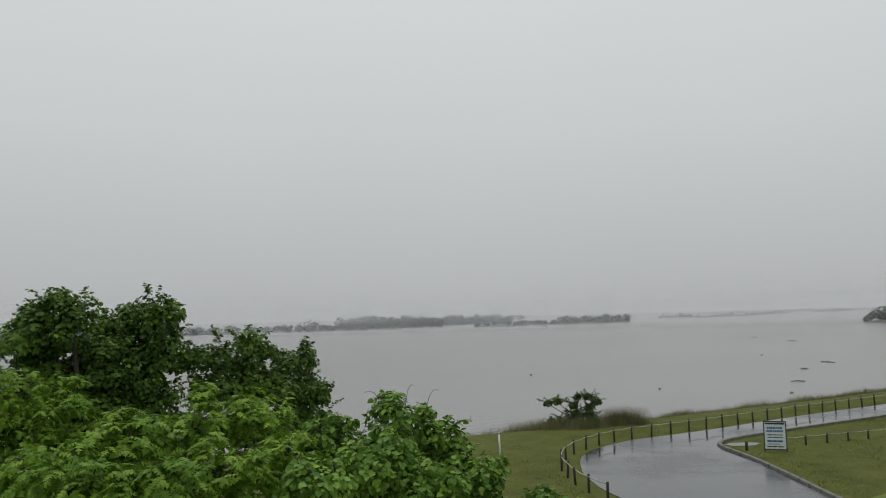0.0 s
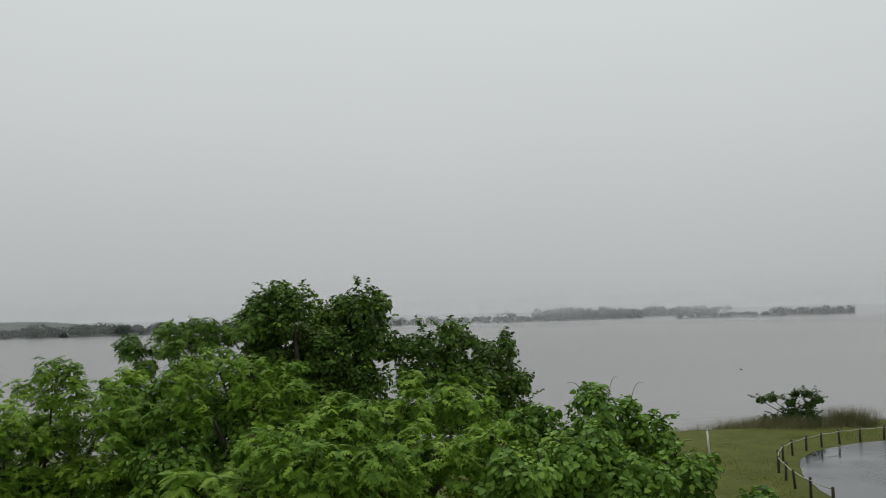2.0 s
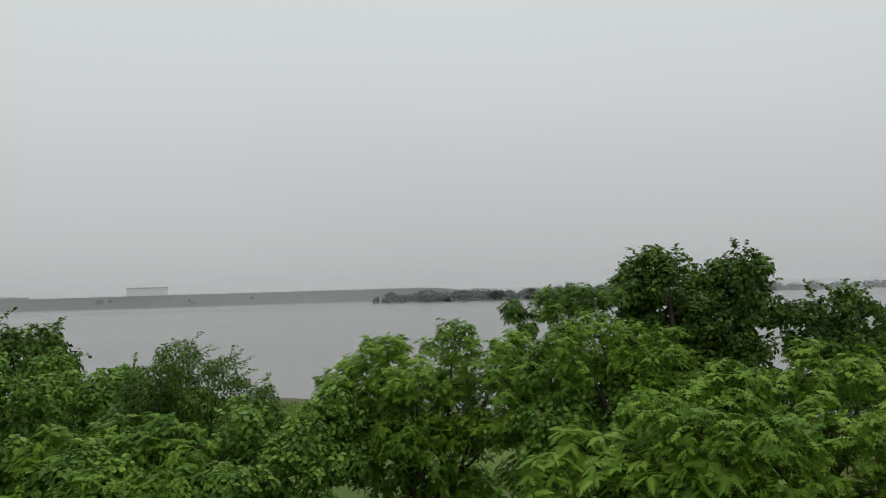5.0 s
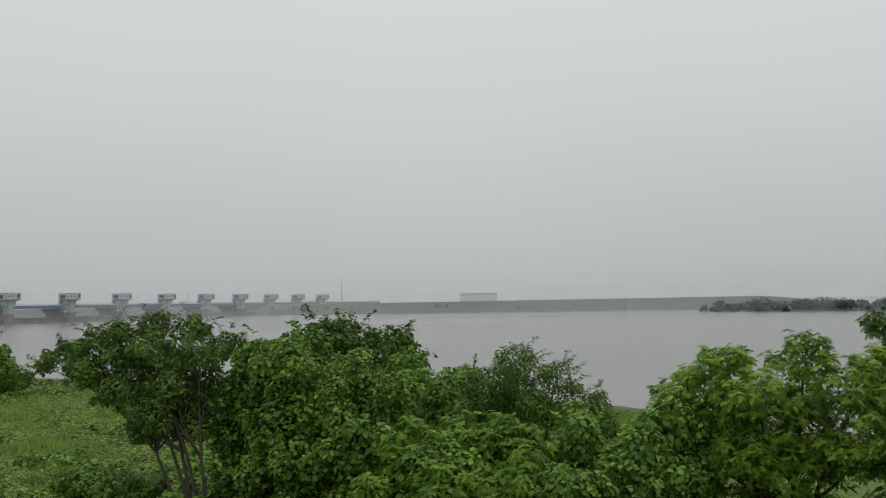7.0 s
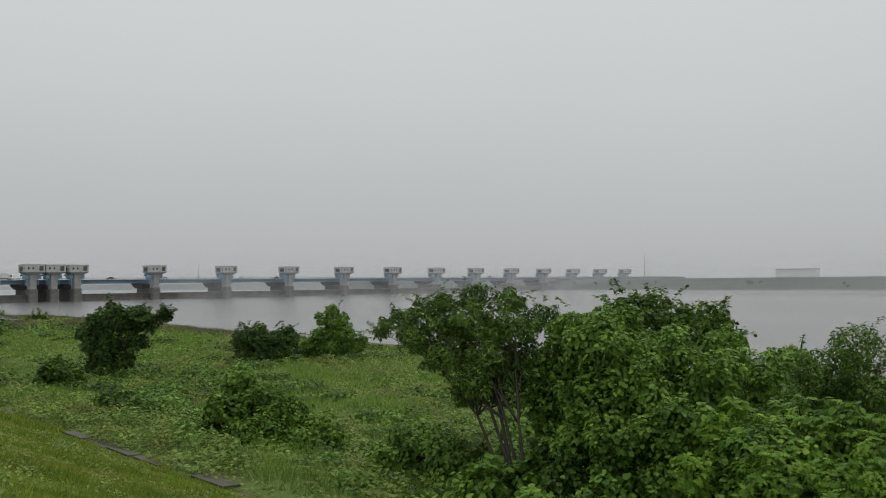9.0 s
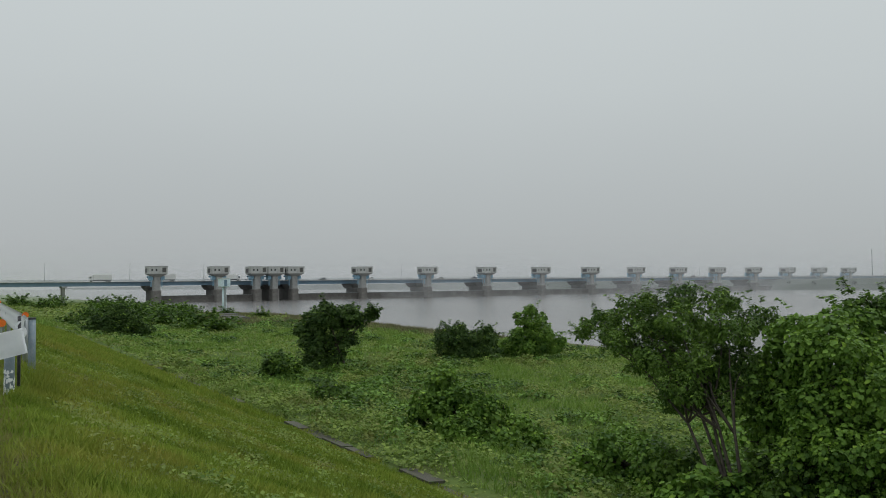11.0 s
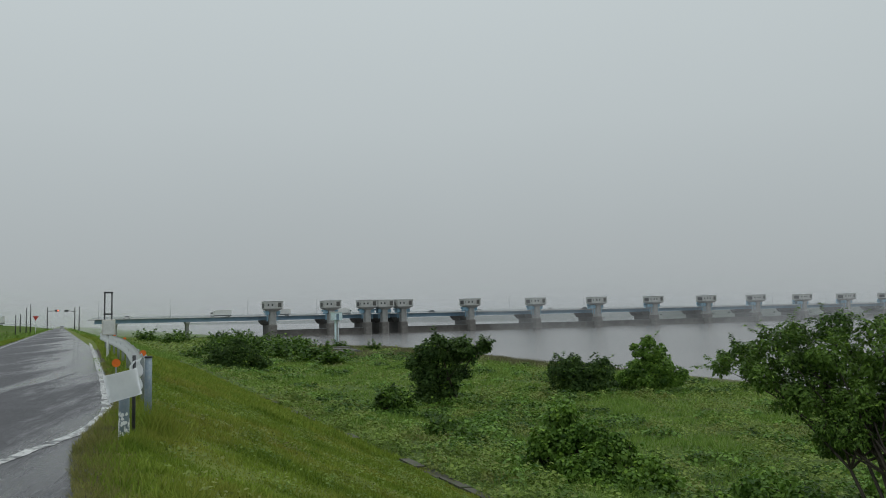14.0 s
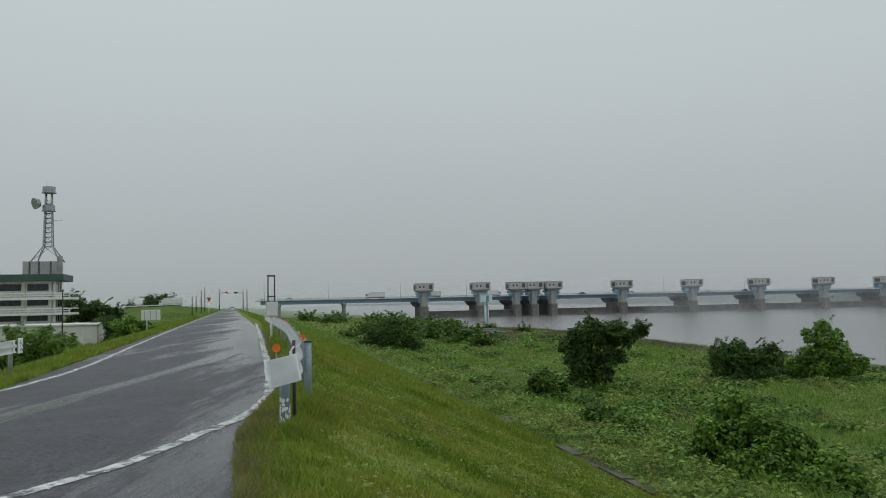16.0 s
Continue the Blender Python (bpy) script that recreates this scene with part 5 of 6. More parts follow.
def blades(name, s, w, height, width, material, label, cat):
    """Grass: single slim blades, each leaning its own way."""
    n = len(s)
    root = to_world(s, w, ground_z(s, w) - 0.01)
    a = rng.uniform(0, 2 * math.pi, n)
    side = np.stack([np.cos(a), np.sin(a), np.zeros(n)], -1) * (1.5 * width)[:, None]
    lean = np.stack([rng.normal(scale=0.42, size=n), rng.normal(scale=0.42, size=n), np.ones(n)], -1) * height[:, None]
    v = np.stack([root - side, root + side, root + lean], 1).reshape(-1, 3)
    f = np.arange(3 * n).reshape(-1, 3)
    return tagged(part(name, np_mesh(name, v, f), material), label, cat, kind="stuff")


s, w = scatter(210000, 5.5, 34, 0.3, 12.9, 1.35)
ok = (w > np.interp(s, ROAD_S, ROAD_E) - 0.02) & (w < 11.5 + 0.04 * s)
s, w = s[ok], w[ok]
tuft = 0.6 + 0.5 * np.clip(lumps(s, w, 2.2, 5.0) + lumps(s, w, 0.6, 3.0), -0.6, 1.2)
blades("grass", s, w, 0.14 * tuft * rng.uniform(0.5, 1.3, len(s)), 0.006 + 0.0003 * s, GRASS, "wet green grass on the levee slope", "grass")
s, w = scatter(36000, -9, 5.6, 0.3, 11.5)
ok = w > np.interp(s, ROAD_S, ROAD_E) + 0.12
s, w = s[ok], w[ok]
blades("grass", s, w, 0.11 * rng.uniform(0.4, 1.3, len(s)), np.full(len(s), 0.007), GRASS, "wet green grass on the levee slope", "grass")
s, w = scatter(60000, 32, 140, 1.0, 16, 1.5)
ok = (w > np.interp(s, ROAD_S, ROAD_E) + 0.05) & (w < 11.5 + 0.04 * s)
s, w = s[ok], w[ok]
blades("grass", s, w, 0.24 * rng.uniform(0.5, 1.3, len(s)), 0.020 + 0.0003 * s, GRASS, "wet green grass on the levee slope", "grass")
s, w = scatter(14000, 130, 400, 3.4, 24, 1.2)
blades("grass", s, w, 0.5 * rng.uniform(0.4, 1.4, len(s)), 0.03 + 0.0003 * s, WEED_BLADES, "rank weeds on the distant levee slope", "grass")
s = 8 + 112 * rng.random(60000) ** 1.3
w = -4.0 - 5 * rng.random(len(s)) ** 1.6
blades("grass", s, w, 0.15 * rng.uniform(0.4, 1.4, len(s)), 0.007 + 0.0003 * s, GRASS, "wet green grass on the road verge", "grass")
s, w = 118 + 270 * rng.random(26000) ** 1.2, -4.3 - 26 * rng.random(26000)
blades("grass", s, w, 0.5 * rng.uniform(0.4, 1.4, len(s)), 0.03 + 0.0003 * s, WEED_BLADES, "rank weeds on the landward slope", "grass")
s = rng.uniform(12.8, 17.5, 5200)   # tall grass round the rail posts
w = np.interp(s, (12.8, 13.7, 15.6, 17.5), (1.1, 1.2, 1.6, 1.75)) + np.abs(rng.normal(scale=0.30, size=len(s))) - 0.10
blades("rail_grass", s, w, 0.11 * rng.uniform(0.4, 1.4, len(s)), np.full(len(s), 0.006), GRASS, "tall wet grass round the rail posts", "grass")
s, w = rng.normal(15.2, 0.35, 900), rng.normal(1.62, 0.16, 900)
blades("rail_grass", s, w, 0.36 * rng.uniform(0.4, 1.2, len(s)), np.full(len(s), 0.006), GRASS, "tall wet grass round the rail posts", "grass")
# short dry tufts along the asphalt edge, lawn blades in the park, weeds on the slope
s = 6 + 30 * rng.random(20000) ** 1.3
w = np.interp(s, ROAD_S, ROAD_E) - 0.13 + np.abs(rng.normal(scale=0.22, size=len(s)))
blades("dry_tufts", s, w, 0.09 * rng.uniform(0.4, 1.4, len(s)), np.full(len(s), 0.005), TUFT, "yellowed grass tufts beside the asphalt", "grass")
hump = [(float(8 + 34 * rng.random() ** 1.3), float(rng.uniform(1.6, 11))) for _ in range(420)]
hs_ = np.repeat([h[0] for h in hump], 34) + rng.normal(scale=0.16, size=420 * 34)
hw_ = np.repeat([h[1] for h in hump], 34) + rng.normal(scale=0.16, size=420 * 34)
c = to_world(hs_, hw_, ground_z(hs_, hw_) + rng.uniform(0.04, 0.17, len(hs_)))
tagged(part("slope_weeds", leaf_mesh("slope_weeds", c, rng.normal(scale=0.4, size=c.shape) + np.array((0, 0, 1.0)), 0.05 * rng.uniform(0.6, 1.3, len(c)), VINE_T), LEAF_GROUND), "small broad-leaved weeds in the levee grass", "weeds", kind="stuff")
lx, ly = rng.uniform(-3, 46, 130000), 24 + 38 * rng.random(130000) ** 1.2
fx = np.interp(ly, [q[1] for q in FENCE], [q[0] for q in FENCE])
ix = np.interp(ly, [q[1] for q in INNER], [q[0] for q in INNER])
ok = ((lx > ix + 0.35) | (lx < fx - 0.1)) & (lx < ix + 16) & (lx > fx - 5)
s, w = sw_of(lx[ok], ly[ok])
keep = w < np.interp(s, SHORE_S, SHORE_W) - 0.6
s, w = s[keep], w[keep]
turf = 0.55 + 0.5 * np.clip(lumps(s, w, 1.1, 3.0) + lumps(s, w, 0.3, 2.0), -0.5, 1.2)
blades("lawn_grass", s, w, 0.10 * turf * rng.uniform(0.5, 1.4, len(s)), np.full(len(s), 0.010), LAWN_BLADES, "rough wet lawn of the riverside park", "grass")
# leafy humps all over the flood plain
spots = []
for k in range(560):
    s0 = 14 + 150 * rng.random() ** 1.7 if k < 330 else rng.uniform(13, 62)
    w0 = rng.uniform(13.5 + 0.04 * s0, float(np.interp(s0, SHORE_S, SHORE_W)) - 4) if k < 330 else rng.uniform(13 + 0.04 * s0, 36)
    if grassy(s0, w0) < 0.35:
        spots.append((s0, w0, rng.uniform(0.25, 0.75) * (1 + s0 / 160)))
for x0, y0, ring in ((-61, -19, 3.2), (-75, -10.6, 3.4), (-79.5, -4.4, 3.4), (-33, -4.8, 2.6), (-94.4, -58.5, 4.2), (-53, -20.8, 1.4), (-23.5, 1.0, 2.6)):
    for k in range(16):
        q = 2 * math.pi * k / 16 + rng.normal() * 0.2
        spots.append((*sw_of(x0 + ring * math.cos(q) * rng.uniform(0.6, 1.15), y0 + ring * math.sin(q) * rng.uniform(0.6, 1.15)), rng.uniform(0.3, 0.75)))


def leafy_humps(places, material, label):
    """Low heaps of creeper leaves over hidden scrub."""
    cs, ns = [], []
    for s0, w0, r0 in places:
        x0, y0 = at(s0, w0).xy
        d = sphere_dirs(int(50 + 90 * r0), 0.0)
        cs.append(np.array((x0, y0, gz(s0, w0))) + d * r0 * np.array((1.35, 1.35, 0.7)) * rng.uniform(0.7, 1.15, size=(len(d), 1)))
        ns.append(d * 0.7 + np.array((0, 0, 0.7)) + rng.normal(scale=0.35, size=d.shape))
    c, n = np.concatenate(cs), np.concatenate(ns)
    dist = np.hypot(c[:, 0], c[:, 1])
    tagged(part("leafy_humps", leaf_mesh("leafy_humps", c, n, (0.10 + 0.0022 * dist) * rng.uniform(0.6, 1.3, len(c)), VINE_T), material), label, "creepers", kind="stuff")


leafy_humps(spots[::2], LEAF_DARK, "dark green humps of creeper over hidden scrub")
leafy_humps(spots[1::2], LEAF_VINE, "bright green humps of creeper over hidden scrub")
creeper_cover("creepers", 36000, 180, 405, 14, 82, 0.75, 0.6, 1.2)
# tall soft grass in patches of the flood plain
s, w = scatter(260000, 5, 130, 12, 72, 1.5)
ok = (grassy(s, w) + 0.25 * rng.normal(size=len(s)) > np.where(s < 16, -0.6, 0.05)) & (w < np.interp(s, SHORE_S, SHORE_W) - 2) & (w > 12.3 + 0.04 * s)
s, w = s[ok], w[ok]
blades("tall_grass", s, w, 0.50 * (0.7 + 0.5 * lumps(s, w, 0.8, 1.0)) * rng.uniform(0.4, 1.2, len(s)), 0.010 + 0.0003 * s, WEED_BLADES, "tall soft grass among the creepers", "grass")
# reeds of the riverside park
s = rng.uniform(-100, -24, 60000)
w = np.interp(s, SHORE_S, SHORE_W) - 0.5 - np.abs(rng.normal(scale=2.4, size=len(s)))
patch = lumps(s, w, 0.7, 2.0) + 0.5 * lumps(s, w, 2.3, 5.0)
ok = rng.random(len(s)) < 0.5 + 0.8 * patch
s, w, patch = s[ok], w[ok], patch[ok]
blades("shore_reeds", s, w, (0.24 + 0.42 * np.clip(patch, 0, 1.2)) * rng.uniform(0.3, 1.4, len(s)), np.full(len(s), 0.007), GRASS_DRY, "brownish weeds and reeds along the shore", "reeds")
s, w = sw_of(rng.normal(11.0, 0.7, 2600), rng.normal(49.6, 0.4, 2600))
blades("weed_clump", s, w, 1.0 * rng.uniform(0.3, 1.25, len(s)), np.full(len(s), 0.006), GRASS_DRY, "clump of tall dark weeds on the shore", "weeds")
s, w = sw_of(rng.normal(7.2, 1.7, 5200), rng.normal(49.0, 0.7, 5200))
blades("weed_clump", s, w, 0.7 * rng.uniform(0.4, 1.2, len(s)), np.full(len(s), 0.006), GRASS_DRY, "dry weeds round the shore bush", "weeds")
s = rng.uniform(90, 260, 16000)
w = np.interp(s, SHORE_S, SHORE_W) - 0.5 - np.abs(rng.normal(scale=3.0, size=len(s)))
blades("shore_reeds", s, w, 0.7 * rng.uniform(0.4, 1.3, len(s)), np.full(len(s), 0.05), GRASS_DRY, "brownish weeds and reeds along the shore", "reeds")


s, w = rng.uniform(140, 222, 15000), 76 - 34 * rng.random(15000) ** 1.3
ok = lumps(s, w, 0.12, 2.0) > -0.15
s, w = s[ok], w[ok]
blades("dead_weeds", s, w, 0.75 * rng.uniform(0.4, 1.3, len(s)), np.full(len(s), 0.055), GRASS_DRY, "dead brown weeds on the muddy shore", "weeds")


# ---- far woods ----
def woods(items, size, label):
    c, n = [], []
    for s, w, h in items:
        x, y = at(s, w).xy
        z = gz(s, w)
        for k in range(3):
            r = h * rng.uniform(0.34, 0.5)
            cc = np.array((x, y, z + h - r * 0.9 - 0.22 * h * k)) + rng.normal(scale=h * 0.26, size=3) * np.array((1, 1, 0.15))
            d = sphere_dirs(54, -0.7)
            c.append(cc + d * r * np.array((1.25, 1.25, 0.85)) * rng.uniform(0.85, 1.03, size=(len(d), 1)))
            n.append(d + rng.normal(scale=0.14, size=d.shape))
    c, n = np.concatenate(c), np.concatenate(n)
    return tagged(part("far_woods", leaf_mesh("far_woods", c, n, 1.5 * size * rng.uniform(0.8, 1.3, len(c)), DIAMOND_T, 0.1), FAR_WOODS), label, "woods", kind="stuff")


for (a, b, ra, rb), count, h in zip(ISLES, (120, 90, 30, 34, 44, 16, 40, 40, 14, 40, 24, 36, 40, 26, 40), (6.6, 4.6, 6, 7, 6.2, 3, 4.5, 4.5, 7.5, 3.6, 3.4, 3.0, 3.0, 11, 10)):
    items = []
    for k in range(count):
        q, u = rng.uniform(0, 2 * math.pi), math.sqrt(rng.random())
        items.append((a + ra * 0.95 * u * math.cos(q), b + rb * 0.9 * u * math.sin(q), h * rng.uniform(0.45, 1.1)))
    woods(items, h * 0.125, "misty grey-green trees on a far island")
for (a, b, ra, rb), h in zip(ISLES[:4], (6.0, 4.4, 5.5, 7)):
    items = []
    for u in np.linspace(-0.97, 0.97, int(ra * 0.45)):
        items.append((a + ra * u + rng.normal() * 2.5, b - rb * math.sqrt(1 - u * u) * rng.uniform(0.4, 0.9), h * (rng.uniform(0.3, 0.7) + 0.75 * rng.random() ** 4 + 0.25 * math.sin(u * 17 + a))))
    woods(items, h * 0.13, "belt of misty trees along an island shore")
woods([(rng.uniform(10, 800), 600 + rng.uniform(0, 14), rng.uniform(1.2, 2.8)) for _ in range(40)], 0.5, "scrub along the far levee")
mast = thing("radio_mast", pose(*at(448, 850, 0)), "thin pale mast on the far bank", "mast")
part("pole", tube(bmesh.new(), [(0, 0, -4), (0, 0, 15), (0, 0, 33)], [0.7, 0.5, 0.3], 6), STEEL_GREY, mast)
hall = thing("far_hall", LEV @ Matrix.Translation((397, -1230, -3)) , "pale long hall behind the far levee", "building")
part("wall", boxed(-27, 27, -15, 15, 0, 17.5, 0.2), WHITE_PLAIN, hall)
part("roof", boxed(-28, 28, -16, 16, 17.5, 18.6, 0.1), CONCRETE, hall)


# ---- riverside park ----
PARK_Z = -5.4


def curve_pts(pts, step):
    """Points at even steps along a smooth line through pts."""
    p = [Vector((*q, 0)) for q in pts]
    fine = []
    for i in range(len(p) - 1):
        a, b, c, d = p[max(i - 1, 0)], p[i], p[i + 1], p[min(i + 2, len(p) - 1)]
        for j in range(24):
            t = j / 24
            fine.append(0.5 * ((2 * b) + (c - a) * t + (2 * a - 5 * b + 4 * c - d) * t * t + (3 * b - a - 3 * c + d) * t * t * t))
    fine.append(p[-1])
    out, left = [fine[0]], step
    for a, b in zip(fine, fine[1:]):
        ln = (b - a).length
        while ln >= left:
            a = a.lerp(b, left / ln)
            out.append(a)
            ln, left = (b - a).length, step
        left -= ln
    return out


outer, inner = curve_pts(FENCE, 0.5), curve_pts(INNER, 0.5)
bm = bmesh.new()
rows = []
for k in range(80):
    a, b = outer[int(k * (len(outer) - 1) / 79)], inner[int(k * (len(inner) - 1) / 79)]
    a = a.lerp(b, float(np.interp(a.y, (36.5, 40.5), (0.95, 0.4))) / max((a - b).length, 1.0))
    rows.append([bm.verts.new((*a.lerp(b, j / 8).xy, gxy(*a.lerp(b, j / 8).xy) * 0 + PARK_Z + 0.03)) for j in range(9)])
for a, b in zip(rows, rows[1:]):
    for j in range(8):
        bm.faces.new((a[j], a[j + 1], b[j + 1], b[j]))
bmesh.ops.recalc_face_normals(bm, faces=bm.faces[:])
tagged(part("pavement", bm, PATHWAY), "rain-soaked asphalt path that mirrors the sky", "path", kind="structure")
# kerb blocks
kerb = thing("kerb", Matrix.Identity(4), "low mossy concrete kerb along the wet path", "kerb")
stones = curve_pts(INNER, 1.0)
shared = boxed(-0.485, 0.485, -0.09, 0.09, -0.2, 0.14, 0.02)
kerb_me = bpy.data.meshes.new("kerb_stone")
shared.to_mesh(kerb_me)
shared.free()
kerb_me.materials.append(KERB)
for a, b in zip(stones, stones[1:]):
    d = (b - a).normalized()
    ob = part("kerb_stone", kerb_me, None, kerb)
    ob.matrix_basis = Matrix.Translation(((a + b) / 2).xy.to_3d() + Vector((d.y * 0.1, -d.x * 0.1, PARK_Z))) @ Matrix.Rotation(math.atan2(d.y, d.x) + rng.normal() * 0.01, 4, "Z")


def rope_fence(name, pts, step, height, label):
    """Timber posts with one rope, the posts a little uneven."""
    t = thing(name, pose(*pts[0], PARK_Z), label, "fence")
    ox, oy = pts[0]
    bm = tube(bmesh.new(), [(0, 0, -0.3), (0, 0, height * 0.6), (0, 0, height - 0.02), (0, 0, height)], [0.055, 0.053, 0.05, 0.035], 8)
    me = bpy.data.meshes.new("post")
    bm.to_mesh(me)
    bm.free()
    me.materials.append(WOOD_POST)
    tops = []
    for p in curve_pts(pts, step):
        ob = part("post", me, None, t)
        ob.matrix_basis = pose(p.x - ox, p.y - oy, gxy(p.x, p.y) - PARK_Z + rng.normal() * 0.02, rng.normal() * 2, rng.normal() * 2, rng.uniform(0, 90))
        tops.append(Vector((p.x - ox, p.y - oy, gxy(p.x, p.y) - PARK_Z + height * 0.86)))
    line = []
    for a, b in zip(tops, tops[1:]):
        line += [a, a.lerp(b, 0.5) - Vector((0, 0, 0.04))]
    line.append(tops[-1])
    part("rope", tube(bmesh.new(), line, [0.022] * len(line), 5), ROPE, t, "pale slack rope")
    return t


rope_fence("rope_fence", FENCE[1:], 1.45, 0.72, "dark timber posts strung with a pale rope")
rope_fence("low_rope_fence", [(16.9, 40.0), (18.5, 40.55), (21.0, 41.35), (24.0, 42.4), (32.0, 45.2)], 1.35, 0.5, "low timber posts with a rope beside the lawn")
stub = thing("timber_stub", pose(14.75, 39.3, PARK_Z), "short dark timber post beside a puddle", "post")
part("post", tube(bmesh.new(), [(0, 0, -0.3), (0, 0, 0.3), (0, 0, 0.42), (0, 0, 0.45)], [0.07, 0.07, 0.066, 0.04], 8), WOOD_POST, stub)
bm = bmesh.new()
ring = [bm.verts.new((15.1 + (0.95 + 0.2 * math.sin(3 * a)) * math.cos(a), 41.0 + (0.6 + 0.12 * math.cos(2 * a)) * math.sin(a), PARK_Z + 0.02)) for a in (2 * math.pi * k / 28 for k in range(28))]
bm.faces.new(ring)
tagged(part("puddle", bm, PATHWAY), "shallow puddle on the lawn", "puddle", kind="structure")
# notice board
board = thing("notice_board", pose(15.95, 38.75, PARK_Z, 0, 0, -19), "pale notice board in a black frame on the lawn", "sign")
bm = boxed(-0.52, -0.47, -0.03, 0.03, -0.1, 1.45, 0.01)
box(bm, 0.47, 0.52, -0.03, 0.03, -0.1, 1.45, 0.01)
box(bm, -0.52, 0.52, -0.03, 0.03, 1.4, 1.46, 0.01)
box(bm, -0.52, 0.52, -0.03, 0.03, 0.08, 0.13, 0.01)
part("frame", bm, DARK_METAL, board, "black metal frame")
panel = part("panel", boxed(-0.47, 0.47, -0.022, 0.022, 0.13, 1.4), SIGN_FACE, board, "pale blue-white panel")
part("heading_bar", boxed(-0.44, 0.44, -0.03, -0.023, 1.3, 1.38), BLACK_INK, panel)
for z, h, x0, x1, ink in ((1.13, 0.09, -0.36, 0.36, BLUE_INK), (0.98, 0.09, -0.38, 0.36, BLUE_INK), (0.80, 0.04, -0.34, 0.34, BLACK_INK), (0.68, 0.04, -0.34, 0.34, BLACK_INK), (0.50, 0.09, -0.36, 0.36, BLUE_INK), (0.36, 0.03, -0.34, 0.2, BLACK_INK), (0.24, 0.05, -0.38, 0.38, BLACK_INK)):
    bm = bmesh.new()
    x = x0
    while x < x1 - 0.02:
        ln = min(float(rng.uniform(0.05, 0.11)) if h > 0.05 and z > 0.6 else 0.22, x1 - x)
        box(bm, x, x + ln, -0.028, -0.023, z - h / 2, z + h / 2)
        x += ln + 0.018
    part("text_bar", bm, ink, panel)
part("strut", tube(bmesh.new(), [(-0.4, 0.02, 1.2), (-0.4, 0.5, -0.05)], [0.02, 0.02], 6), DARK_METAL, board)
part("strut", tube(bmesh.new(), [(0.4, 0.02, 1.2), (0.4, 0.5, -0.05)], [0.02, 0.02], 6), DARK_METAL, board)
stake = thing("marker_post", pose(2.57, 37.9, PARK_Z, 0, -2.5, 0), "slim white marker post with a dark cap", "post")
part("shaft", tube(bmesh.new(), [(0, 0, -0.2), (0, 0, 0.8), (0, 0, 1.3)], [0.045, 0.045, 0.043], 8), WHITE_PLAIN, stake)
part("cap", tube(bmesh.new(), [(0, 0, 1.3), (0, 0, 1.38)], [0.048, 0.04], 8), STEEL_GREY, stake)

# driftwood on the river
for x, y, ln in ((40, 90, 1.6), (58, 120, 2.6), (64, 104, 2.2), (88, 200, 3.0), (-30, 120, 1.2), (12, 110, 1.0), (150, 330, 4.0), (92, 234, 2.4), (57, 142, 1.3), (49, 108, 1.0), (34, 78, 0.7), (23, 85, 0.8)):
    log = thing("driftwood", pose(x, y, WATER_Z, 0, 0, rng.uniform(0, 180)), "dark driftwood floating on the river", "driftwood", "driftwood")
    part("log", tube(bmesh.new(), [(-ln / 2, 0, 0.02), (0, 0.1, 0.09), (ln / 2, -0.05, 0.04)], [0.04, 0.06, 0.03], 6), BARK, log)


# ---- levee road furniture ----
def w_beam(pts, m_z=0.58, h=0.34):
    """A corrugated guard-rail sheet along (s, w) points."""
    prof = [(0.0, 0.0), (0.045, 0.05), (0.045, 0.11), (0.0, 0.15), (0.0, 0.19), (0.045, 0.23), (0.045, 0.29), (0.0, 0.34)]
    line = curve_pts(pts, 0.25)
    bm = bmesh.new()
    rows = []
    for i, p in enumerate(line):
        d = (line[min(i + 1, len(line) - 1)] - line[max(i - 1, 0)]).normalized()
        n = Vector((d.y, -d.x, 0))
        rows.append([bm.verts.new((p.x + n.x * o, -(p.y + n.y * o), m_z + z * h / 0.34)) for o, z in prof])
    for a, b in zip(rows, rows[1:]):
        for k in range(len(prof) - 1):
            bm.faces.new((a[k], a[k + 1], b[k + 1], b[k])).smooth = True
    bmesh.ops.solidify(bm, geom=bm.faces[:], thickness=0.006)
    return bm


rail = thing("guard_rail", LEV, "white corrugated guard rail with orange reflectors", "guard rail")
LINE = [(13.75, 1.21), (14.2, 1.32), (15.6, 1.50), (19.0, 1.70), (23.1, 1.90), (31.8, 2.30), (41.7, 2.50), (59.7, 2.70)]
part("beam", w_beam(LINE, 0.55, 0.46), WHITE_PLATE, rail, "bright white corrugated beam")
for s in (18.5, 22.5, 26.5, 30.5, 34.5, 38.5, 43.0, 48.0, 53.0):
    w = float(np.interp(s, [q[0] for q in LINE], [q[1] for q in LINE]))
    z = gz(s, w)
    post = part("post", tube(bmesh.new(), [(s, -w - 0.1, z - 0.2), (s, -w - 0.1, 0.5), (s, -w - 0.1, 0.92)], [0.05, 0.05, 0.05], 10), STEEL_GREY, rail)
    part("bracket", boxed(s - 0.05, s + 0.05, -w - 0.1, -w - 0.01, 0.66, 0.86), STEEL_GREY, post)
for s, w in ((13.62, 0.99), (17.0, 1.62), (33.0, 2.4), (43.0, 2.62)):
    bm = bmesh.new()
    bmesh.ops.create_cone(bm, cap_ends=True, segments=16, radius1=0.055, radius2=0.05, depth=0.03, matrix=pose(s, -w, 1.0, 0, 90, 0))
    ref = part("reflector", bm, ORANGE, rail, "round orange reflector")
    part("reflector_stem", boxed(s + 0.01, s + 0.03, -w - 0.01, -w + 0.01, 0.86, 0.96), STEEL_GREY, ref)
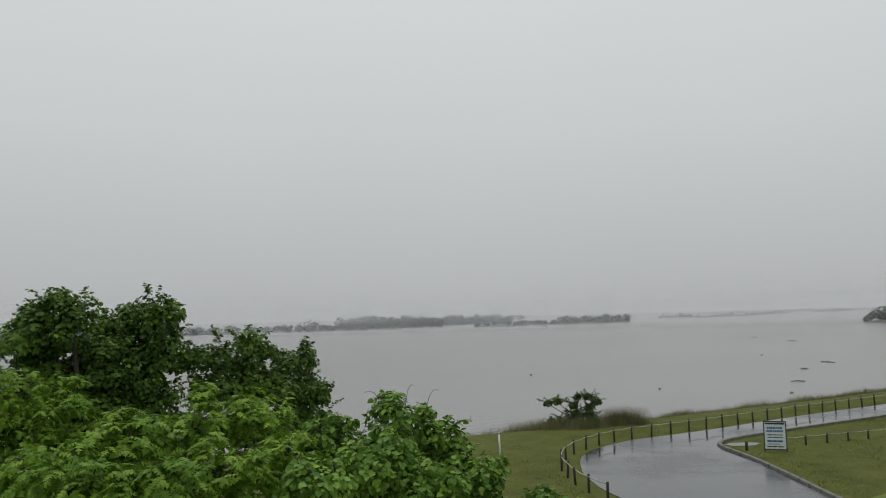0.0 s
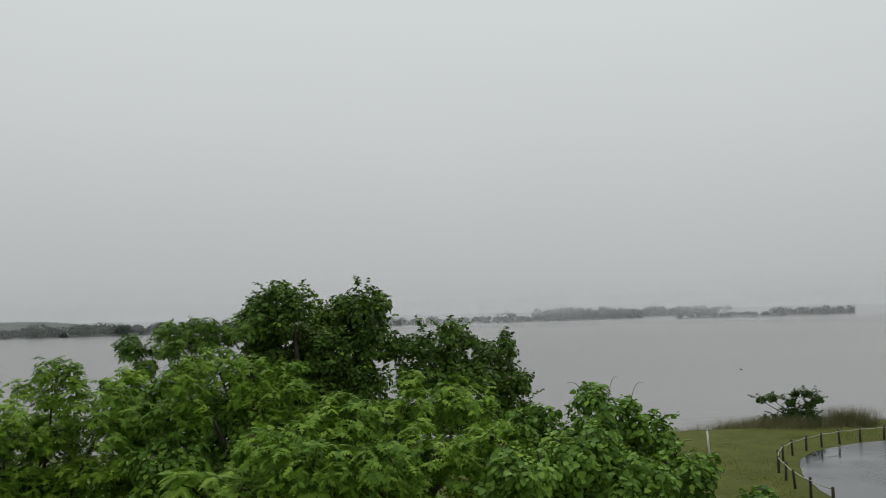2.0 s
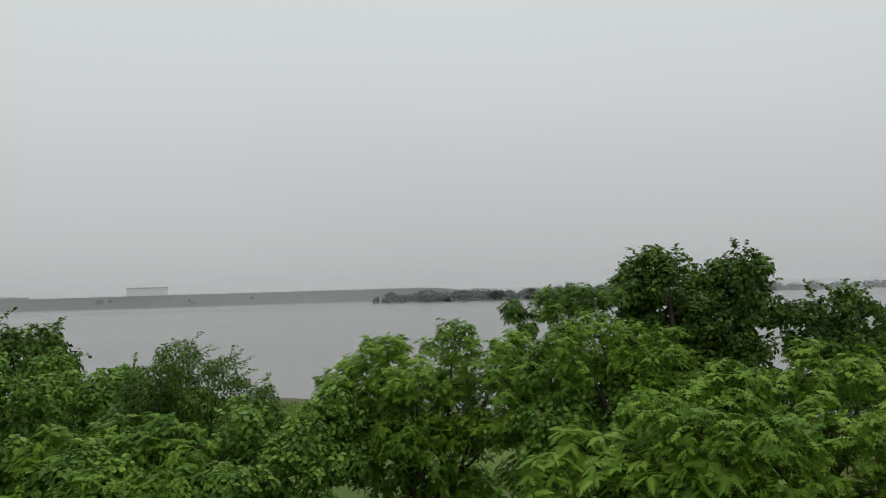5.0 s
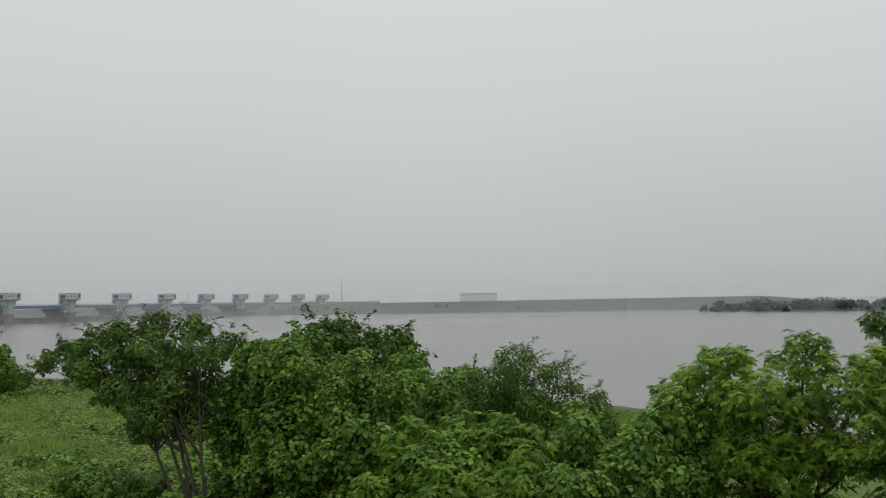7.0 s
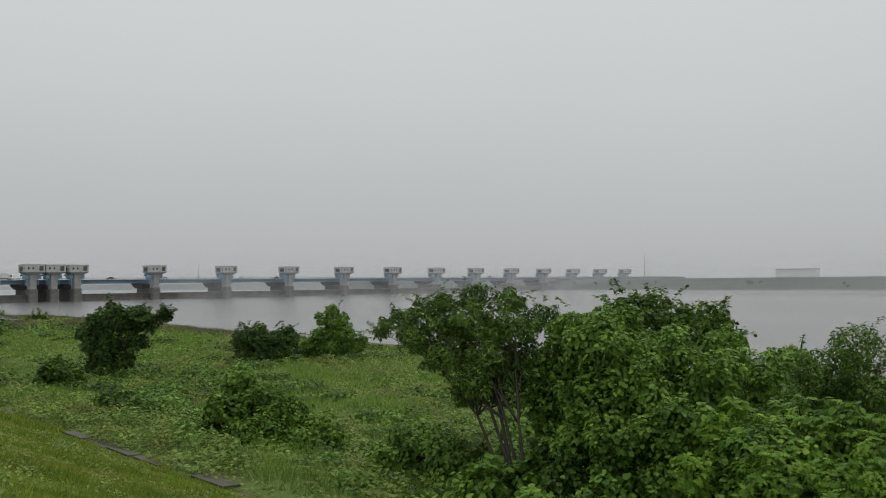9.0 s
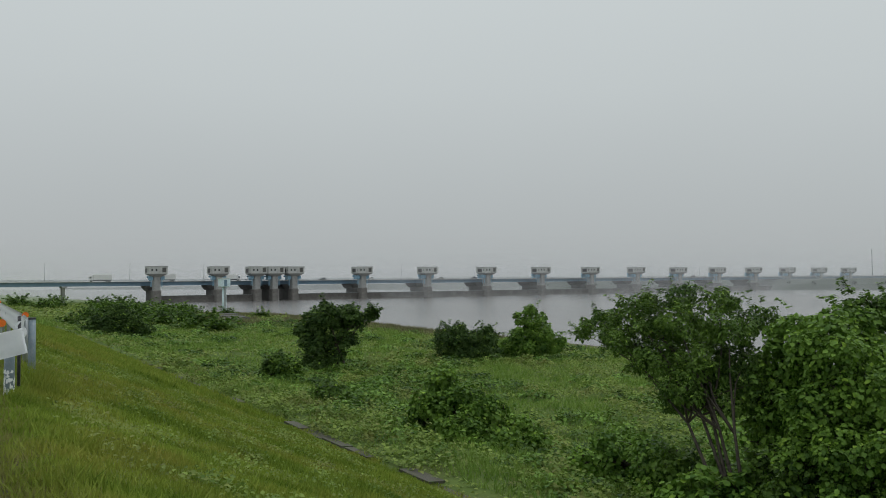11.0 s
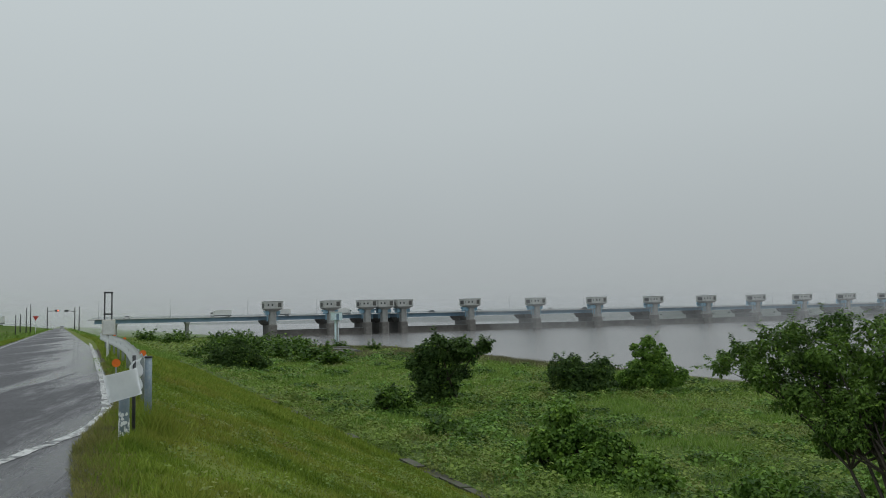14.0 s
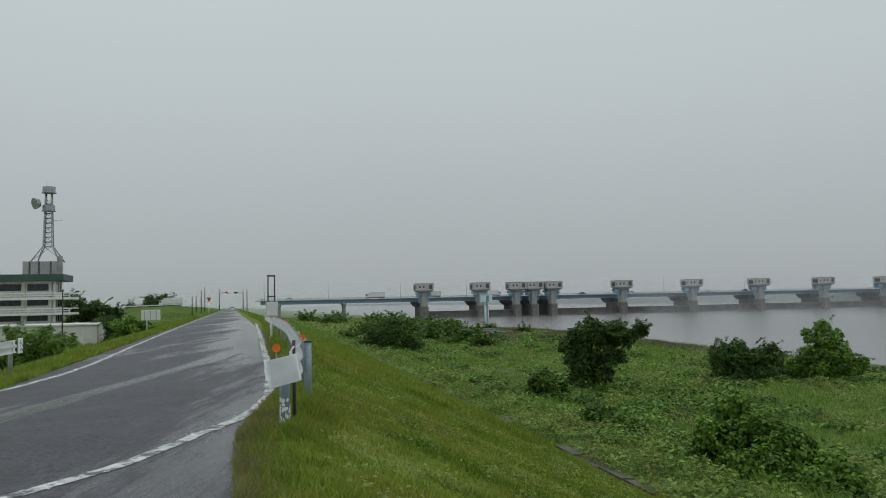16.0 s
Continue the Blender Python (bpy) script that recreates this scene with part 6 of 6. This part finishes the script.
plate_m = Matrix.Translation((13.50, -1.08, 0.71)) @ Matrix.Rotation(radians(14), 4, "Z") @ Matrix.Rotation(radians(-11), 4, "X")
bm = bmesh.new()
grid = []
for i in range(11):
    u = i / 10 - 0.5
    bend = 0.05 * max(0.0, abs(u) - 0.30) * 4
    grid.append([bm.verts.new((bend + 0.008 * math.sin(9 * v + 4 * u), -0.44 * u, 0.36 * v - 0.05 * max(0.0, -u - 0.3) * (v < -0.3))) for v in (-0.5, -0.47, -0.25, 0, 0.25, 0.47, 0.5)])
for a, b in zip(grid, grid[1:]):
    for k in range(6):
        bm.faces.new((a[k], a[k + 1], b[k + 1], b[k])).smooth = True
bmesh.ops.solidify(bm, geom=bm.faces[:], thickness=0.02)
bm.transform(plate_m)
part("end_plate", bm, WHITE_PLATE, rail, "dented white end plate")
end_post = part("end_post", tube(bmesh.new(), [(13.70, -1.10, -0.25), (13.70, -1.10, 0.4), (13.70, -1.10, 0.78)], [0.068, 0.068, 0.068], 16), STEEL_POST, rail, "blue-grey steel post with flaking white paint")
bm = bmesh.new()
flk = random.Random(8)
for k in range(46):   # curled scraps of old paint on the lower half
    a, z = flk.uniform(1.6, 4.7), 0.0 + 0.34 * flk.random() ** 1.6
    da, dz = flk.uniform(0.12, 0.4), flk.uniform(0.012, 0.05)
    ring = [bm.verts.new((13.70 + 0.0705 * math.cos(a + u * da), -1.10 + 0.0705 * math.sin(a + u * da), z + v * dz)) for u, v in ((-1, -0.6), (0.1, -1), (1, -0.3), (0.7, 0.8), (-0.3, 1))]
    bm.faces.new(ring)
part("paint_flakes", bm, WHITE_RAIL, end_post, "scraps of white paint")
part("back_stay", tube(bmesh.new(), [(13.95, -1.24, -0.2), (13.95, -1.24, 1.08)], [0.024, 0.024], 6), DARK_METAL, rail)
splice = part("splice_post", tube(bmesh.new(), [(15.6, -1.58, -0.25), (15.6, -1.58, 0.4), (15.6, -1.58, 0.97)], [0.058, 0.058, 0.058], 12), STEEL_POST, rail, "blue-grey steel post")
part("splice_cap", tube(bmesh.new(), [(15.6, -1.58, 0.97), (15.6, -1.58, 1.0)], [0.064, 0.058], 12), DARK_METAL, splice)
rail2 = thing("guard_rail", LEV, "white guard rail end on the landward verge", "guard rail")
part("beam", w_beam([(4.0, -4.75), (10.0, -4.8), (18.0, -4.85), (25.6, -4.9)], 0.5, 0.33), WHITE_RAIL, rail2)
part("end_plate", boxed(25.55, 25.95, 4.86, 4.90, 0.46, 0.86, 0.015), WHITE_RAIL, rail2, "scuffed white end plate")
for s in (9.0, 13.0, 17.0, 21.0, 25.2):
    part("post", tube(bmesh.new(), [(s, 4.98, gz(s, -4.98) - 0.2), (s, 4.98, 0.4), (s, 4.98, 0.82)], [0.057, 0.057, 0.057], 10), STEEL_GREY, rail2)
bm = bmesh.new()
for _ in range(16):
    y0, z0 = 0.0, rng.uniform(0.5, 0.8)
    x0 = rng.uniform(25.58, 25.88)
    box(bm, x0, x0 + rng.uniform(0.02, 0.07), 4.855, 4.859, z0, z0 + rng.uniform(0.01, 0.04))
    box(bm, 25.951, 25.955, 4.862, 4.89, z0, z0 + 0.03)
part("scuff", bm, DARK_METAL, rail2)

cab = thing("control_box", LEV @ Matrix.Translation((41.2, -2.25, 0)), "grey control box under a tall dark pipe frame", "control box")
part("box_body", boxed(-0.15, 0.15, -0.30, 0.26, 1.05, 1.75, 0.02), CREAM, cab)
part("box_door", boxed(-0.17, -0.15, -0.26, 0.22, 1.1, 1.7, 0.01), WHITE_PLAIN, cab)
part("stand", tube(bmesh.new(), [(0, 0, -0.3), (0, 0, 0.6), (0, 0, 1.06)], [0.06, 0.06, 0.06], 10), WHITE_RAIL, cab)
bm = bmesh.new()
for y in (-0.15, 0.15):
    box(bm, -0.03, 0.03, y - 0.03, y + 0.03, 1.1, 3.0, 0.008)
for z in (2.0, 2.98):
    box(bm, -0.03, 0.03, -0.2, 0.2, z - 0.035, z + 0.035, 0.008)
part("pipe_frame", bm, DARK_METAL, cab)

sb = thing("road_sign", LEV @ Matrix.Translation((62.8, 5.15, gz(62.8, -5.15))), "blank back of a grey rectangular road sign", "sign")
part("panel", boxed(-0.03, 0.03, -0.66, 0.62, 0.72 - gz(62.8, -5.15), 1.46 - gz(62.8, -5.15), 0.02), WHITE_PLAIN, sb)
for y in (-0.4, 0.0, 0.4):
    part("panel_rib", boxed(-0.05, -0.03, y - 0.02, y + 0.02, 0.75 - gz(62.8, -5.15), 1.43 - gz(62.8, -5.15)), STEEL_GREY, sb)
part("post", tube(bmesh.new(), [(0.06, 0.25, -0.3), (0.06, 0.25, 0.9), (0.06, 0.25, 1.4 - gz(62.8, -5.15))], [0.045, 0.045, 0.045], 8), WHITE_RAIL, sb)
gw_ = thing("yield_sign", LEV @ Matrix.Translation((186.0, 4.4, gz(186, -4.4))), "red triangular sign on a slim post", "sign")
bm = bmesh.new()
tri = [(-0.03, -0.56, 3.75), (-0.03, 0.56, 3.75), (-0.03, 0.0, 2.8)]
f0, f1 = [bm.verts.new(p) for p in tri], [bm.verts.new((p[0] + 0.04, p[1], p[2])) for p in tri]
bm.faces.new(f0)
bm.faces.new(f1[::-1])
for k in range(3):
    bm.faces.new((f0[k], f0[(k + 1) % 3], f1[(k + 1) % 3], f1[k]))
bmesh.ops.recalc_face_normals(bm, faces=bm.faces[:])
part("plate", bm, RED, gw_)
part("post", tube(bmesh.new(), [(0.06, 0, -0.3), (0.06, 0, 1.2), (0.06, 0, 3.7)], [0.06, 0.06, 0.06], 8), WHITE_RAIL, gw_)

# poles, lights and traffic at the far junction
for s, w, h, arm, red in ((383, -17.0, 9.0, 0, 0), (389, -15.5, 7.5, 0, 0), (383, -13.0, 11.5, 0, 0), (386, -11.5, 12.0, 0, 0), (383, -5.0, 9.8, 3.6, 1), (383, 5.7, 9.6, -3.4, 0), (390, 7.6, 10.0, 0, 0)):
    t = thing("signal_pole" if arm else "utility_pole", LEV @ Matrix.Translation((s, -w, gz(s, w) if w < 0 else 0.0)), "dark signal pole with an arm over the junction" if arm else "dark slim pole beside the junction", "pole", "junction poles")
    part("pole", tube(bmesh.new(), [(0, 0, -3), (0, 0, h / 2), (0, 0, h)], [0.24, 0.2, 0.15], 7), DARK_METAL, t)
    if arm:
        part("arm", tube(bmesh.new(), [(0, 0, h - 1.8), (0, -arm, h - 1.5)], [0.12, 0.1], 6), DARK_METAL, t)
        head = part("signal_head", boxed(-0.25, 0.2, -arm - 0.9, -arm + 0.7, h - 1.9, h - 1.1, 0.05), DARK_METAL, t)
        if red:
            bm = bmesh.new()
            bmesh.ops.create_cone(bm, cap_ends=True, segments=14, radius1=0.28, radius2=0.25, depth=0.12, matrix=pose(-0.28, -arm - 0.5, h - 1.5, 0, 90))
            part("red_lens", bm, SIGNAL_RED, head, "lit red lens")
bm = bmesh.new()
bank = []
for y, z in ((3.0, 0.25), (12, 1.6), (26, 2.6), (60, 1.8), (120, 0.6), (260, -0.6)):
    bank.append([bm.verts.new(p) for p in ((388 - z * 1.5, y, gz(388, -y) - 1.5), (399.5, y, z), (412, y, z), (424, y, -6.0))])
for a, b in zip(bank, bank[1:]):
    for k in range(3):
        bm.faces.new((a[k], b[k], b[k + 1], a[k + 1]))
bmesh.ops.recalc_face_normals(bm, faces=bm.faces[:])
ramp = part("approach_bank", bm, EARTH_WEED)
ramp.matrix_basis = LEV
tagged(ramp, "weedy bank that carries the approach road", "embankment", kind="structure")
ap = thing("approach_rail", LEV, "pale guard rail along the approach road", "guard rail")
bm = bmesh.new()
AZ = ((3.0, 0.25), (12, 1.6), (26, 2.6), (60, 1.8), (120, 0.6))
for (y0, z0), (y1, z1) in zip(AZ, AZ[1:]):
    q = [bm.verts.new((x, y, z + dz)) for x in (399.8, 399.95) for y, z in ((y0, z0), (y1, z1)) for dz in (0.45, 0.85)]
    for f in ((0, 2, 3, 1), (4, 5, 7, 6), (1, 3, 7, 5), (0, 4, 6, 2)):
        bm.faces.new([q[k] for k in f])
part("beam", bm, WHITE_RAIL, ap)
for k in range(14):
    y = 8 + 8 * k
    z = float(np.interp(y, [q[0] for q in AZ], [q[1] for q in AZ]))
    part("post", boxed(400.0, 400.15, y, y + 0.15, z - 0.5, z + 0.8), STEEL_GREY, ap)
truck(LEV @ Matrix.Translation((406, 27, 2.62)) @ Matrix.Rotation(radians(90), 4, "Z"), "long white truck waiting at the junction")
car(LEV @ Matrix.Translation((372, -0.8, 0.03)), WHITE_PLAIN, "white car coming along the levee road")

# water gauge tower
gt = thing("gauge_tower", LEV @ Matrix.Translation((220.6, -71.8, -6.5)), "pale blue water gauge hut on a single column", "gauge tower")
part("column", tube(bmesh.new(), [(0, 0, -2), (0, 0, 3), (0, 0, 7.8)], [0.62, 0.6, 0.6], 16), STEEL_PALE, gt)
part("hut", boxed(-1.2, 1.2, -1.4, 1.4, 7.8, 10.1, 0.08), STEEL_PALE, gt)
part("hut_roof", boxed(-1.35, 1.35, -1.55, 1.55, 10.1, 10.3, 0.04), WHITE_PLAIN, gt)
part("hut_door", boxed(-1.24, -1.2, -0.4, 0.4, 7.95, 9.7), STEEL_BLUE, gt)
part("ladder", boxed(-0.75, -0.65, -0.25, 0.25, -1.0, 7.8), STEEL_GREY, gt)
for s, w, a, b in ((176, 60, 7, 2.4), (188, 62, 9, 2.0), (200, 66, 6, 2.2), (168, 56, 5, 1.6)):
    sl = thing("concrete_slab", LEV @ Matrix.Translation((s, -w, gz(s, w))) @ Matrix.Rotation(rng.uniform(-0.3, 0.3), 4, "Z"), "broken wet concrete slab near the shore", "concrete slab", "shore slabs")
    bm = boxed(-a / 2, a / 2, -b, b, -0.4, 0.45, 0.08)
    box(bm, -a / 2 + 0.4, a / 2 - 0.9, -b + 0.3, b - 0.2, 0.45, 0.62, 0.05)
    part("slab", bm, CONCRETE_DARK, sl)
for s, w, r in ((150, 22, 0.9), (196, 55, 1.4), (180, 30, 1.8), (206, 68, 1.3), (186, 70, 1.1)):
    x1, y1 = at(s, w).xy
    z1 = gz(s, w)
    grove("mixed", "far_shrub", "dark shrub on the distant flood plain", "shrub", [(x1, y1, z1 + r * 0.6, r), (x1 + r, y1 - 0.5 * r, z1 + r * 0.35, r * 0.7), (x1 - 0.9 * r, y1 + 0.3 * r, z1 + r * 0.3, r * 0.75)], (x1, y1), leaf=0.42, cover=0.9, knotty=False)

plain = random.Random(31)
for k in range(34):
    s = 120 + 270 * plain.random()
    w = plain.uniform(20 + 0.03 * s + (14 if s < 240 else 0), 78 if s > 240 else 46)
    r = plain.uniform(0.8, 1.7) * (0.7 + s / 400)
    x1, y1 = at(s, w).xy
    z1 = gz(s, w)
    grove("mixed", "far_shrub", "dark shrub on the distant flood plain", "shrub", [(x1, y1, z1 + r * 0.35, r), (x1 + r * plain.uniform(0.6, 1.4), y1 - r * plain.uniform(0.3, 1.2), z1 + r * 0.15, r * 0.8), (x1 - 1.2 * r, y1 + 0.5 * r, z1 + r * 0.1, r * 0.75)], (x1, y1), leaf=0.45 + s / 700, cover=0.7, trunk=0.05, knotty=False)

# ---- landward side ----
bld = thing("office_building", LEV @ Matrix.Translation((170.5, 29.6, 0)), "cream office block with balconies and a green roof edge", "building")
part("wall", boxed(1.4, 8.5, 3.4, 48, -4.6, 7.4), CREAM, bld)
part("roof_edge", boxed(-0.6, 9.2, 1.5, 49, 7.35, 8.65, 0.05), GREEN_FASCIA, bld, "dark green roof edge")
for z in (4.1, 1.1, -1.9):
    bal = part("balcony", boxed(-0.4, 9.0, 0.3, 48, z - 0.40, z + 0.05, 0.03), WHITE_PLAIN, bld)
    bm = boxed(-0.4, -0.22, 0.3, 48, z + 0.75, z + 0.98, 0.02)
    box(bm, -0.4, 9.0, 0.3, 0.48, z + 0.75, z + 0.98, 0.02)
    box(bm, -0.38, -0.26, 0.34, 48, z + 0.3, z + 0.48, 0.02)
    for k in range(20):
        box(bm, -0.38, -0.26, 0.35 + 2.4 * k, 0.55 + 2.4 * k, z + 0.05, z + 0.8)
    part("parapet", bm, WHITE_PLAIN, bal)
    part("end_wall", boxed(0.2, 1.4, 3.1, 3.4, z + 0.05, z + 3.0), CREAM, bal)
for z in (5.2, 2.3, -0.7):
    for k in range(9):
        y0 = 4.6 + 4.8 * k
        win = part("window", boxed(1.33, 1.41, y0, y0 + 3.7, z + 0.3, z + 1.6), DARK_METAL, bld)
        for j in range(3):
            part("pane", boxed(1.30, 1.325, y0 + 0.08 + 1.21 * j, y0 + 1.19 + 1.21 * j, z + 0.38, z + 1.52), GLASS, win)
        part("pillar", boxed(1.1, 1.42, y0 - 0.75, y0 - 0.25, z - 1.0, z + 2.1), CREAM, bld)
    for k in range(3):
        win = part("window", boxed(2.0 + 2.2 * k, 3.4 + 2.2 * k, 3.33, 3.41, z, z + 1.6), DARK_METAL, bld)
        part("pane", boxed(2.1 + 2.2 * k, 3.3 + 2.2 * k, 3.30, 3.325, z + 0.08, z + 1.52), GLASS, win)
part("penthouse", boxed(2.2, 8, 3.2, 9.4, 8.65, 11.3, 0.05), CONCRETE, bld)
for y in (4.2, 6.3, 8.0):
    part("penthouse_rib", boxed(2.13, 2.2, y, y + 0.3, 8.65, 11.3), CONCRETE_DARK, bld)
part("chimney", boxed(2.4, 3.3, 2.4, 3.3, 8.65, 12.4, 0.05), CONCRETE, bld)
bm = boxed(4, 5, 14, 16, 8.65, 9.3, 0.05)
part("roof_unit", bm, CONCRETE_DARK, bld)
tw = thing("radio_tower", LEV @ Matrix.Translation((174.5, 34.8, 11.3)), "steel lattice radio tower with drums and a dish", "radio tower")
bm = bmesh.new()
lev = [(0.0, 3.6), (3.0, 1.15), (8.0, 0.95), (11.6, 0.8), (14.5, 0.75)]
for i in range(4):
    a = math.pi / 4 + i * math.pi / 2
    tube(bm, [(r * 0.74 * math.cos(a) * 1.35, r * 0.74 * math.sin(a) * 1.35, z) for z, r in lev], [0.12] * 5, 6)
part("legs", bm, STEEL_GREY, tw)
bm = bmesh.new()
zz = np.arange(3.0, 11.6, 0.95)
for i in range(4):
    a, b = math.pi / 4 + i * math.pi / 2, math.pi / 4 + (i + 1) * math.pi / 2
    for k, z in enumerate(zz):
        r0 = float(np.interp(z, [q[0] for q in lev], [q[1] for q in lev])) * 1.0
        p, q = Vector((r0 * math.cos(a), r0 * math.sin(a), z)), Vector((r0 * math.cos(b), r0 * math.sin(b), z))
        tube(bm, [p, q], [0.07, 0.07], 4)
        tube(bm, [p, q + Vector((0, 0, 0.95))], [0.045, 0.045], 4)
    p = Vector((3.6 * math.cos(a), 3.6 * math.sin(a), 0))
    q = Vector((1.15 * math.cos(b), 1.15 * math.sin(b), 3.0))
    tube(bm, [p, q], [0.07, 0.07], 4)
part("bracing", bm, STEEL_GREY, tw)
for z, r, h in ((10.7, 1.15, 1.1), (14.4, 1.2, 1.2)):
    bm = bmesh.new()
    bmesh.ops.create_cone(bm, cap_ends=True, segments=20, radius1=r, radius2=r, depth=h, matrix=pose(0, 0, z))
    bmesh.ops.create_cone(bm, cap_ends=True, segments=20, radius1=r * 1.15, radius2=r * 1.15, depth=0.12, matrix=pose(0, 0, z - h / 2))
    part("drum", bm, STEEL_GREY, tw)
bm = bmesh.new()
bmesh.ops.create_cone(bm, cap_ends=True, segments=20, radius1=1.15, radius2=0.85, depth=0.9, matrix=pose(-0.6, 2.1, 11.6, 75, 0, 40))
part("dish", bm, STEEL_GREY, tw, "grey drum-shaped dish antenna")
part("whip", tube(bmesh.new(), [(0, 0.4, 14.9), (0, 0.4, 16.3)], [0.03, 0.02], 5), STEEL_GREY, tw)
bm = tube(bmesh.new(), [(0, -0.8, 8.2), (0, -2.4, 8.2), (0, -2.5, 8.6)], [0.05, 0.05, 0.05], 5)
part("side_arm", bm, STEEL_GREY, tw)
annex = thing("annex", LEV @ Matrix.Translation((151.3, 22.1, -4.5)), "low cream annex with a flat roof", "building")
part("wall", boxed(0, 12, 0, 26, 0, 3.4, 0.04), CREAM, annex)
part("roof", boxed(-0.3, 12.3, -0.3, 26.3, 3.4, 3.7, 0.04), WHITE_PLAIN, annex)
part("vent", boxed(-0.06, 0.0, 4.2, 5.4, 0.5, 1.2), DARK_METAL, annex)
shed = thing("blue_shed", LEV @ Matrix.Translation((120, 32, -4.5)), "pale blue-grey shed beside the office", "building")
part("wall", boxed(0, 6, 0, 9, 0, 3.6, 0.04), STEEL_PALE, shed)
part("roof", boxed(-0.3, 6.3, -0.3, 9.3, 3.6, 3.8, 0.04), CONCRETE, shed)
up = thing("utility_pole", LEV @ Matrix.Translation((101.3, 18.2, -4.5)), "slim dark utility pole beside the office", "pole")
part("pole", tube(bmesh.new(), [(0, 0, -0.5), (0, 0, 4), (0, 0, 8.4)], [0.09, 0.08, 0.07], 8), WOOD_POST, up)
part("pole_lamp", boxed(-0.1, 0.15, -0.1, 0.1, 8.2, 8.45, 0.04), DARK_METAL, up)
YARD = (("pinnate", "feathery_tree", 63.5, -13.0, 4.9, 1.4, 0.22, "feathery green tree behind the verge"), ("pinnate", "feathery_tree", 65.8, -12.2, 4.5, 1.2, 0.22, "feathery green tree behind the verge"),
        ("pinnate", "feathery_tree", 63.0, -14.2, 4.2, 1.2, 0.22, "feathery green tree behind the verge"),
        ("mixed", "yard_tree", 188.5, -30.8, 9.6, 3.6, 0.5, "dark round tree beside the office"), ("mixed", "yard_tree", 192, -26.8, 8.0, 3.0, 0.5, "dark round tree beside the office"),
        ("mixed", "yard_tree", 151.8, -18.9, 4.9, 2.0, 0.26, "dark bush below the levee"), ("mixed", "yard_tree", 156, -15.8, 4.3, 1.8, 0.26, "dark bush below the levee"), ("mixed", "yard_tree", 162, -22.5, 4.6, 2.0, 0.26, "dark bush below the levee"),
        ("vine", "yellowish_shrub", 107.3, -12.4, 4.3, 1.2, 0.28, "yellowish clipped shrub below the levee"), ("vine", "yellowish_shrub", 108.5, -10.9, 3.8, 1.1, 0.28, "yellowish clipped shrub below the levee"),
        ("mixed", "far_tree", 450, -48.8, 9.5, 4.0, 0.9, "distant rounded tree behind the junction"), ("mixed", "far_tree", 451, -39, 13.0, 4.6, 0.9, "distant rounded tree behind the junction"), ("mixed", "far_tree", 452, -31.5, 13.4, 4.6, 0.9, "distant rounded tree behind the junction"), ("mixed", "far_tree", 455, -66, 8.5, 4.0, 0.9, "distant rounded tree behind the junction"))
for kind, name, s, w, h, r, leafs, lab in YARD:
    x1, y1 = at(s, w).xy
    z1 = gz(s, w)
    lobes = [(x1 + r * 0.75 * math.cos(k * 2.1), y1 + r * 0.75 * math.sin(k * 2.1), z1 + h - r * (0.8 + 0.42 * k), r * (0.8 if k else 0.95)) for k in range(5) if h - r * (0.8 + 0.42 * k) > 0.2]
    grove(kind, name, lab, "tree" if "tree" in name else "shrub", lobes, (x1, y1), leaf=leafs, trunk=0.12, fresh=0.08, material=LEAF_DEEP if kind == "mixed" else LEAF_MID if kind == "pinnate" else None)

tend = thing("vine_tendrils", pose(-0.6, 13.4, 0.2), "thin bare vine tendrils reaching over the mound", "vine tendril")
for x, y, dx, h in ((-0.4, 0.0, -0.22, 0.14), (-0.1, 0.1, 0.12, 0.22), (0.25, 0.2, 0.16, 0.12)):
    part("tendril", tube(bmesh.new(), [(x + dx * (u ** 1.5) * 1.6, y + 0.05 * math.sin(7 * u), -0.5 + (h + 0.45) * math.sin(u * 1.9)) for u in np.linspace(0, 1, 10)], list(np.linspace(0.006, 0.003, 10)), 5), BARK, tend)
